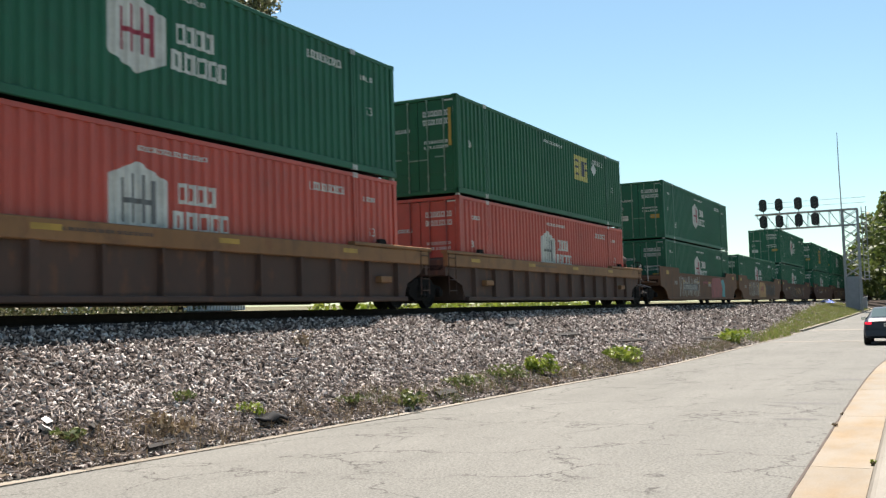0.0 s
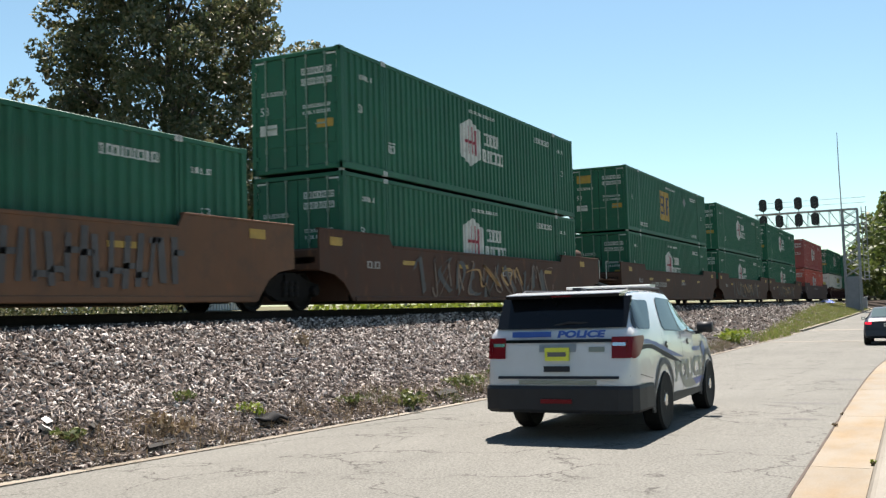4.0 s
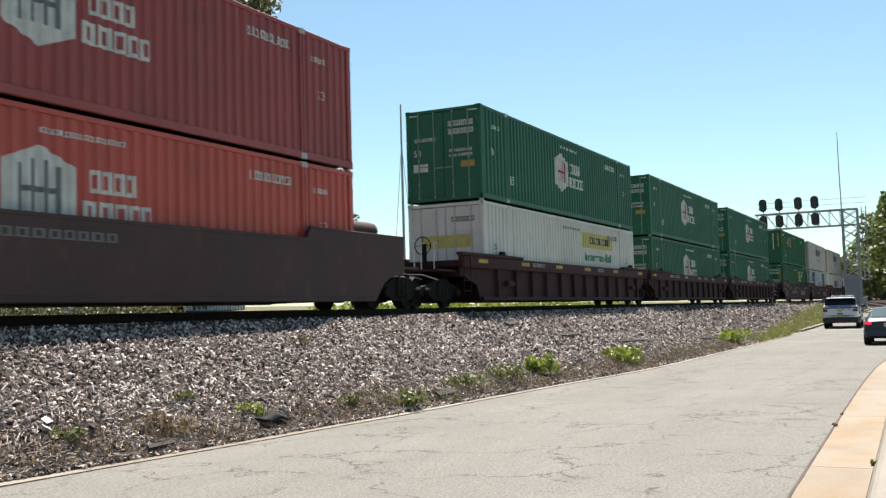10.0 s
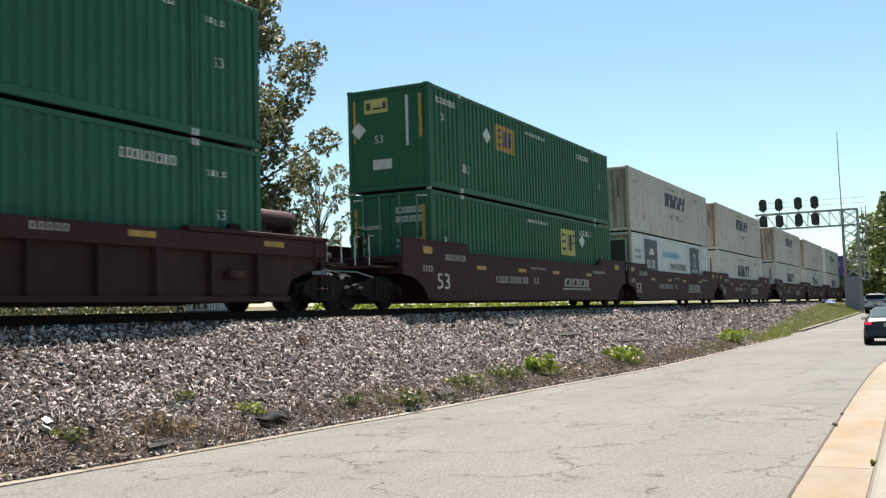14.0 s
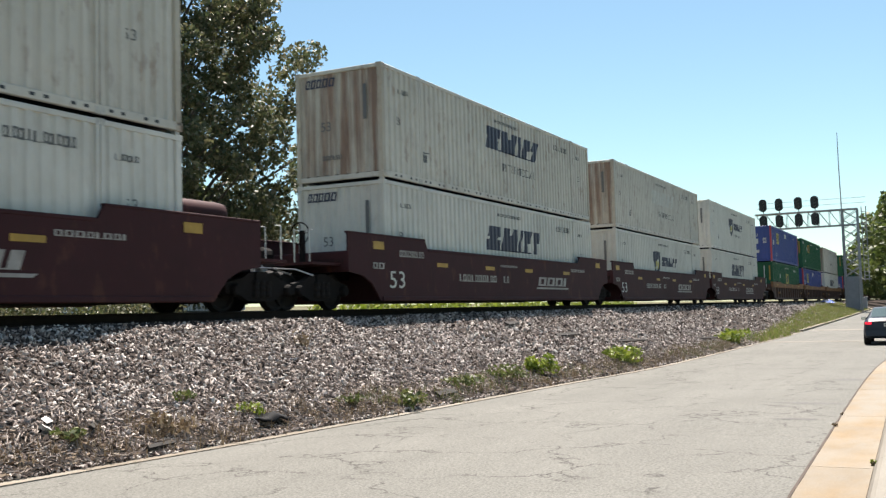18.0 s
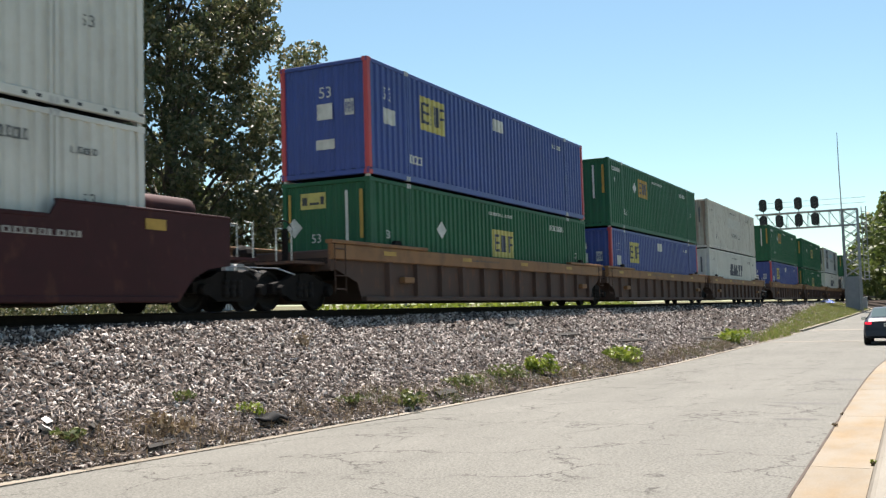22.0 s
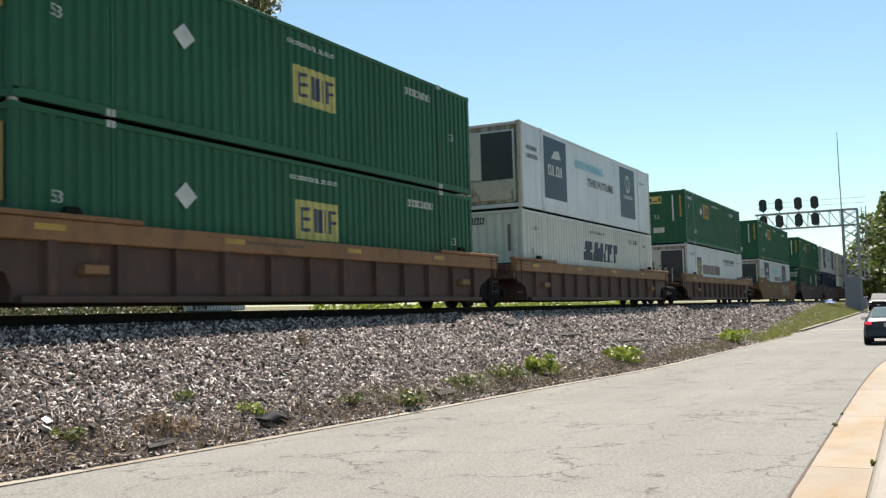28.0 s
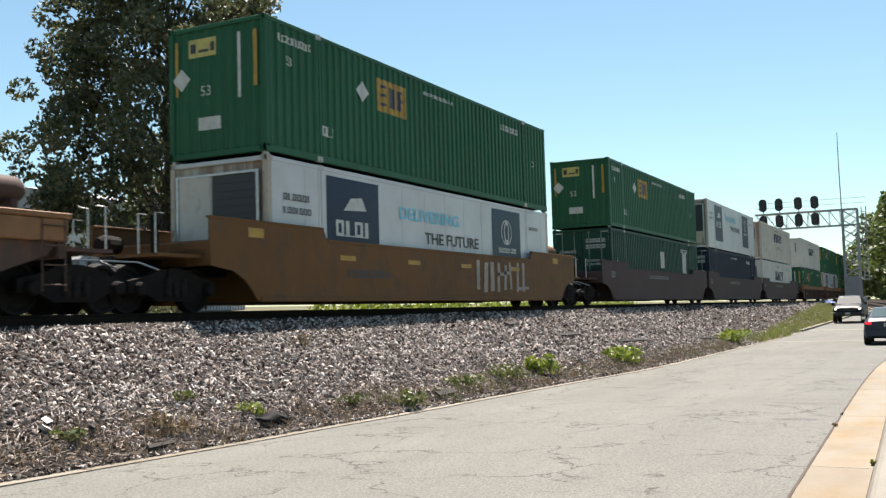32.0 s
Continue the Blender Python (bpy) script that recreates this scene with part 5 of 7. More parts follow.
def scatter_stones(name, count, x0, x1, size, seed, parent):
    rnd = np.random.RandomState(seed)
    shapes, faces = rock_shapes(10, rnd)
    xs = rnd.uniform(x0, x1, count)
    ks = np.where(rnd.rand(count) < 0.14, rnd.uniform(0.0, 0.2, count), rnd.uniform(0.0, 1.16, count))
    verts, tris = np.empty((count * 12, 3)), np.empty((count * 20, 3), int)
    for i in range(count):
        x = xs[i]
        toe = street_left(x) + 0.16
        y = toe + (CREST_Y - toe) * ks[i]
        if y > CREST_Y + 0.42:
            y = CREST_Y + 0.42 * rnd.rand()
        fade = 1.0 if ks[i] > 0.15 else 0.7 + 2.0 * ks[i]
        s = size * rnd.uniform(0.55, 1.35) * fade * 0.5
        q = rnd.normal(size=4)
        q /= np.linalg.norm(q)
        w, a, b, c = q
        R = np.array([[1 - 2 * (b * b + c * c), 2 * (a * b - c * w), 2 * (a * c + b * w)], [2 * (a * b + c * w), 1 - 2 * (a * a + c * c), 2 * (b * c - a * w)], [2 * (a * c - b * w), 2 * (b * c + a * w), 1 - 2 * (a * a + b * b)]])
        z = bank_z(x, y) + s * rnd.uniform(-0.5, 0.85) - (0.05 if y > CREST_Y - 0.1 else 0.0)
        verts[12 * i:12 * i + 12] = (shapes[i % 10] * s) @ R.T + (x, y, z)
        tris[20 * i:20 * i + 20] = faces + 12 * i
    me = bpy.data.meshes.new(name)
    me.vertices.add(count * 12)
    me.vertices.foreach_set("co", verts.ravel())
    me.loops.add(count * 60)
    me.loops.foreach_set("vertex_index", tris.ravel())
    me.polygons.add(count * 20)
    me.polygons.foreach_set("loop_start", np.arange(0, count * 60, 3))
    me.polygons.foreach_set("loop_total", np.full(count * 20, 3))
    me.polygons.foreach_set("use_smooth", np.zeros(count * 20, bool))
    me.update(calc_edges=True)
    me.materials.append(STONE)
    return tagged(part(name, me, STONE, parent), kind="stuff")


def build_bank():
    bank = new("embankment")
    tagged(bank, "railway embankment of loose grey crushed-stone ballast", "embankment", kind="structure")
    xs = [-40 + 1.0 * i for i in range(60)] + [20 + 2.0 * i for i in range(120)]
    v, f = [], []
    cols = [0.0, 0.2, 0.4, 0.6, 0.8, 1.0]
    for x in xs:
        toe = street_left(x) + 0.2
        for k in cols:
            y = toe + (CREST_Y - toe) * k
            v.append((x, y, bank_z(x, y) + 0.005))
        v.append((x, 15.4, CREST_Z + 0.005))
        v.append((x, 16.6, CREST_Z - 0.7))
    n = len(cols) + 2
    f = [(i * n + j, (i + 1) * n + j, (i + 1) * n + j + 1, i * n + j + 1) for i in range(len(xs) - 1) for j in range(n - 1)]
    part("ballast_bed", Mesh().add(v, f), GAP_SHADE_GRIT, bank)
    scatter_stones("ballast_stones", 44000, 5.5, 22.0, 0.066, 3, bank)
    scatter_stones("ballast_stones", 26000, 22.0, 46.0, 0.082, 4, bank)
    scatter_stones("ballast_stones", 14000, 46.0, 130.0, 0.12, 6, bank)


def build_track():
    tr = new("railway_track")
    tagged(tr, "steel railway track on dark creosoted wooden ties", "railway track", kind="structure")
    tie = Mesh().box(-0.115, 0.115, -1.3, 1.3, -0.17, 0.0, 0.012).mesh("tie")
    tie.materials.append(TIE_WOOD)
    x, n = 4.0, 0
    rnd = random.Random(2)
    while x < 150:
        t = part("tie", tie, TIE_WOOD, tr)
        t.matrix_basis = pose(x + rnd.uniform(-0.03, 0.03), TRACK_Y + rnd.uniform(-0.03, 0.03), CREST_Z + 0.02 + rnd.uniform(-0.01, 0.005), 0, 0, rnd.uniform(-1, 1))
        x += 0.54
    prof = [(-0.075, 0), (0.075, 0), (0.075, 0.015), (0.012, 0.03), (0.012, 0.135), (0.037, 0.145), (0.037, 0.17), (-0.037, 0.17), (-0.037, 0.145), (-0.012, 0.135), (-0.012, 0.03), (-0.075, 0.015)]
    for s in (-1, 1):
        y = TRACK_Y + s * 0.7545
        rail = part("rail", Mesh().prism([(y + a, RAIL_Z - 0.17 + b) for a, b in prof], "x", -120, 600), RAIL_STEEL, tr)
        part("rail_head", Mesh().prism([(y - 0.034, RAIL_Z), (y + 0.034, RAIL_Z), (y + 0.03, RAIL_Z + 0.003), (y - 0.03, RAIL_Z + 0.003)], "x", -120, 600), RAIL_TOP, rail)


def scatter_twigs():
    """Thin dry twigs lying on the stones of the lower slope."""
    rnd = random.Random(21)
    mb_v, mb_f = [], []
    for _ in range(6500):
        x = 5.5 + 36 * rnd.random() ** 1.3
        y = street_left(x) + 0.2 + abs(rnd.gauss(0, 0.8))
        if y > CREST_Y - 0.3:
            continue
        l, a, r = rnd.uniform(0.05, 0.22), rnd.uniform(0, 6.28), rnd.uniform(0.003, 0.006)
        c, s = math.cos(a) * l / 2, math.sin(a) * l / 2
        z0, z1 = bank_z(x - c, y - s) + rnd.uniform(0.03, 0.08), bank_z(x + c, y + s) + rnd.uniform(0.03, 0.08)
        n = len(mb_v)
        mb_v += [(x - c, y - s, z0 + r), (x - c + r, y - s - r, z0 - r), (x - c - r, y - s + r, z0 - r), (x + c, y + s, z1 + r), (x + c + r, y + s - r, z1 - r), (x + c - r, y + s + r, z1 - r)]
        mb_f += [(n, n + 1, n + 4, n + 3), (n + 1, n + 2, n + 5, n + 4), (n + 2, n, n + 3, n + 5), (n, n + 2, n + 1), (n + 3, n + 4, n + 5)]
    me = bpy.data.meshes.new("twigs")
    me.from_pydata(mb_v, [], mb_f)
    ma, nt, bs = shader("dry_twig_bark", 0.9)
    ge = nt.nodes.new("ShaderNodeNewGeometry")
    nt.links.new(ramp(nt, ge.outputs["Random Per Island"], [(0.0, (0.08, 0.056, 0.042)), (0.5, (0.22, 0.175, 0.145)), (1.0, (0.40, 0.345, 0.305))]), bs.inputs["Base Color"])
    me.materials.append(ma)
    tagged(part("twigs", me, ma, None, "dry pale twigs scattered over the ballast"), category="twigs", kind="stuff")


def scatter_chips():
    """Bark, dry leaves and grit washed to the foot of the ballast."""
    rnd = random.Random(12)
    v, f = [], []
    for _ in range(5500):
        x = 5.5 + 42 * rnd.random() ** 1.4
        y = street_left(x) + 0.24 + abs(rnd.gauss(0, 0.36))
        z = bank_z(x, y) + rnd.uniform(0.01, 0.05)
        l, w, a = rnd.uniform(0.015, 0.08), rnd.uniform(0.004, 0.012), rnd.uniform(0, 6.28)
        c, s, t = math.cos(a), math.sin(a), rnd.uniform(-0.02, 0.02)
        n = len(v)
        v += [(x - c * l - s * w, y - s * l + c * w, z - t), (x - c * l + s * w, y - s * l - c * w, z + t * 0.3), (x + c * l + s * w, y + s * l - c * w, z + t), (x + c * l - s * w, y + s * l + c * w, z + 0.01), (x, y, z - 0.02)]
        f += [(n, n + 1, n + 2, n + 3), (n, n + 4, n + 1), (n + 2, n + 4, n + 3)]
    me = bpy.data.meshes.new("chips")
    me.from_pydata(v, [], f)
    ma, nt, bs = shader("dry_bark_and_leaf_litter", 0.9)
    ge = nt.nodes.new("ShaderNodeNewGeometry")
    nt.links.new(ramp(nt, ge.outputs["Random Per Island"], [(0.0, (0.05, 0.032, 0.022)), (0.4, (0.14, 0.092, 0.06)), (0.8, (0.23, 0.17, 0.115)), (1.0, (0.33, 0.27, 0.21))]), bs.inputs["Base Color"])
    me.materials.append(ma)
    tagged(part("leaf_litter", me, ma, None, "brown bark and leaf litter at the foot of the ballast"), category="litter", kind="stuff")


build_ground()
build_street()
scatter_chips()
scatter_twigs()
build_bank()
build_track()

# ---- plants ----
def leaf_material(name, cols, trans=0.25):
    ma, nt, bs = shader(name, 0.55)
    ge = nt.nodes.new("ShaderNodeNewGeometry")
    c = ramp(nt, ge.outputs["Random Per Island"], [(i / (len(cols) - 1), k) for i, k in enumerate(cols)])
    nt.links.new(c, bs.inputs["Base Color"])
    tr = nt.nodes.new("ShaderNodeBsdfTranslucent")
    nt.links.new(c, tr.inputs[0])
    mx = nt.nodes.new("ShaderNodeMixShader")
    mx.inputs[0].default_value = trans
    nt.links.new(bs.outputs[0], mx.inputs[1])
    nt.links.new(tr.outputs[0], mx.inputs[2])
    nt.links.new(mx.outputs[0], nt.nodes["Material Output"].inputs[0])
    return ma


LEAF = leaf_material("oak_leaves", [(0.042, 0.056, 0.024), (0.066, 0.082, 0.034), (0.11, 0.115, 0.052), (0.18, 0.158, 0.09)], 0.33)
LEAF_FAR = leaf_material("far_tree_leaves", [(0.05, 0.075, 0.016), (0.085, 0.115, 0.027), (0.135, 0.155, 0.045)], 0.35)
LEAF_BUSH = leaf_material("fresh_weed_leaves", [(0.09, 0.14, 0.013), (0.17, 0.22, 0.026), (0.26, 0.29, 0.055)], 0.35)
LEAF_WEED = leaf_material("dull_weed_leaves", [(0.055, 0.075, 0.017), (0.095, 0.12, 0.03), (0.15, 0.15, 0.06)], 0.35)
STRAW = leaf_material("dry_stalks", [(0.11, 0.073, 0.04), (0.18, 0.13, 0.076), (0.25, 0.2, 0.133)], 0.25)
BARK = plain("rough_grey_bark", (0.085, 0.07, 0.055), 0.9, 0, 0.35, 3, 0.9, 9)


def leaves(centres, radii, count, size, seed, flat_k=0.8):
    """Many small folded leaves in clumps, in one mesh."""
    rnd = np.random.RandomState(seed)
    centres, radii = np.array(centres), np.array(radii)
    pick = rnd.choice(len(centres), count, p=radii ** 2 / np.sum(radii ** 2))
    d = rnd.normal(size=(count, 3))
    d /= np.linalg.norm(d, axis=1)[:, None]
    r = radii[pick] * rnd.uniform(0.25, 1.0, count) ** 0.45
    p = centres[pick] + d * r[:, None] * np.array([1, 1, flat_k])
    a = rnd.normal(size=(count, 3))
    a /= np.linalg.norm(a, axis=1)[:, None]
    b = np.cross(a, rnd.normal(size=(count, 3)))
    b /= np.linalg.norm(b, axis=1)[:, None]
    s = size * rnd.uniform(0.6, 1.3, count)[:, None]
    v = np.empty((count, 4, 3))
    v[:, 0], v[:, 1], v[:, 2], v[:, 3] = p - a * s, p + b * s * 0.5, p + a * s, p - b * s * 0.5
    me = bpy.data.meshes.new("leaves")
    me.vertices.add(count * 4)
    me.vertices.foreach_set("co", v.ravel())
    me.loops.add(count * 4)
    me.loops.foreach_set("vertex_index", np.arange(count * 4))
    me.polygons.add(count)
    me.polygons.foreach_set("loop_start", np.arange(0, count * 4, 4))
    me.polygons.foreach_set("loop_total", np.full(count, 4))
    me.update(calc_edges=True)
    return me


def tree(x, y, z, height, spread_r, seed, count, size, leaf, label, base=0.25, clumps=70, group="", clump=(0.16, 0.30), low=0.18):
    rnd = random.Random(seed)
    t = thing("tree", label, "tree", group, pose(x, y, z))
    r0 = height * 0.021
    lean = (rnd.uniform(-0.3, 0.3), rnd.uniform(-0.3, 0.3))
    pts = [(lean[0] * k * k * 2, lean[1] * k * k * 2, height * 0.85 * k) for k in (0, 0.04, 0.2, 0.4, 0.6, 0.8, 1.0)]
    part("trunk", Mesh().tube(pts, [r0 * 1.5, r0 * 1.1, r0, r0 * 0.85, r0 * 0.6, r0 * 0.35, r0 * 0.12], 10), BARK, t, smooth=True)
    mb = Mesh()
    cs, rs = [], []
    for i in range(clumps):
        u = i / clumps
        zc = base + (1 - base) * (0.04 + 0.94 * u)
        k = math.sin(math.pi * min(1.0, low + (0.98 - low) * (zc - base) / (1 - base))) ** 0.55
        a = i * 2.39996 + rnd.uniform(-0.4, 0.4)
        rr = spread_r * k * rnd.uniform(0.35, 1.0)
        c = (rr * math.cos(a), rr * math.sin(a), height * zc)
        cs.append(c)
        rs.append(spread_r * rnd.uniform(*clump))
        h = height * max(0.12, zc - 0.18 - 0.1 * rr / spread_r)
        mid = (c[0] * 0.45, c[1] * 0.45, (h + c[2]) / 2 + 0.2)
        if clumps < 100 or i % 5 == 0:
            mb.tube([(0, 0, min(h, height * 0.8)), mid, c], [r0 * 0.35 * (1.1 - u), r0 * 0.2 * (1.1 - u) + 0.02, 0.015], 5)
    part("branchwork", mb, BARK, t)
    me = leaves(cs, rs, count, size, seed + 7)
    part("crown", me, leaf, t)
    return t


def bush(x, y, r, h, seed, leaf, label, count=260, size=0.07):
    z = bank_z(x, y) if y > street_left(x) else street_z(x) + 0.01
    b = thing("weed_bush", label, "bush", "weeds along the ballast", pose(x, y, z))
    rnd = random.Random(seed)
    cs = [(rnd.uniform(-r, r) * 0.75, rnd.uniform(-r, r) * 0.6, rnd.uniform(0.25, 0.8) * h) for _ in range(9)]
    mb = Mesh()
    for c in cs:
        mb.tube([(c[0] * 0.15, c[1] * 0.15, -0.05), (c[0] * 0.6, c[1] * 0.6, c[2] * 0.6), (c[0], c[1], c[2] * 1.1)], [0.012, 0.009, 0.004], 4)
    part("stem", mb, STRAW, b)
    part("foliage", leaves(cs, [r * 0.42] * 9, count, size, seed, h / r * 0.7), leaf, b)
    return b


def tufts(name, label, spots, blades, height, seed, mat, width=0.006):
    """Thin grass blades round many spots, one mesh of stuff."""
    rnd = random.Random(seed)
    v, f = [], []
    for x, y, r in spots:
        for _ in range(blades):
            a, d = rnd.uniform(0, 6.28), r * rnd.random() ** 0.6
            px, py = x + d * math.cos(a), y + d * math.sin(a)
            pz = max(bank_z(px, py), 0.0) - 0.01
            h = height * rnd.uniform(0.4, 1.2)
            ex, ey = rnd.uniform(-0.5, 0.5) * h, rnd.uniform(-0.5, 0.5) * h
            t = rnd.uniform(0, 3.14)
            wx, wy = width * math.cos(t), width * math.sin(t)
            n = len(v)
            v += [(px - wx, py - wy, pz), (px + wx, py + wy, pz), (px + ex * 0.4 + wx * 0.7, py + ey * 0.4 + wy * 0.7, pz + h * 0.6), (px + ex * 0.4 - wx * 0.7, py + ey * 0.4 - wy * 0.7, pz + h * 0.6), (px + ex, py + ey, pz + h)]
            f += [(n, n + 1, n + 2, n + 3), (n + 3, n + 2, n + 4)]
    ob = part(name, Mesh().add(v, f), mat, None, label)
    return tagged(ob, category="grass", kind="stuff")


def build_plants():
    tree(27.5, 24.7, 1.5, 15.2, 5.5, 11, 92000, 0.105, LEAF, "large broad-crowned oak with dense dark leaves beyond the tracks", 0.03, 430, "", (0.075, 0.155), 0.14)
    # separate small tree, added in place of the oak's low hanging branches
    tree(41.3, 27.6, 1.9, 7.6, 1.9, 23, 2600, 0.10, LEAF, "slender stand-in tree for low branches of the large oak", 0.35, 26)
    tree(22.0, 36.0, 2.2, 11.0, 4.6, 31, 7000, 0.24, LEAF_FAR, "lower leafy tree beside the large oak", 0.1, 50)
    tree(44.0, 40.0, 2.2, 8.0, 3.4, 33, 5000, 0.2, LEAF_FAR, "lower leafy tree beyond the tracks", 0.4, 40)
    for i, (x, y, h, r) in enumerate(((150, 3.4, 15.6, 7.6), (172, 5.0, 16, 8), (200, 4.0, 17, 9), (235, 12.0, 14, 8), (138, -6.0, 14, 7))):
        tree(x, y, street_z(x), h, r, 50 + i, 9000, 0.42, LEAF_FAR, "tall leafy street tree at the far end of the street", 0.08, 60, "street trees")
    bush(20.8, 8.1, 0.36, 0.42, 1, LEAF_BUSH, "fresh bright green weed bush on the ballast", 320)
    bush(26.0, 7.67, 0.62, 0.5, 2, LEAF_BUSH, "wide bright green weed bush on the ballast", 520)
    bush(41.0, 7.6, 0.8, 0.6, 3, LEAF_BUSH, "tall bright green weed bush on the ballast", 460, 0.09)
    bush(14.5, 8.0, 0.26, 0.34, 4, LEAF_WEED, "small dull green weed at the foot of the ballast", 220, 0.045)
    bush(11.3, 8.77, 0.24, 0.2, 5, LEAF_BUSH, "small green weed at the foot of the ballast", 120, 0.035)
    bush(8.27, 9.0, 0.2, 0.2, 6, LEAF_WEED, "small green weed among the stones", 140, 0.04)
    bush(19.2, 8.25, 0.6, 0.28, 7, LEAF_WEED, "low spreading dull green weed", 380, 0.045)
    bush(17.2, 8.3, 0.45, 0.25, 8, LEAF_WEED, "low spreading dull green weed", 260, 0.045)
    bush(10.6, 9.41, 0.18, 0.16, 9, LEAF_WEED, "small green weed among the stones", 90, 0.035)
    bush(13.3, 8.42, 0.22, 0.2, 10, LEAF_WEED, "small green weed among the stones", 120, 0.04)
    bush(9.7, 8.75, 0.3, 0.3, 11, STRAW, "dry brown weed at the foot of the ballast", 150, 0.04)
    bush(15.25, 10.57, 0.22, 0.42, 12, STRAW, "thin dry weed standing on the ballast", 40, 0.04)
    bush(10.5, 0.70, 0.04, 0.06, 13, LEAF_BUSH, "tiny green weed in the joint of the kerb", 34, 0.016)
    bush(13.7, 1.34, 0.05, 0.05, 14, STRAW, "tiny dry weed in the joint of the gutter", 26, 0.018)
    bush(15.1, 1.38, 0.03, 0.03, 15, STRAW, "tiny dry weed in the joint of the gutter", 18, 0.015)
    rnd = random.Random(9)
    foot = [(x, street_left(x) + rnd.uniform(0.25, 0.9), rnd.uniform(0.1, 0.35)) for x in [rnd.uniform(6.5, 40) for _ in range(280)]]
    tufts("dry_grass", "dry brown stalks and grass at the foot of the ballast", foot, 16, 0.2, 3, STRAW)
    tufts("weed_grass", "sparse green grass at the foot of the ballast", [(x, street_left(x) + rnd.uniform(0.3, 0.8), 0.3) for x in [rnd.uniform(14, 50) for _ in range(130)]], 18, 0.17, 4, LEAF_WEED)
    far = [(x, street_left(x) + 0.3 + (0.4 + 0.055 * max(0.0, x - 50)) * rnd.random() ** 1.2, 0.4) for x in [44 + 80 * rnd.random() ** 0.75 for _ in range(1000)]]
    tufts("verge_grass", "green and straw-coloured grass on the far slope", far, 18, 0.24, 5, leaf_material("verge_grass_blades", [(0.09, 0.13, 0.022), (0.13, 0.175, 0.032), (0.17, 0.205, 0.045), (0.23, 0.215, 0.09), (0.26, 0.215, 0.13)], 0.4), 0.014)
    hedge = [(x, 17.6 + rnd.uniform(0, 1.2), 0.5) for x in [rnd.uniform(27, 62) for _ in range(160)]]
    dark = [(x, 17.4 + rnd.uniform(0, 1.0)) for x in [rnd.uniform(11, 19.5) for _ in range(60)]]
    tagged(part("shrubs", leaves([(a, b, 1.85) for a, b in dark], [0.6] * 60, 12000, 0.055, 78, 0.8), LEAF, None, "dark low shrubs beyond the tracks"), category="shrub", kind="stuff")
    v = leaves([(a, b, 1.75) for a, b, _ in hedge], [0.55] * len(hedge), 9000, 0.09, 77, 0.7)
    tagged(part("hedge", v, LEAF_BUSH, None, "low green hedge and grass beyond the tracks"), category="hedge", kind="stuff")


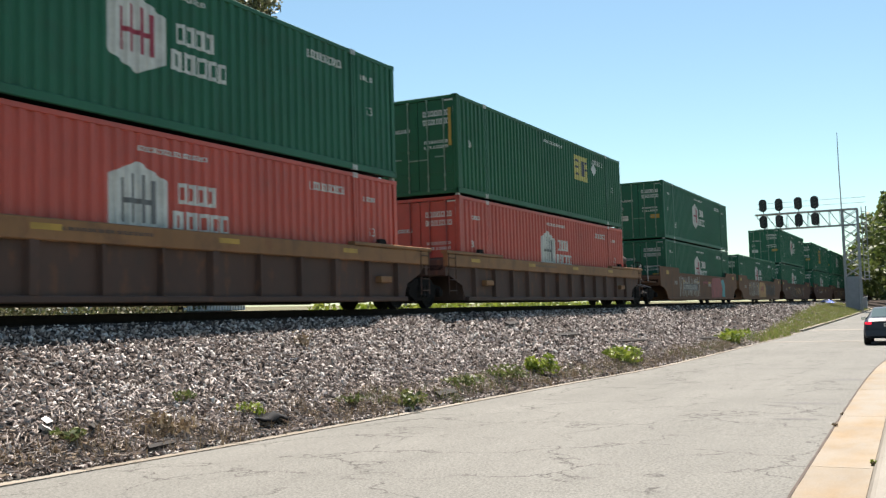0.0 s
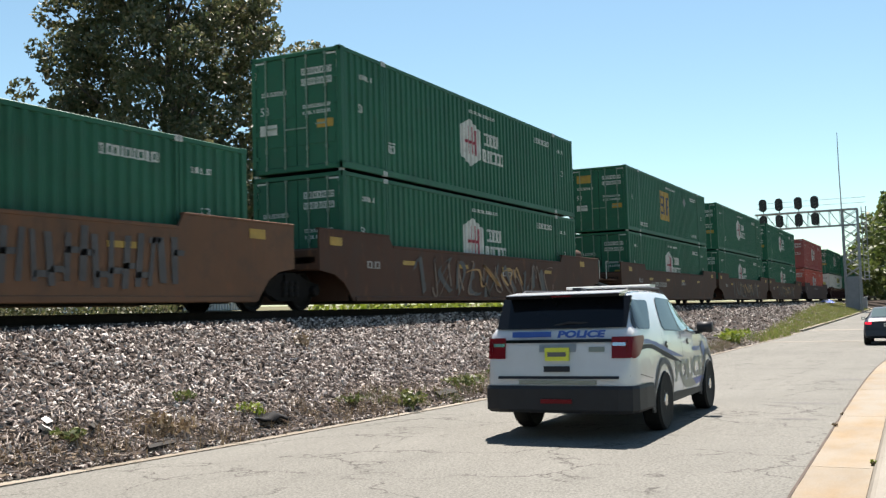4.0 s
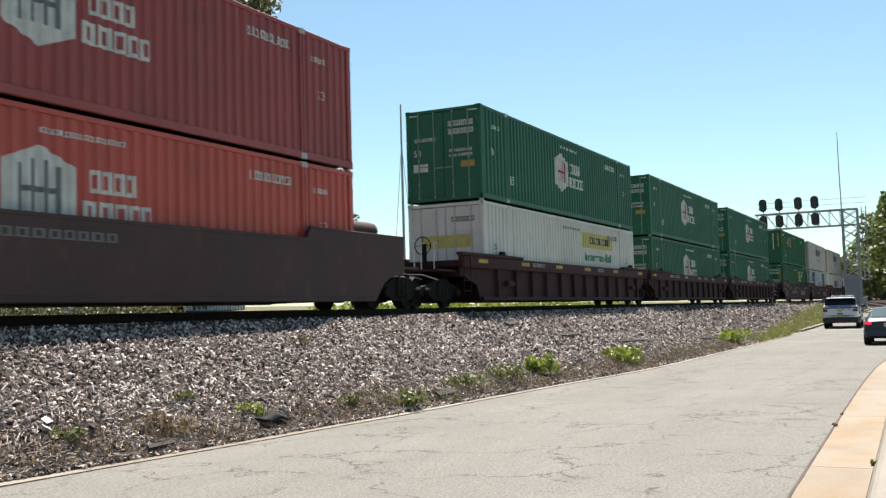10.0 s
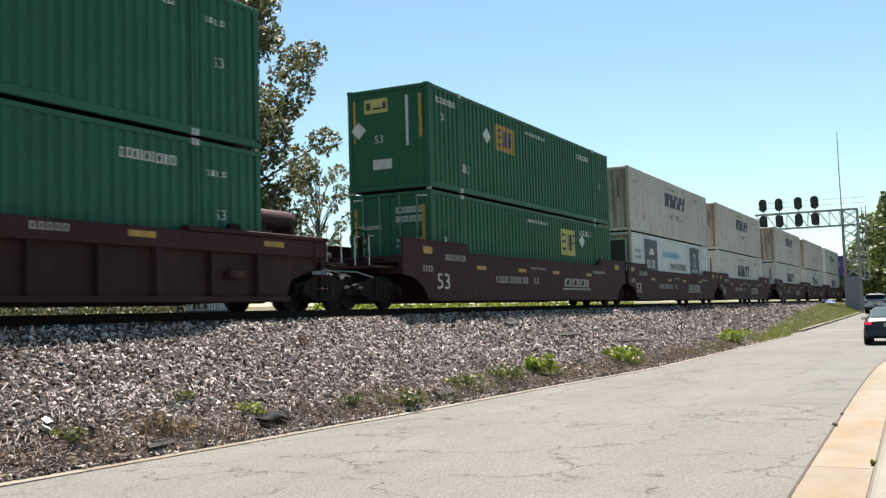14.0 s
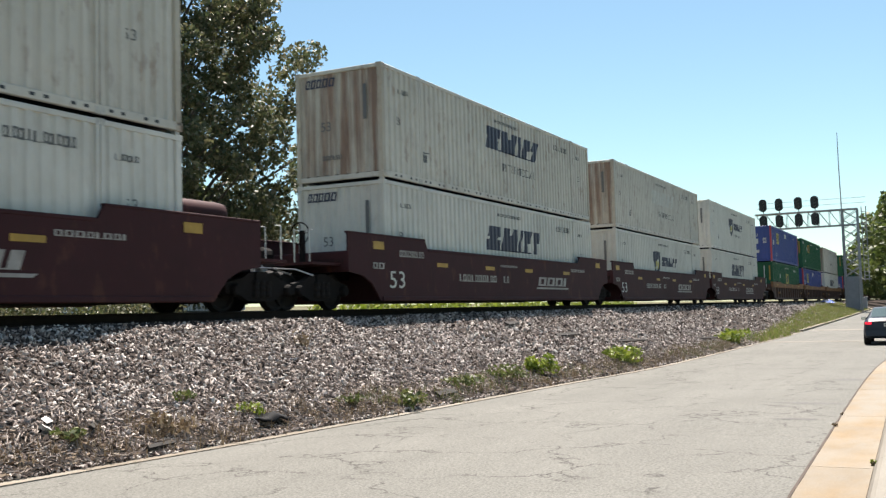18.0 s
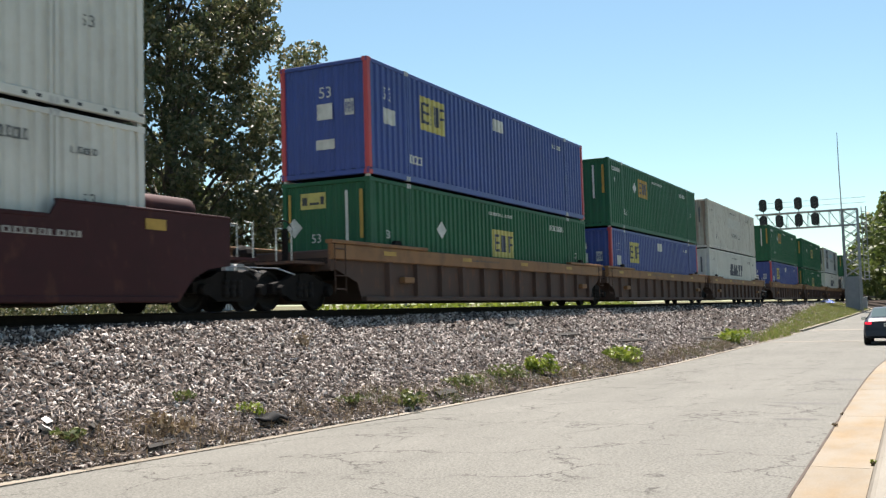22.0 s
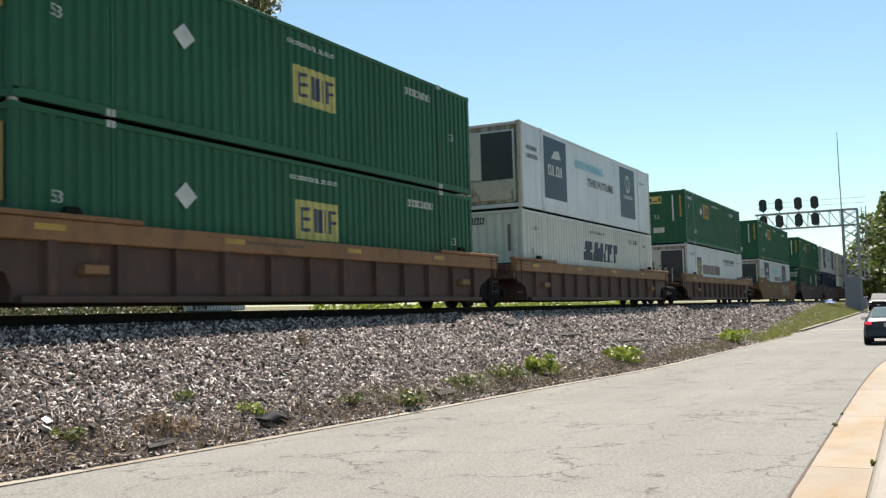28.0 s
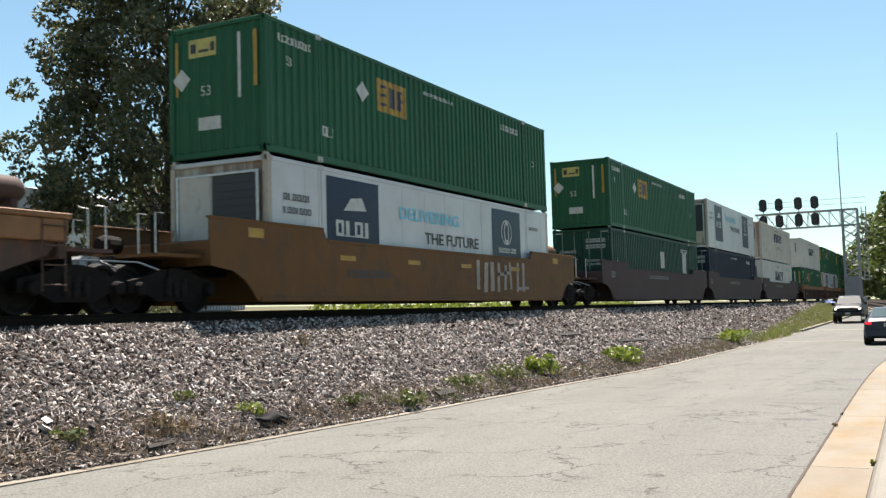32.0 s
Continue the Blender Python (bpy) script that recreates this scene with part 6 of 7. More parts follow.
def build_debris():
    wood = plain("weathered_grey_wood", (0.018, 0.0145, 0.012), 0.95, 0, 0.35, 6, 0.6, 25)
    for i, (x, y, l, w, a) in enumerate(((25.6, 10.8, 1.5, 0.14, 12), (27.1, 9.7, 1.2, 0.13, -14), (29.45, 8.82, 1.9, 0.09, -34), (9.23, 8.5, 0.6, 0.06, 8), (16.1, 8.11, 0.85, 0.12, 4), (8.76, 9.13, 0.45, 0.06, 40), (38.0, 8.3, 1.9, 0.09, -30))):
        z, w = bank_z(x, y) + 0.07, w * 1.1
        m = pose(x, y, z, 27 if abs(a) < 45 else 0, 0, a)
        s = thing("wood_scrap", "broken weathered piece of timber lying on the ballast", "wood", "timber scraps", m)
        part("board", Mesh().prism([(-l / 2, -w / 2), (l / 2 - 0.06, -w / 2), (l / 2, 0.0), (l / 2 - 0.02, w / 2), (-l / 2 + 0.05, w / 2)], "z", -0.018, 0.018), wood, s)
    rub = plain("black_rubber_scrap", (0.012, 0.012, 0.013), 0.75, 0, 0.2, 6)
    rub.node_tree.nodes["Principled BSDF"].inputs["Specular IOR Level"].default_value = 0.1
    s = thing("rubber_scrap", "torn black strip of tyre rubber beside the street", "debris", "", pose(11.35, 8.45, bank_z(11.35, 8.45) + 0.05, 8, 0, -12))
    v, f = [], []
    for i in range(13):
        a = -0.5 + i / 12
        for k, w in enumerate((-0.13, 0.0, 0.13)):
            v.append((a * 0.5, w + 0.03 * math.sin(5 * a), 0.05 + 0.07 * math.cos(3.0 * a) * (1 if k == 1 else 0.3) + 0.02 * math.sin(11 * a + k)))
    f = [(3 * i + k, 3 * i + 3 + k, 3 * i + 4 + k, 3 * i + 1 + k) for i in range(12) for k in (0, 1)]
    ob = part("tread_strip", Mesh().add(v, f), rub, s, smooth=True)
    so = ob.modifiers.new("thick", "SOLIDIFY")
    so.thickness = 0.03
    lit = plain("white_litter", (0.42, 0.42, 0.41), 0.5, 0, 0.1, 8)
    for i, (x, y, a) in enumerate(((8.31, 9.38, 20), (8.15, 9.25, 70))):
        s = thing("paper_litter", "crumpled piece of white paper on the stones", "litter", "litter", pose(x, y, bank_z(x, y) + 0.07, 20, 5, a))
        part("sheet", Mesh().add([(-0.1, -0.05, 0), (0.0, -0.06, 0.03), (0.1, -0.04, 0.0), (-0.09, 0.05, 0.02), (0.01, 0.05, 0.05), (0.11, 0.06, 0.01), (0, 0, -0.015)], [(0, 1, 4, 3), (1, 2, 5, 4), (0, 6, 1), (1, 6, 2), (0, 3, 6), (3, 4, 6), (4, 5, 6), (5, 2, 6)]), lit, s)
    tarp = plain("blue_tarpaulin", (0.04, 0.11, 0.42), 0.45, 0, 0.2, 4)
    s = thing("tarpaulin", "crumpled blue and white tarpaulin on the embankment", "tarpaulin", "", pose(113, 11.2, 1.5) @ Matrix.Diagonal((1, 1, 0.5, 1)))
    rnd = random.Random(4)
    n = 9
    v = [((i - 4) * 0.16, (j - 4) * 0.24, 0.15 + max(0, 0.75 - 0.07 * ((i - 4) ** 2 + (j - 4) ** 2) ** 1.0) * rnd.uniform(0.6, 1.1)) for i in range(n) for j in range(n)]
    part("cover", Mesh().add(v, [(i * n + j, (i + 1) * n + j, (i + 1) * n + j + 1, i * n + j + 1) for i in range(n - 1) for j in range(n - 1)]).box(-0.5, 0.5, -0.7, 0.7, 0.0, 0.16), tarp, s)
    part("fold", Mesh().prism([(-0.35, 0.55), (0.2, 0.6), (0.3, 0.85), (-0.2, 0.88)], "x", -0.72, -0.66), lit, s)


build_plants()
build_debris()


# ---- signals and poles ----
STEEL_GREY = plain("galvanised_structural_steel", (0.25, 0.26, 0.275), 0.55, 0.15, 0.15, 3)
SIGNAL_BLACK = plain("black_signal_paint", (0.012, 0.012, 0.013), 0.45, 0, 0.15, 5)
CABINET = plain("silver_cabinet_paint", (0.23, 0.24, 0.26), 0.5, 0.0, 0.12, 2)


def build_signals():
    g = thing("signal_bridge", "grey steel lattice cantilever signal bridge over the tracks", "signal bridge", "", pose(113, 0, 0))
    zb = ground_z(113, 8.5)
    legs = ((-0.7, 7.72), (0.7, 7.72), (-0.7, 9.2), (0.7, 9.2))
    for x, y in legs:
        part("leg", Mesh().box(x - 0.08, x + 0.08, y - 0.08, y + 0.08, zb - 0.3, 11.4), STEEL_GREY, g)
    z, k = 4.3, 0
    while z < 11.2:
        for x in (-0.7, 0.7):
            a, b = (7.72, 9.2) if k % 2 else (9.2, 7.72)
            part("brace", Mesh().tube([(x, a, z), (x, b, min(z + 1.0, 11.3))], 0.055, 4), STEEL_GREY, g)
            part("brace", Mesh().tube([(x, b, z), (x, a, min(z + 1.0, 11.3))], 0.055, 4), STEEL_GREY, g)
        z += 1.0
        k += 1
    for x in (-0.55, 0.55):
        for z in (9.72, 11.38):
            part("chord", Mesh().tube([(x, 7.7, z), (x, 18.1, z)], 0.07, 5), STEEL_GREY, g)
        for i in range(8):
            y = 9.4 + i * 1.08
            part("web_bar", Mesh().tube([(x, y, 9.75), (x, y + 1.08, 11.35)], 0.035, 4), STEEL_GREY, g)
            part("web_bar", Mesh().tube([(x, y, 9.75), (x, y, 11.35)], 0.035, 4), STEEL_GREY, g)
    for z in (12.1, 12.65):
        part("hand_rail", Mesh().tube([(0.55, 6.9, z), (0.55, 18.0, z)], 0.025, 4), STEEL_GREY, g)
    part("walkway", Mesh().box(-0.5, 0.5, 7.7, 18.0, 11.42, 11.46), STEEL_GREY, g)
    part("base_panel", Mesh().box(-0.66, 0.66, 7.85, 9.1, zb - 0.1, 4.25, 0.03), CABINET, g)
    lad = part("ladder", Mesh().box(-0.05, 0.05, 7.28, 7.36, 3.7, 11.6), STEEL_GREY, g)
    part("ladder_rail", Mesh().box(-0.05, 0.05, 6.84, 6.92, 3.7, 11.6), STEEL_GREY, lad)
    for i in range(18):
        part("rung", Mesh().tube([(0, 6.86, 3.9 + 0.42 * i), (0, 7.34, 3.9 + 0.42 * i)], 0.035, 5), STEEL_GREY, lad)
    part("landing", Mesh().box(-0.5, 0.5, 6.7, 7.7, 3.9, 4.0), STEEL_GREY, lad)
    part("antenna", Mesh().tube([(0, 9.25, 11.3), (0, 9.3, 16.5), (0, 9.3, 19.7)], [0.06, 0.05, 0.03], 6), STEEL_GREY, g)
    for zc in (12.32, 10.52):
        for y in (17.15, 15.48, 13.5, 11.83):
            poly = [(y + 0.42 * math.sin(a), zc + (0.33 if math.cos(a) > 0 else -0.33) + 0.36 * math.cos(a)) for a in [i * math.pi / 8 for i in range(16)]]
            h = part("signal_head", Mesh().prism(poly, "x", -0.85, -0.78), SIGNAL_BLACK, g, "black oval signal target with hooded lamps")
            for dz in (0.36, 0.0, -0.36):
                part("hood", Mesh().lathe([(0.13, -1.15), (0.14, -0.86)], "x", (0, y, zc + dz), 10), SIGNAL_BLACK, h)
            part("bracket", Mesh().tube([(-0.78, y, zc), (-0.5, y, zc), (-0.5, y, zc - 0.9)], 0.05, 5), STEEL_GREY, h)
    b = thing("equipment_cabinet", "grey railway equipment cabinet beside the signal bridge", "cabinet", "", pose(122, 8.3, ground_z(122, 8.3)))
    part("body", Mesh().box(-0.4, 0.4, -0.5, 0.5, 0, 1.3, 0.04), CABINET, b)
    part("roof", Mesh().box(-0.45, 0.45, -0.55, 0.55, 1.3, 1.38, 0.03), CABINET, b)
    m = thing("radio_mast", "slender guyed radio mast far behind the tracks", "mast", "", pose(90.5, 50, 2.5))
    part("pole", Mesh().tube([(0, 0, 0), (0, 0, 12), (0, 0, 21.2)], [0.16, 0.13, 0.08], 6), STEEL_GREY, m)
    for y in (2.2, -2.2):
        part("guy_wire", Mesh().tube([(0, 0, 17), (y * 0.5, y, 0)], 0.03, 4), STEEL_GREY, m)
    s = thing("street_lamp", "tall street lamp on a dark pole behind the tracks", "street lamp", "", pose(103.5, 33.5, 1.8))
    part("pole", Mesh().tube([(0, 0, 0), (0, 0, 6), (0, 0, 13.0)], [0.14, 0.12, 0.1], 8), SIGNAL_BLACK, s)
    part("arm", Mesh().tube([(0, 0, 12.8), (0.8, -0.5, 13.2), (2.0, -1.2, 13.3)], 0.05, 6), STEEL_GREY, s)
    part("lamp_head", Mesh().box(1.8, 2.7, -1.5, -1.0, 13.2, 13.36, 0.05), STEEL_GREY, s)
    wall = plain("white_metal_siding", (0.5, 0.51, 0.51), 0.5, 0, 0.08, 2)
    w = thing("warehouse", "white metal-sided warehouse behind the trees", "building", "", pose(50.5, 45, 2.3))
    mb = Mesh().box(-7, 7, 0, 14, 0, 6.6)
    part("wall", mb, wall, w)
    for i in range(47):
        part("siding_rib", Mesh().box(-6.95 + 0.3 * i, -6.83 + 0.3 * i, -0.07, 0.002, 0, 6.6), wall, w)
    part("roof", Mesh().prism([(-0.3, 6.6), (14.3, 6.6), (14.3, 6.8), (7, 8.2), (-0.3, 6.8)], "x", -7.3, 7.3), STEEL_GREY, w)
    lot = part("parking_lot", Mesh().box(14, 75, 21.0, 31.0, 1.3, 1.95), PALE_CONCRETE, None, "pale concrete yard beyond the tracks")
    tagged(lot, category="pavement", kind="structure")


build_signals()


# ---- road vehicles ----
def glossy(name, col, rough=0.25, coat=0.6, var=0.06):
    ma, nt, bs = shader(name, rough)
    n = tex(nt, "Noise", 1.5, "Object", 5)
    c = blend(nt, 1.0, col, ramp(nt, n.outputs[0], [(0.3, 1 - var), (0.7, 1 + var)]), "MULTIPLY")
    nt.links.new(c, bs.inputs["Base Color"])
    bs.inputs["Coat Weight"].default_value, bs.inputs["Coat Roughness"].default_value = coat, 0.06
    return ma


def glow(name, col, power):
    ma, nt, bs = shader(name, 0.3)
    bs.inputs["Base Color"].default_value = (*col, 1)
    bs.inputs["Emission Color"].default_value = (*col, 1)
    bs.inputs["Emission Strength"].default_value = power
    return ma


CAR_WHITE = glossy("white_car_enamel", (0.54, 0.55, 0.57))
CAR_NAVY = glossy("dark_blue_grey_car_enamel", (0.03, 0.036, 0.05), 0.35, 0.0)
CAR_BLACK = glossy("black_car_enamel", (0.005, 0.005, 0.006), 0.5, 0.0)
TINT = glossy("dark_tinted_glass", (0.006, 0.007, 0.009), 0.08, 0.0)
SCREEN = glossy("green_tinted_glass", (0.035, 0.06, 0.055), 0.05, 1.0)
LIP = plain("charcoal_arch_plastic", (0.07, 0.07, 0.072), 0.6, 0, 0.1, 6)
TRIM = plain("black_plastic_trim", (0.026, 0.026, 0.029), 0.55, 0, 0.1, 6)
TYRE = plain("tyre_rubber", (0.010, 0.010, 0.010), 0.8, 0, 0.2, 8)
RIM = plain("brushed_alloy_rim", (0.30, 0.30, 0.31), 0.35, 0.8, 0.1, 8)
RIM_BLACK = plain("dark_steel_rim", (0.2, 0.2, 0.21), 0.4, 0.6, 0.1, 8)
CHROME = plain("chrome_trim", (0.6, 0.6, 0.61), 0.15, 1.0, 0.05, 8)
RED_LAMP = glossy("red_tail_lamp_lens", (0.15, 0.004, 0.009), 0.3, 0.0)
GLOSS_TRIM = glossy("gloss_black_trim", (0.006, 0.006, 0.007), 0.15, 0.0)
LENS_WHITE = plain("clear_white_lens", (0.5, 0.51, 0.5), 0.3, 0, 0.1, 8)
RED_LIT = glow("lit_red_tail_lamp", (0.6, 0.01, 0.025), 1.0)
WHITE_LIT = glow("lit_headlamp", (1.0, 0.97, 0.9), 1.2)
BLUE_STRIPE = plain("royal_blue_stripe", (0.02, 0.07, 0.30), 0.35, 0, 0.1, 6)
POLICE_GREY = plain("grey_door_lettering", (0.20, 0.22, 0.19), 0.4, 0, 0.1, 6)
PLATE = plain("yellow_green_plate", (0.55, 0.58, 0.06), 0.45, 0, 0.08, 12)

for shy in (TYRE, TRIM, TINT, RED_LAMP, GLOSS_TRIM, CAR_BLACK, CAR_NAVY):
    shy.node_tree.nodes["Principled BSDF"].inputs["Specular IOR Level"].default_value = 0.22


class Shell:
    """A vehicle body lofted through cross-sections: rows of
    (x, underside z, half width, belt z, belt half width, roof edge z, roof half width, roof z)."""
    def __init__(self, rows, fine=1):
        if fine > 1:
            out, n = [], len(rows)
            for i in range(n - 1):
                p, q, r, t = rows[max(i - 1, 0)], rows[i], rows[i + 1], rows[min(i + 2, n - 1)]
                for k in range(fine):
                    u = k / fine
                    row = []
                    for j in range(8):
                        h = r[0] - q[0]
                        m0 = (r[j] - p[j]) / max(r[0] - p[0], 1e-6) * h
                        m1 = (t[j] - q[j]) / max(t[0] - q[0], 1e-6) * h
                        row.append(q[0] + u * h if j == 0 else (2 * u ** 3 - 3 * u * u + 1) * q[j] + (u ** 3 - 2 * u * u + u) * m0 + (3 * u * u - 2 * u ** 3) * r[j] + (u ** 3 - u * u) * m1)
                    out.append(tuple(row))
            rows = out + [rows[-1]]
        self.rows = rows

    def at(self, x):
        r = self.rows
        if x <= r[0][0]:
            return r[0]
        for a, b in zip(r, r[1:]):
            if x <= b[0]:
                k = (x - a[0]) / (b[0] - a[0])
                return tuple(u + (v - u) * k for u, v in zip(a, b))
        return r[-1]

    def section(self, row):
        x, zb, w, zl, wl, ze, we, zr = row
        zm = zb + (zl - zb) * 0.55
        half = [(0.0, zb), (w * 0.86, zb), (w * 0.965, zb + 0.08), (w, zb + (zl - zb) * 0.35), (w * 0.998, zm), (wl, zl), (we, ze), (we * 0.97, ze + (zr - ze) * 0.5), (we * 0.86, zr - 0.012), (we * 0.45, zr), (0.0, zr + 0.006)]
        return [(x, -y, z) for y, z in half] + [(x, y, z) for y, z in half[-2:0:-1]]

    def mesh(self, name):
        secs = [self.section(r) for r in self.rows]
        n = len(secs[0])
        v = [p for s in secs for p in s]
        f = [(i * n + j, i * n + (j + 1) % n, (i + 1) * n + (j + 1) % n, (i + 1) * n + j) for i in range(len(secs) - 1) for j in range(n)]
        f += [tuple(range(n - 1, -1, -1)), tuple(range(len(v) - n, len(v)))]
        me = Mesh().add(v, f).mesh(name, True)
        me.set_sharp_from_angle(angle=radians(32))
        return me

    def side(self, x, z, out, s):
        """The point on the flank at x and z, set out by a few millimetres."""
        _, zb, w, zl, wl, ze, we, zr = self.at(x)
        if z >= zl:
            k = (z - zl) / max(ze - zl, 1e-3)
            y = wl + (we - wl) * min(k, 1.0)
        else:
            zm = zb + (zl - zb) * 0.55
            if z > zm:
                y = w * 0.998 + (wl - w * 0.998) * (z - zm) / (zl - zm)
            else:
                y = w * (0.965 + 0.035 * min(1.0, max(0.0, (z - zb - 0.08) / ((zl - zb) * 0.35 - 0.08))))
        return (x, s * (y + out), z)

    def flank(self, pts, out, s, cols=10):
        """A patch on the flank between a lower and an upper line: pts are (x, z low, z high)."""
        mb, v, f = Mesh(), [], []
        rows = 4
        for x, a, b in pts:
            for r in range(rows + 1):
                v.append(self.side(x, a + (b - a) * r / rows, out, s))
        n = rows + 1
        f = [(i * n + j, (i + 1) * n + j, (i + 1) * n + j + 1, i * n + j + 1) for i in range(len(pts) - 1) for j in range(rows)]
        return mb.add(v, f)

    def shape(self, poly, out, s, cols=26):
        """A patch on the flank with the outline of a polygon of (x, z), its corners rounded."""
        for cut in (0.07, 0.03, 0.012):
            q = []
            for (a, b), (c, d) in zip(poly, poly[1:] + poly[:1]):
                k = min(0.3, cut / max(math.hypot(c - a, d - b), 1e-3))
                q += [(a + (c - a) * k, b + (d - b) * k), (c - (c - a) * k, d - (d - b) * k)]
            poly = q
        lo, hi = min(p[0] for p in poly), max(p[0] for p in poly)
        pts = []
        for i in range(cols + 1):
            x = lo + 1e-4 + (hi - lo - 2e-4) * i / cols
            zs = [b + (d - b) * (x - a) / (c - a) for (a, b), (c, d) in zip(poly, poly[1:] + poly[:1]) if min(a, c) <= x <= max(a, c) and a != c]
            pts.append((x, min(zs), max(zs)))
        return self.flank(pts, out, s)

    def flank_text(self, t, x0, z0, h, width, out, s):
        v, f = text_mesh(t, h, 0.0, 1.0, 0.01)
        k = width / max(p[0] for p in v)
        return Mesh().add([self.side(x0 + p[0] * k * (1 if s < 0 else -1), z0 + p[1], out, s) for p in v], f)


def road_wheel(parent, x, y, r, rim):
    """One wheel: tyre, rim with spokes and hub; it turns about its own middle."""
    s = 1 if y > 0 else -1
    w = new("wheel")
    w.parent = parent
    w.matrix_basis = pose(x, y, r)
    prof = [(r * 0.62, -0.11), (r * 0.93, -0.12), (r, -0.09), (r, 0.09), (r * 0.93, 0.12), (r * 0.62, 0.11), (r * 0.60, 0.0)]
    part("tyre", Mesh().lathe(prof, "y", (0, 0, 0), 28), TYRE, w, smooth=False)
    mb = Mesh().lathe([(r * 0.63, s * 0.02), (r * 0.63, s * 0.10), (r * 0.57, s * 0.105), (r * 0.54, s * 0.045), (r * 0.15, s * 0.06), (r * 0.13, s * 0.10), (0.01, s * 0.10)], "y", (0, 0, 0), 24)
    for k in range(5):
        a = k * 2 * math.pi / 5
        c, d = math.cos(a), math.sin(a)
        mb.tube([(c * r * 0.12, s * 0.085, d * r * 0.12), (c * r * 0.56, s * 0.08, d * r * 0.56)], 0.03, 5)
    part("rim", mb, rim, w)
    part("hub_cap", Mesh().lathe([(0.085, s * 0.10), (0.08, s * 0.118), (0.03, s * 0.125), (0.01, s * 0.126)], "y", (0, 0, 0), 12), CHROME, w)
    return w


def arch(parent, shell, x, r, s, lip=None, k=1.17):
    """The dark wheel opening and its lip."""
    y = shell.side(x, r, 0.004, s)[1]
    n = 28
    v = [(x + r * k * math.cos(a), y, r + r * k * math.sin(a)) for a in [i * 2 * math.pi / n for i in range(n)]]
    v = [(p[0], p[1], max(p[2], 0.27)) for p in v]
    part("wheel_opening", Mesh().add(v, [tuple(range(n))]), TRIM, parent)
    mb = Mesh().tube([(x + r * (k + 0.03) * math.cos(a), y - s * 0.004, r + r * (k + 0.03) * math.sin(a)) for a in [-0.25 + i * (math.pi + 0.5) / 22 for i in range(23)]], 0.024, 6)
    part("wheel_lip", mb, lip or TRIM, parent, smooth=True)
    if lip:
        a, v = [-0.2 + i * (math.pi + 0.4) / 24 for i in range(25)], []
        for q in a:
            for e in (k - 0.02, k + 0.2):
                z = max(r + r * e * math.sin(q), 0.3)
                v.append(shell.side(x + r * e * math.cos(q), z, 0.012, s))
        part("arch_band", Mesh().add(v, [(2 * i, 2 * i + 1, 2 * i + 3, 2 * i + 2) for i in range(24)]), lip, parent, "wide charcoal wheel-arch band")


def rear_patch(shell, x_at, y0, y1, z0, z1, out, n=8, round_=0.10):
    """A patch on a rear face whose x depends on the height."""
    v = []
    for i in range(n + 1):
        y = y0 + (y1 - y0) * i / n
        for z in (z0, (z0 + z1) / 2, z1):
            bow = round_ * (abs(y) / 0.9) ** 3
            v.append((x_at(z) - out + bow, y, z))
    return Mesh().add(v, [(3 * i + j, 3 * i + 3 + j, 3 * i + 4 + j, 3 * i + 1 + j) for i in range(n) for j in (0, 1)])


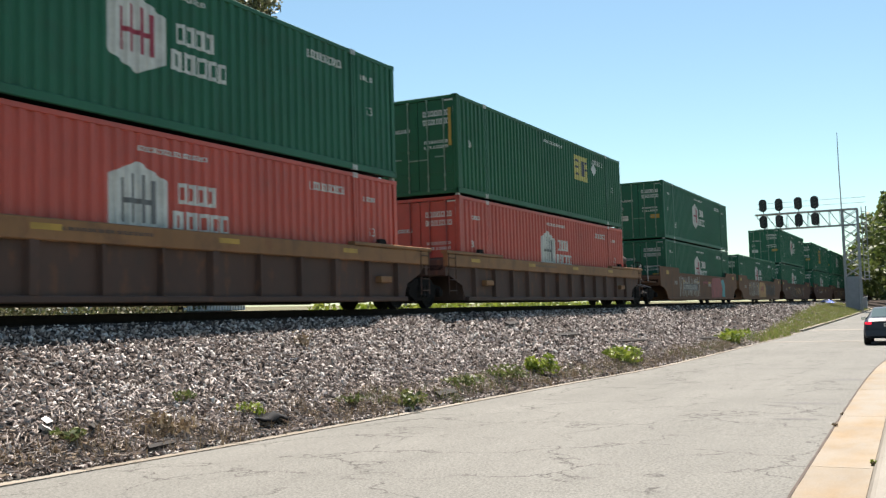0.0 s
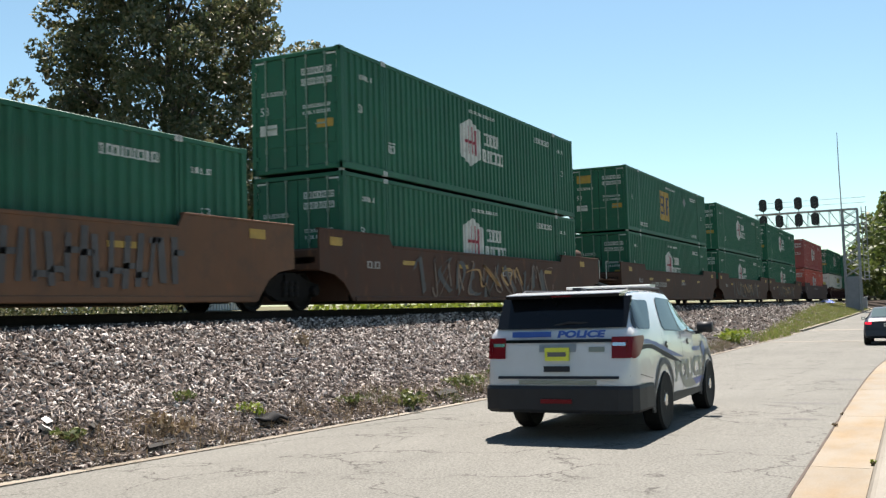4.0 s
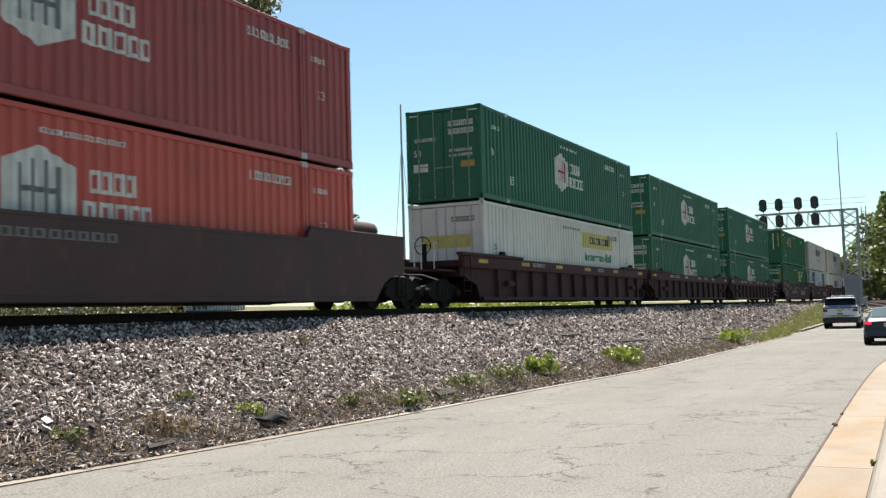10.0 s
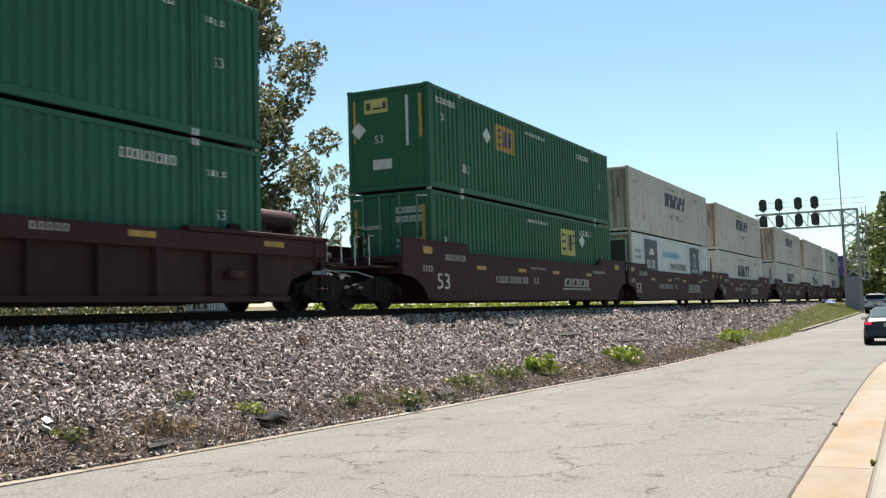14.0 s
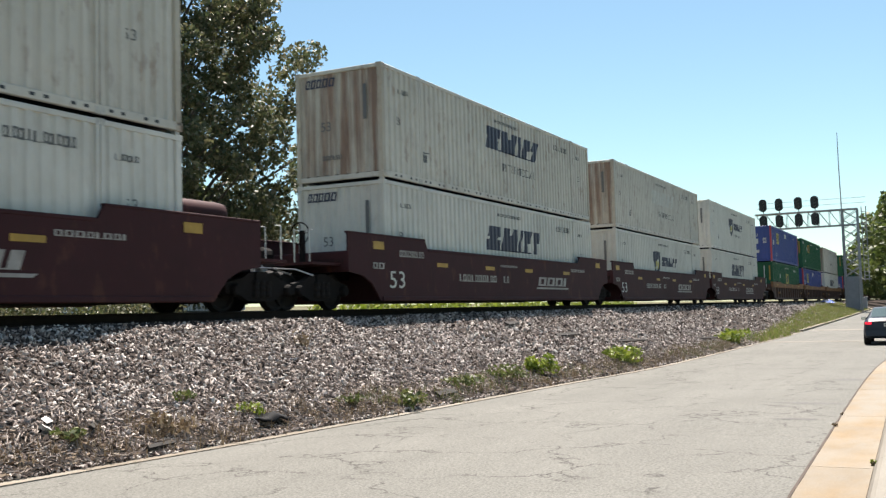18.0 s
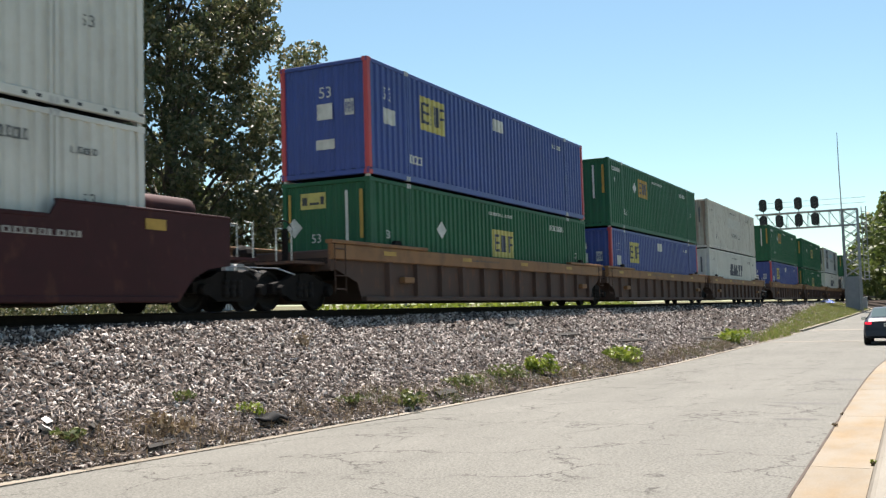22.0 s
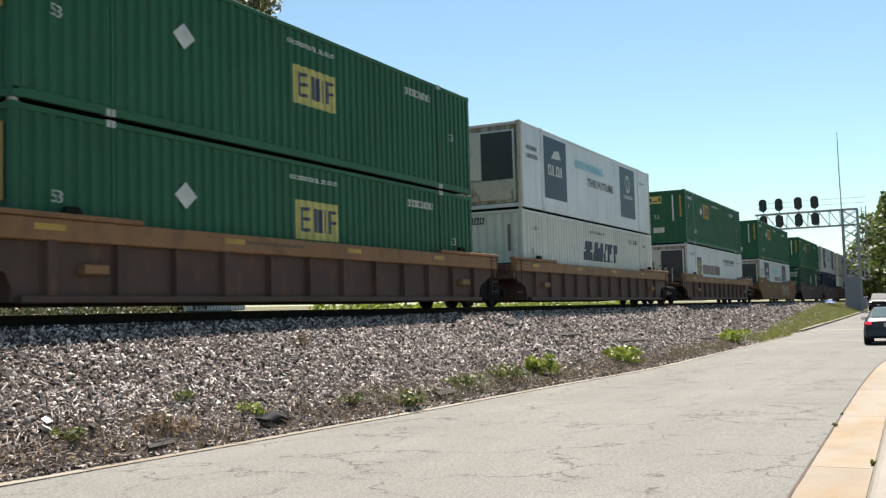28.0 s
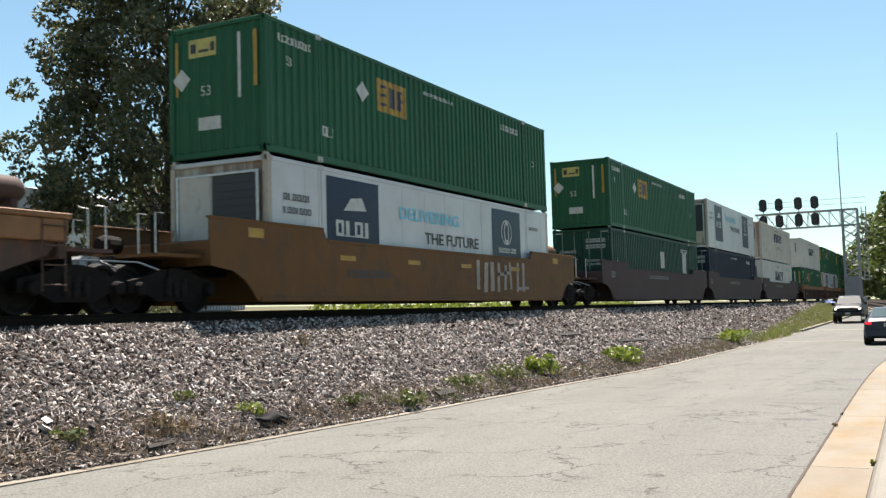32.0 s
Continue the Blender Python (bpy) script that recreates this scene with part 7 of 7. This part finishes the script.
def police_suv():
    c = thing("police_suv", "white police SUV with blue stripes and a roof light bar", "car")
    sh = Shell([(-2.69, 0.44, 0.84, 0.72, 0.84, 0.76, 0.80, 0.77), (-2.66, 0.38, 0.905, 0.84, 0.90, 0.92, 0.86, 0.94), (-2.62, 0.36, 0.94, 1.08, 0.915, 1.15, 0.87, 1.18), (-2.54, 0.34, 0.965, 1.26, 0.925, 1.31, 0.88, 1.34), (-2.44, 0.33, 0.98, 1.31, 0.93, 1.40, 0.87, 1.44),
                (-2.20, 0.32, 0.99, 1.315, 0.94, 1.70, 0.80, 1.765), (-1.9, 0.31, 1.0, 1.31, 0.945, 1.73, 0.785, 1.81), (-1.2, 0.30, 1.0, 1.295, 0.95, 1.755, 0.77, 1.835), (-0.4, 0.30, 1.0, 1.26, 0.955, 1.75, 0.76, 1.83),
                (0.1, 0.30, 1.0, 1.235, 0.955, 1.71, 0.745, 1.785), (0.5, 0.30, 1.0, 1.22, 0.955, 1.55, 0.75, 1.625), (0.85, 0.30, 1.0, 1.21, 0.955, 1.365, 0.77, 1.43), (1.2, 0.30, 1.0, 1.18, 0.95, 1.22, 0.83, 1.255),
                (1.7, 0.31, 0.99, 1.12, 0.93, 1.165, 0.82, 1.20), (2.05, 0.32, 0.965, 1.04, 0.90, 1.09, 0.78, 1.12), (2.25, 0.34, 0.90, 0.90, 0.85, 0.95, 0.72, 0.98), (2.35, 0.40, 0.78, 0.70, 0.76, 0.74, 0.62, 0.76)], 4)
    part("body", sh.mesh("body"), CAR_WHITE, c)
    for s in (-1, 1):
        part("rear_pillar", sh.shape([(-2.48, 1.34), (-2.32, 1.335), (-2.14, 1.69), (-2.21, 1.69)], 0.005, s), GLOSS_TRIM, c, "gloss black rear pillar")
        part("quarter_window", sh.shape([(-2.40, 1.335), (-1.78, 1.315), (-1.33, 1.69), (-2.19, 1.70)], 0.008, s), TINT, c)
        part("window_surround", sh.shape([(-1.20, 1.285), (1.02, 1.205), (0.42, 1.56), (0.12, 1.705), (-0.90, 1.735)], 0.005, s), GLOSS_TRIM, c, "black window surround")
        part("rear_window", sh.shape([(-1.15, 1.30), (-0.22, 1.265), (-0.24, 1.695), (-0.90, 1.715)], 0.009, s), TINT, c)
        part("front_window", sh.shape([(-0.13, 1.262), (0.93, 1.222), (0.42, 1.52), (0.12, 1.66), (-0.13, 1.685)], 0.009, s), SCREEN, c)
        part("sill_cladding", sh.flank([(-2.62, 0.40, 0.60), (-2.3, 0.36, 0.58), (-1.9, 0.33, 0.50), (-0.84, 0.31, 0.44), (1.03, 0.31, 0.39), (2.0, 0.33, 0.44), (2.28, 0.40, 0.5)], 0.010, s), TRIM, c)
        part("blue_stripe", sh.flank([(-2.16, 1.14, 1.20), (-1.98, 1.14, 1.20), (-1.82, 1.13, 1.175), (-1.58, 1.09, 1.145), (-1.35, 1.04, 1.10), (-1.05, 0.985, 1.045), (-0.81, 0.94, 1.0), (-0.5, 0.91, 0.95), (-0.2, 0.89, 0.90)], 0.006, s), BLUE_STRIPE, c)
        part("black_stripe", sh.flank([(-2.47, 1.04, 1.09), (-2.27, 1.08, 1.135), (-2.05, 1.085, 1.135), (-1.83, 1.07, 1.125), (-1.6, 1.03, 1.085), (-1.35, 0.97, 1.035), (-1.05, 0.91, 0.98), (-0.72, 0.86, 0.915), (-0.5, 0.83, 0.87), (-0.3, 0.81, 0.82)], 0.007, s), TRIM, c)
        part("grey_stripe", sh.flank([(-0.30, 0.56, 0.57), (-0.12, 0.49, 0.565), (0.05, 0.44, 0.56), (0.40, 0.43, 0.55), (0.66, 0.43, 0.45)], 0.006, s), POLICE_GREY, c)
        part("blue_stripe", sh.flank([(0.48, 0.52, 0.54), (0.70, 0.44, 0.545), (1.0, 0.46, 0.55), (1.16, 0.50, 0.55)], 0.008, s), BLUE_STRIPE, c)
        part("door_lettering", sh.flank_text("POLICE", -0.72 if s < 0 else 1.06, 0.58, 0.27, 1.78, 0.010, s), POLICE_GREY, c)
        part("lettering_bar", sh.flank([(0.50, 0.945, 1.005), (1.0, 0.935, 0.995)], 0.008, s), BLUE_STRIPE, c)
        part("shield_badge", sh.shape([(1.12, 1.02), (1.12, 0.92), (1.27, 0.80), (1.42, 0.92), (1.42, 1.02), (1.27, 1.08)], 0.008, s), BLUE_STRIPE, c)
        for x in (-1.17, 0.12):
            hd = part("door_handle", sh.flank([(x, 1.085, 1.115), (x + 0.05, 1.08, 1.12), (x + 0.2, 1.075, 1.115), (x + 0.26, 1.075, 1.105)], 0.035, s), CAR_WHITE, c)
            part("handle_recess", sh.shape([(x + 0.04, 1.05), (x + 0.2, 1.045), (x + 0.2, 1.135), (x + 0.04, 1.14)], 0.006, s), TRIM, hd)
        for x, a, b in ((-1.22, 0.9, 1.27), (-0.17, 0.45, 1.25), (1.09, 0.45, 1.19)):
            part("door_gap", sh.flank([(x - 0.004, a, b), (x + 0.004, a, b)], 0.004, s), TRIM, c)
        if s < 0:
            part("fuel_door", sh.shape([(-2.02, 0.86), (-1.84, 0.86), (-1.84, 1.02), (-2.02, 1.02)], 0.003, s), CAR_WHITE, c)
        m = part("mirror", Mesh().box(0.86, 1.06, *sorted((s * 0.99, s * 1.2)), 1.2, 1.36, 0.05), TRIM, c, smooth=True)
        part("mirror_arm", Mesh().box(0.90, 1.02, *sorted((s * 0.9, s * 1.02)), 1.18, 1.23), TRIM, m)
        lamp = part("tail_lamp", sh.shape([(-2.665, 0.98), (-2.53, 0.99), (-2.40, 1.03), (-2.10, 1.255), (-2.66, 1.25)], 0.014, s), RED_LAMP, c)
        part("lamp_back", rear_patch(sh, lambda z: -2.655 + 0.16 * (z - 0.9), *sorted((s * 0.69, s * 0.925)), 0.99, 1.25, 0.045, 5, 0.03), RED_LAMP, lamp)
        part("reversing_lens", rear_patch(sh, lambda z: -2.655 + 0.16 * (z - 0.9), *sorted((s * 0.70, s * 0.86)), 1.14, 1.18, 0.052, 4, 0.03), CHROME, lamp)
        part("head_lamp", sh.flank([(1.85, 0.92, 1.02), (2.05, 0.88, 0.98), (2.2, 0.82, 0.88)], 0.008, s), CHROME, c)
        part("roof_rail", Mesh().tube([(-2.0, s * 0.70, 1.80), (-1.85, s * 0.70, 1.845), (-0.2, s * 0.69, 1.86), (0.1, s * 0.68, 1.79)], 0.017, 6), TRIM, c)
        arch(c, sh, -1.34, 0.385, s, LIP, 1.24)
        arch(c, sh, 1.55, 0.385, s, LIP, 1.24)
        road_wheel(c, -1.34, s * 0.90, 0.385, RIM_BLACK)
        road_wheel(c, 1.55, s * 0.90, 0.385, RIM_BLACK)
        part("bumper_bar", sh.flank([(-2.45, 0.64, 0.68), (-1.95, 0.62, 0.66)], 0.006, s), POLICE_GREY, c)
        part("bumper_gap", sh.flank([(-2.66, 0.775, 0.783), (-2.4, 0.775, 0.783), (-1.93, 0.70, 0.708)], 0.005, s), TRIM, c)
        part("exhaust", Mesh().tube([(-2.71, s * 0.56, 0.40), (-2.4, s * 0.56, 0.40)], 0.05, 10), CHROME, c)
    slope = lambda z: -2.515 + (z - 1.36) * 0.72
    glass = rear_patch(sh, slope, -0.85, 0.85, 1.36, 1.75, 0.045, 10, 0.035)
    n = len(glass.v)
    glass.add([(p[0] + 0.14, p[1] * 0.97, p[2]) for p in glass.v], [])
    rim = [3 * i for i in range(11)] + [31, 32] + [3 * i + 2 for i in range(9, -1, -1)] + [1]
    glass.f += [[a, b, b + n, a + n] for a, b in zip(rim, rim[1:] + rim[:1])]
    part("rear_glass", glass, TINT, c)
    part("wiper", Mesh().tube([(-2.52, 0.1, 1.39), (-2.53, -0.12, 1.43), (-2.50, -0.36, 1.42)], 0.014, 5), TRIM, c)
    sp = part("spoiler", Mesh().prism([(-2.44, 1.755), (-2.05, 1.80), (-2.05, 1.825), (-2.42, 1.79)], "y", -0.75, 0.75), CAR_WHITE, c)
    part("spoiler_lip", Mesh().prism([(-2.446, 1.74), (-2.2, 1.735), (-2.2, 1.772), (-2.448, 1.78)], "y", -0.75, 0.75), GLOSS_TRIM, sp)
    part("brake_light", Mesh().box(-2.456, -2.447, -0.13, 0.13, 1.752, 1.768), RED_LAMP, sp)
    back = lambda z: -2.655 + (z - 0.9) * 0.16
    part("tailgate_strip", rear_patch(sh, back, -0.69, 0.69, 1.185, 1.225, 0.04, 8, 0.02), GLOSS_TRIM, c)
    part("tailgate_lettering", on_back(back, text_mesh("POLICE", 0.078, 0.15, 1.0, 0.006), 0.02, -0.62, 1.25), BLUE_STRIPE, c)
    part("lettering_bar", rear_patch(sh, back, 0.08, 0.60, 1.255, 1.325, 0.045, 6, 0.02), BLUE_STRIPE, c)
    part("plate_recess", rear_patch(sh, back, -0.24, 0.24, 1.07, 1.165, 0.03, 4, 0.02), RIM, c)
    part("number_plate", Mesh().box(-2.69, -2.66, -0.155, 0.155, 0.965, 1.125), PLATE, c)
    part("plate_bar", Mesh().box(-2.694, -2.69, -0.12, 0.12, 1.015, 1.07), INK_GREY, c)
    part("unit_number_bar", rear_patch(sh, back, -0.60, -0.40, 1.07, 1.13, 0.03, 2, 0.02), POLICE_GREY, c)
    part("gate_handle", rear_patch(sh, back, -0.17, 0.17, 0.83, 0.90, 0.045, 4, 0.02), TRIM, c)
    part("bumper_step", Mesh().prism([(-2.72, 0.745), (-2.62, 0.755), (-2.62, 0.79), (-2.70, 0.775)], "y", -0.78, 0.78), TRIM, c)
    part("bumper_lettering_bar", Mesh().box(-2.715, -2.70, -0.5, 0.5, 0.68, 0.725), POLICE_GREY, c)
    wrap = [(-1.93, 0.998), (-2.3, 1.0), (-2.58, 0.985), (-2.70, 0.93), (-2.745, 0.76), (-2.755, 0.35)]
    wrap += [(a, -b) for a, b in wrap[::-1]]
    v = [(a, b, z) for z, g in ((0.33, 0.96), (0.37, 1.0), (0.62, 1.0), (0.66, 0.99)) for a, b in [(p * (1.0 if g == 1.0 else 0.99), q * g + (0.012 if q > 0 else -0.012)) for p, q in wrap]]
    n = len(wrap)
    part("rear_bumper", Mesh().add(v, [(k * n + i, k * n + i + 1, (k + 1) * n + i + 1, (k + 1) * n + i) for k in range(3) for i in range(n - 1)] + [tuple(range(n)), tuple(range(4 * n - 1, 3 * n - 1, -1))]), TRIM, c)
    part("bumper_reflector", Mesh().box(-2.775, -2.755, -0.2, 0.2, 0.45, 0.5), RED_LAMP, c)
    bar = part("light_bar", Mesh().box(-0.42, -0.10, -0.62, 0.62, 1.885, 1.925, 0.015), LENS_WHITE, c, "clear-lensed white light bar")
    part("bar_base", Mesh().box(-0.38, -0.14, -0.60, 0.60, 1.865, 1.885), TRIM, bar)
    for y in (-0.5, 0.5):
        part("bar_foot", Mesh().box(-0.34, -0.18, y - 0.06, y + 0.06, 1.80, 1.866), TRIM, bar)
    part("roof_antenna", Mesh().prism([(-1.35, 1.825), (-1.0, 1.83), (-1.1, 1.87), (-1.32, 1.89)], "y", 0.1, 0.22), TRIM, c)
    part("windscreen", Mesh().add([(0.22, -0.68, 1.735), (0.22, 0.68, 1.735), (1.16, 0.80, 1.265), (1.16, -0.80, 1.265), (0.20, 0, 1.775), (1.24, 0, 1.275)], [(0, 3, 5, 4), (4, 5, 2, 1)]), TINT, c)
    part("grille", Mesh().box(2.29, 2.36, -0.5, 0.5, 0.66, 0.84, 0.02), TRIM, c)
    return c


def on_back(x_at, words_, out, y0, z0, width=0.62):
    """Letters on a rear face, read from behind."""
    v, f = words_
    k = width / max(p[0] for p in v)
    return Mesh().add([(x_at(z0 + p[1]) - out - 0.03, y0 + width - p[0] * k, z0 + p[1]) for p in v], f)


def sedan():
    c = thing("sedan", "slate-grey sedan parked in the street with its brake lamp lit", "car")
    sh = Shell([(-2.33, 0.42, 0.70, 0.62, 0.72, 0.66, 0.66, 0.68), (-2.30, 0.32, 0.82, 0.80, 0.80, 0.86, 0.74, 0.90), (-2.15, 0.27, 0.87, 0.90, 0.83, 0.98, 0.74, 1.02), (-1.75, 0.24, 0.88, 0.92, 0.85, 1.03, 0.70, 1.06), (-1.1, 0.22, 0.885, 0.92, 0.86, 1.30, 0.60, 1.38), (-0.5, 0.22, 0.885, 0.91, 0.86, 1.36, 0.585, 1.43),
                (0.2, 0.22, 0.885, 0.90, 0.86, 1.33, 0.58, 1.41), (0.6, 0.22, 0.885, 0.89, 0.86, 1.2, 0.6, 1.27), (1.15, 0.22, 0.88, 0.87, 0.85, 0.93, 0.72, 0.97), (1.8, 0.23, 0.86, 0.80, 0.82, 0.85, 0.68, 0.89), (2.2, 0.26, 0.80, 0.66, 0.76, 0.7, 0.6, 0.73), (2.32, 0.32, 0.66, 0.54, 0.64, 0.56, 0.5, 0.58)])
    part("body", sh.mesh("body"), CAR_NAVY, c)
    for s in (-1, 1):
        part("rear_window", sh.flank([(-1.45, 0.96, 1.10), (-1.1, 0.95, 1.25), (-0.35, 0.945, 1.31)], 0.006, s), TINT, c)
        part("front_window", sh.flank([(-0.28, 0.945, 1.31), (0.2, 0.935, 1.29), (0.8, 0.93, 1.04)], 0.006, s), TINT, c)
        m = part("mirror", Mesh().box(0.55, 0.72, *sorted((s * 0.90, s * 1.08)), 0.92, 1.04, 0.03), CAR_NAVY, c)
        part("mirror_glass", Mesh().box(0.545, 0.55, *sorted((s * 0.92, s * 1.06)), 0.935, 1.025), CHROME, m)
        part("tail_lamp", rear_patch(sh, lambda z: -2.34 + (z - 0.7) * 0.3, *sorted((s * 0.58, s * 0.80)), 0.79, 0.88, 0.06, 4), RED_LIT if s > 0 else RED_LAMP, c)
        part("tail_lamp", sh.flank([(-2.28, 0.76, 0.86), (-2.1, 0.78, 0.90), (-2.0, 0.82, 0.90)], 0.010, s), RED_LAMP, c)
        for x in (-1.36, 1.4):
            arch(c, sh, x, 0.31, s)
            road_wheel(c, x, s * 0.79, 0.31, RIM)
        part("door_handle", sh.flank([(-0.75, 0.80, 0.83), (-0.57, 0.80, 0.83)], 0.03, s), CAR_NAVY, c)
        part("door_handle", sh.flank([(0.15, 0.79, 0.82), (0.33, 0.79, 0.82)], 0.03, s), CAR_NAVY, c)
        part("door_gap", sh.flank([(-0.316, 0.3, 0.92), (-0.308, 0.3, 0.92)], 0.005, s), TRIM, c)
    v = [(-1.82, -0.62, 1.055), (-1.82, 0.62, 1.055), (-1.18, 0.54, 1.375), (-1.18, -0.54, 1.375), (-1.86, 0, 1.075), (-1.2, 0, 1.40)]
    part("rear_glass", Mesh().add(v, [(0, 4, 5, 3), (4, 1, 2, 5)]), SCREEN, c)
    part("number_plate", Mesh().box(-2.355, -2.335, -0.155, 0.155, 0.70, 0.83), INK_WHITE, c)
    part("plate_bar", Mesh().box(-2.359, -2.355, -0.12, 0.12, 0.74, 0.79), INK_BLUE, c)
    part("rear_bumper", Mesh().prism([(-2.42, 0.36), (-2.2, 0.28), (-2.2, 0.56), (-2.40, 0.58)], "y", -0.80, 0.80), CAR_NAVY, c)
    part("trunk_strip", Mesh().box(-2.345, -2.33, -0.45, 0.45, 0.86, 0.885), TRIM, c)
    return c


def pickup():
    c = thing("pickup_truck", "black pickup truck with lit headlamps coming along the street", "car")
    sh = Shell([(-2.85, 0.55, 0.92, 1.05, 0.94, 1.10, 0.88, 1.12), (-2.75, 0.48, 0.98, 1.18, 0.96, 1.20, 0.88, 1.21), (-0.75, 0.45, 1.0, 1.20, 0.97, 1.23, 0.86, 1.24), (-0.65, 0.45, 1.0, 1.20, 0.97, 1.72, 0.74, 1.80), (0.3, 0.44, 1.0, 1.18, 0.97, 1.78, 0.73, 1.87), (0.75, 0.44, 1.0, 1.17, 0.97, 1.70, 0.73, 1.80), (1.35, 0.44, 1.0, 1.15, 0.96, 1.22, 0.84, 1.26),
                (2.3, 0.45, 0.99, 1.10, 0.93, 1.15, 0.82, 1.18), (2.72, 0.48, 0.95, 1.02, 0.90, 1.06, 0.80, 1.09), (2.85, 0.52, 0.88, 0.9, 0.86, 0.96, 0.78, 0.98)])
    part("body", sh.mesh("body"), CAR_BLACK, c)
    for s in (-1, 1):
        part("side_window", sh.flank([(-0.55, 1.25, 1.66), (0.3, 1.24, 1.71), (0.7, 1.23, 1.66), (1.2, 1.2, 1.3)], 0.006, s), TINT, c)
        part("mirror", Mesh().box(0.95, 1.1, *sorted((s * 0.98, s * 1.14)), 1.2, 1.38, 0.03), TRIM, c)
        part("head_lamp", Mesh().box(2.80, 2.90, *sorted((s * 0.70, s * 0.84)), 0.88, 0.97, 0.03), WHITE_LIT, c)
        for x in (-1.75, 1.85):
            arch(c, sh, x, 0.40, s)
            road_wheel(c, x, s * 0.88, 0.40, RIM)
    part("windscreen", Mesh().add([(0.80, -0.68, 1.76), (0.80, 0.68, 1.76), (1.34, 0.80, 1.28), (1.34, -0.80, 1.28)], [(0, 1, 2, 3)]), TRIM, c)
    part("grille", Mesh().box(2.82, 2.91, -0.5, 0.5, 0.78, 1.02, 0.03), TRIM, c)
    part("front_bumper", Mesh().box(2.75, 2.98, -0.92, 0.92, 0.48, 0.72, 0.05), TRIM, c)
    part("number_plate", Mesh().box(2.98, 2.99, -0.15, 0.15, 0.56, 0.69), INK_WHITE, c)
    return c


SUV = police_suv()
PARKED = sedan()
PARKED.matrix_basis = pose(43.2, 1.97, street_z(43), 0, 0, 1.0)
PICKUP = pickup()
# along x: time, place of the vehicle's middle, and its y
SUV_WAY = [(0.0, -14.9, 4.28), (1.0, -8.0, 4.28), (2.0, -0.6, 4.28), (2.5, 3.05, 4.29), (3.0, 6.88, 4.3), (3.5, 10.6, 4.30), (4.5, 18.0, 4.40), (5.5, 25.6, 4.55), (6.0, 29.7, 4.66), (7.0, 38.0, 4.96), (8.0, 46.3, 5.16), (9.0, 55.3, 5.34), (10.0, 65.4, 5.56), (11.2, 78.0, 5.72), (13.0, 97.0, 5.8), (14.5, 109.0, 5.8),
           (16.5, 130.0, 5.3), (18.5, 156.0, 4.9), (22.0, 205.0, 4.6), (32.0, 330.0, 4.6)]
PICKUP_WAY = [(0.0, 330.0, 7.0), (18.0, 232.0, 6.4), (24.0, 170.0, 6.0), (26.0, 143.0, 5.9), (28.5, 110.0, 6.2), (30.8, 84.6, 6.0), (31.5, 79.0, 5.95), (32.0, 75.4, 5.92)]


# ---- what moves ----
def smooth_at(rows, t, k):
    """A value between timed rows, without kinks."""
    ts = [r[0] for r in rows]
    i = max(0, min(len(rows) - 2, max(j for j in range(len(rows)) if ts[j] <= t + 1e-6)))
    def slope(j):
        a, b = max(0, j - 1), min(len(rows) - 1, j + 1)
        return (rows[b][k] - rows[a][k]) / (rows[b][0] - rows[a][0])
    h = ts[i + 1] - ts[i]
    u = (t - ts[i]) / h
    return ((2 * u ** 3 - 3 * u * u + 1) * rows[i][k] + (u ** 3 - 2 * u * u + u) * h * slope(i) + (3 * u * u - 2 * u ** 3) * rows[i + 1][k] + (u ** 3 - u * u) * h * slope(i + 1))


def drive(ob, way):
    """Drives a road vehicle along its way, and rolls its wheels."""
    rows = []
    for i in range(129):
        t = i * 0.25
        x, y = smooth_at(way, t, 1), smooth_at(way, t, 2)
        e = 0.2
        dx, dy = smooth_at(way, min(t + e, 32), 1) - smooth_at(way, max(t - e, 0), 1), smooth_at(way, min(t + e, 32), 2) - smooth_at(way, max(t - e, 0), 2)
        rows.append((t, pose(x, y, street_z(x), 0, -math.degrees(math.atan((street_z(x + 1) - street_z(x - 1)) / 2)), math.degrees(math.atan2(dy, dx)))))
    walk(ob, rows)
    for w in [k for k in ob.children if k.name.startswith("wheel") and k.type == "EMPTY"]:
        place = w.matrix_basis.translation.copy()
        spin = []
        for i in range(961):
            t = i / 30
            roll = abs(smooth_at(way, t, 1) - way[0][1]) / place.z
            spin.append((t, Matrix.Translation(place) @ Matrix.Rotation(roll, 4, "Y")))
        walk(w, spin)


def roll_axles(car, x0):
    """Rolls a rail car's wheelsets while they pass."""
    for a in [k for k in car.children if k.name.startswith("axle")]:
        place = a.matrix_basis.translation.copy()
        spin = [(0.0, Matrix.Translation(place))]
        for i in range(1, 960):
            t = i / 30
            d = travel(t)
            if 4.0 < x0 + place.x - d < 70.0:
                spin.append((t, Matrix.Translation(place) @ Matrix.Rotation(-d / 0.42, 4, "Y")))
        if len(spin) > 1:
            spin.append((32.0, spin[-1][1]))
            spin[0] = (0.0, spin[1][1]) if spin[1][0] > 0.04 else spin[0]
            walk(a, spin)


def motions():
    times = [0, 2, 4, 6, 8, 10, 12, 14, 16, 18, 20, 22, 24, 26, 28, 30, 32]
    for ob, x, z in RIDING:
        walk(ob, [(t, pose(x - travel(t), TRACK_Y, z)) for t in times])
        if z == RAIL_Z:
            roll_axles(ob, x)
    drive(SUV, SUV_WAY)
    drive(PICKUP, PICKUP_WAY)


motions()
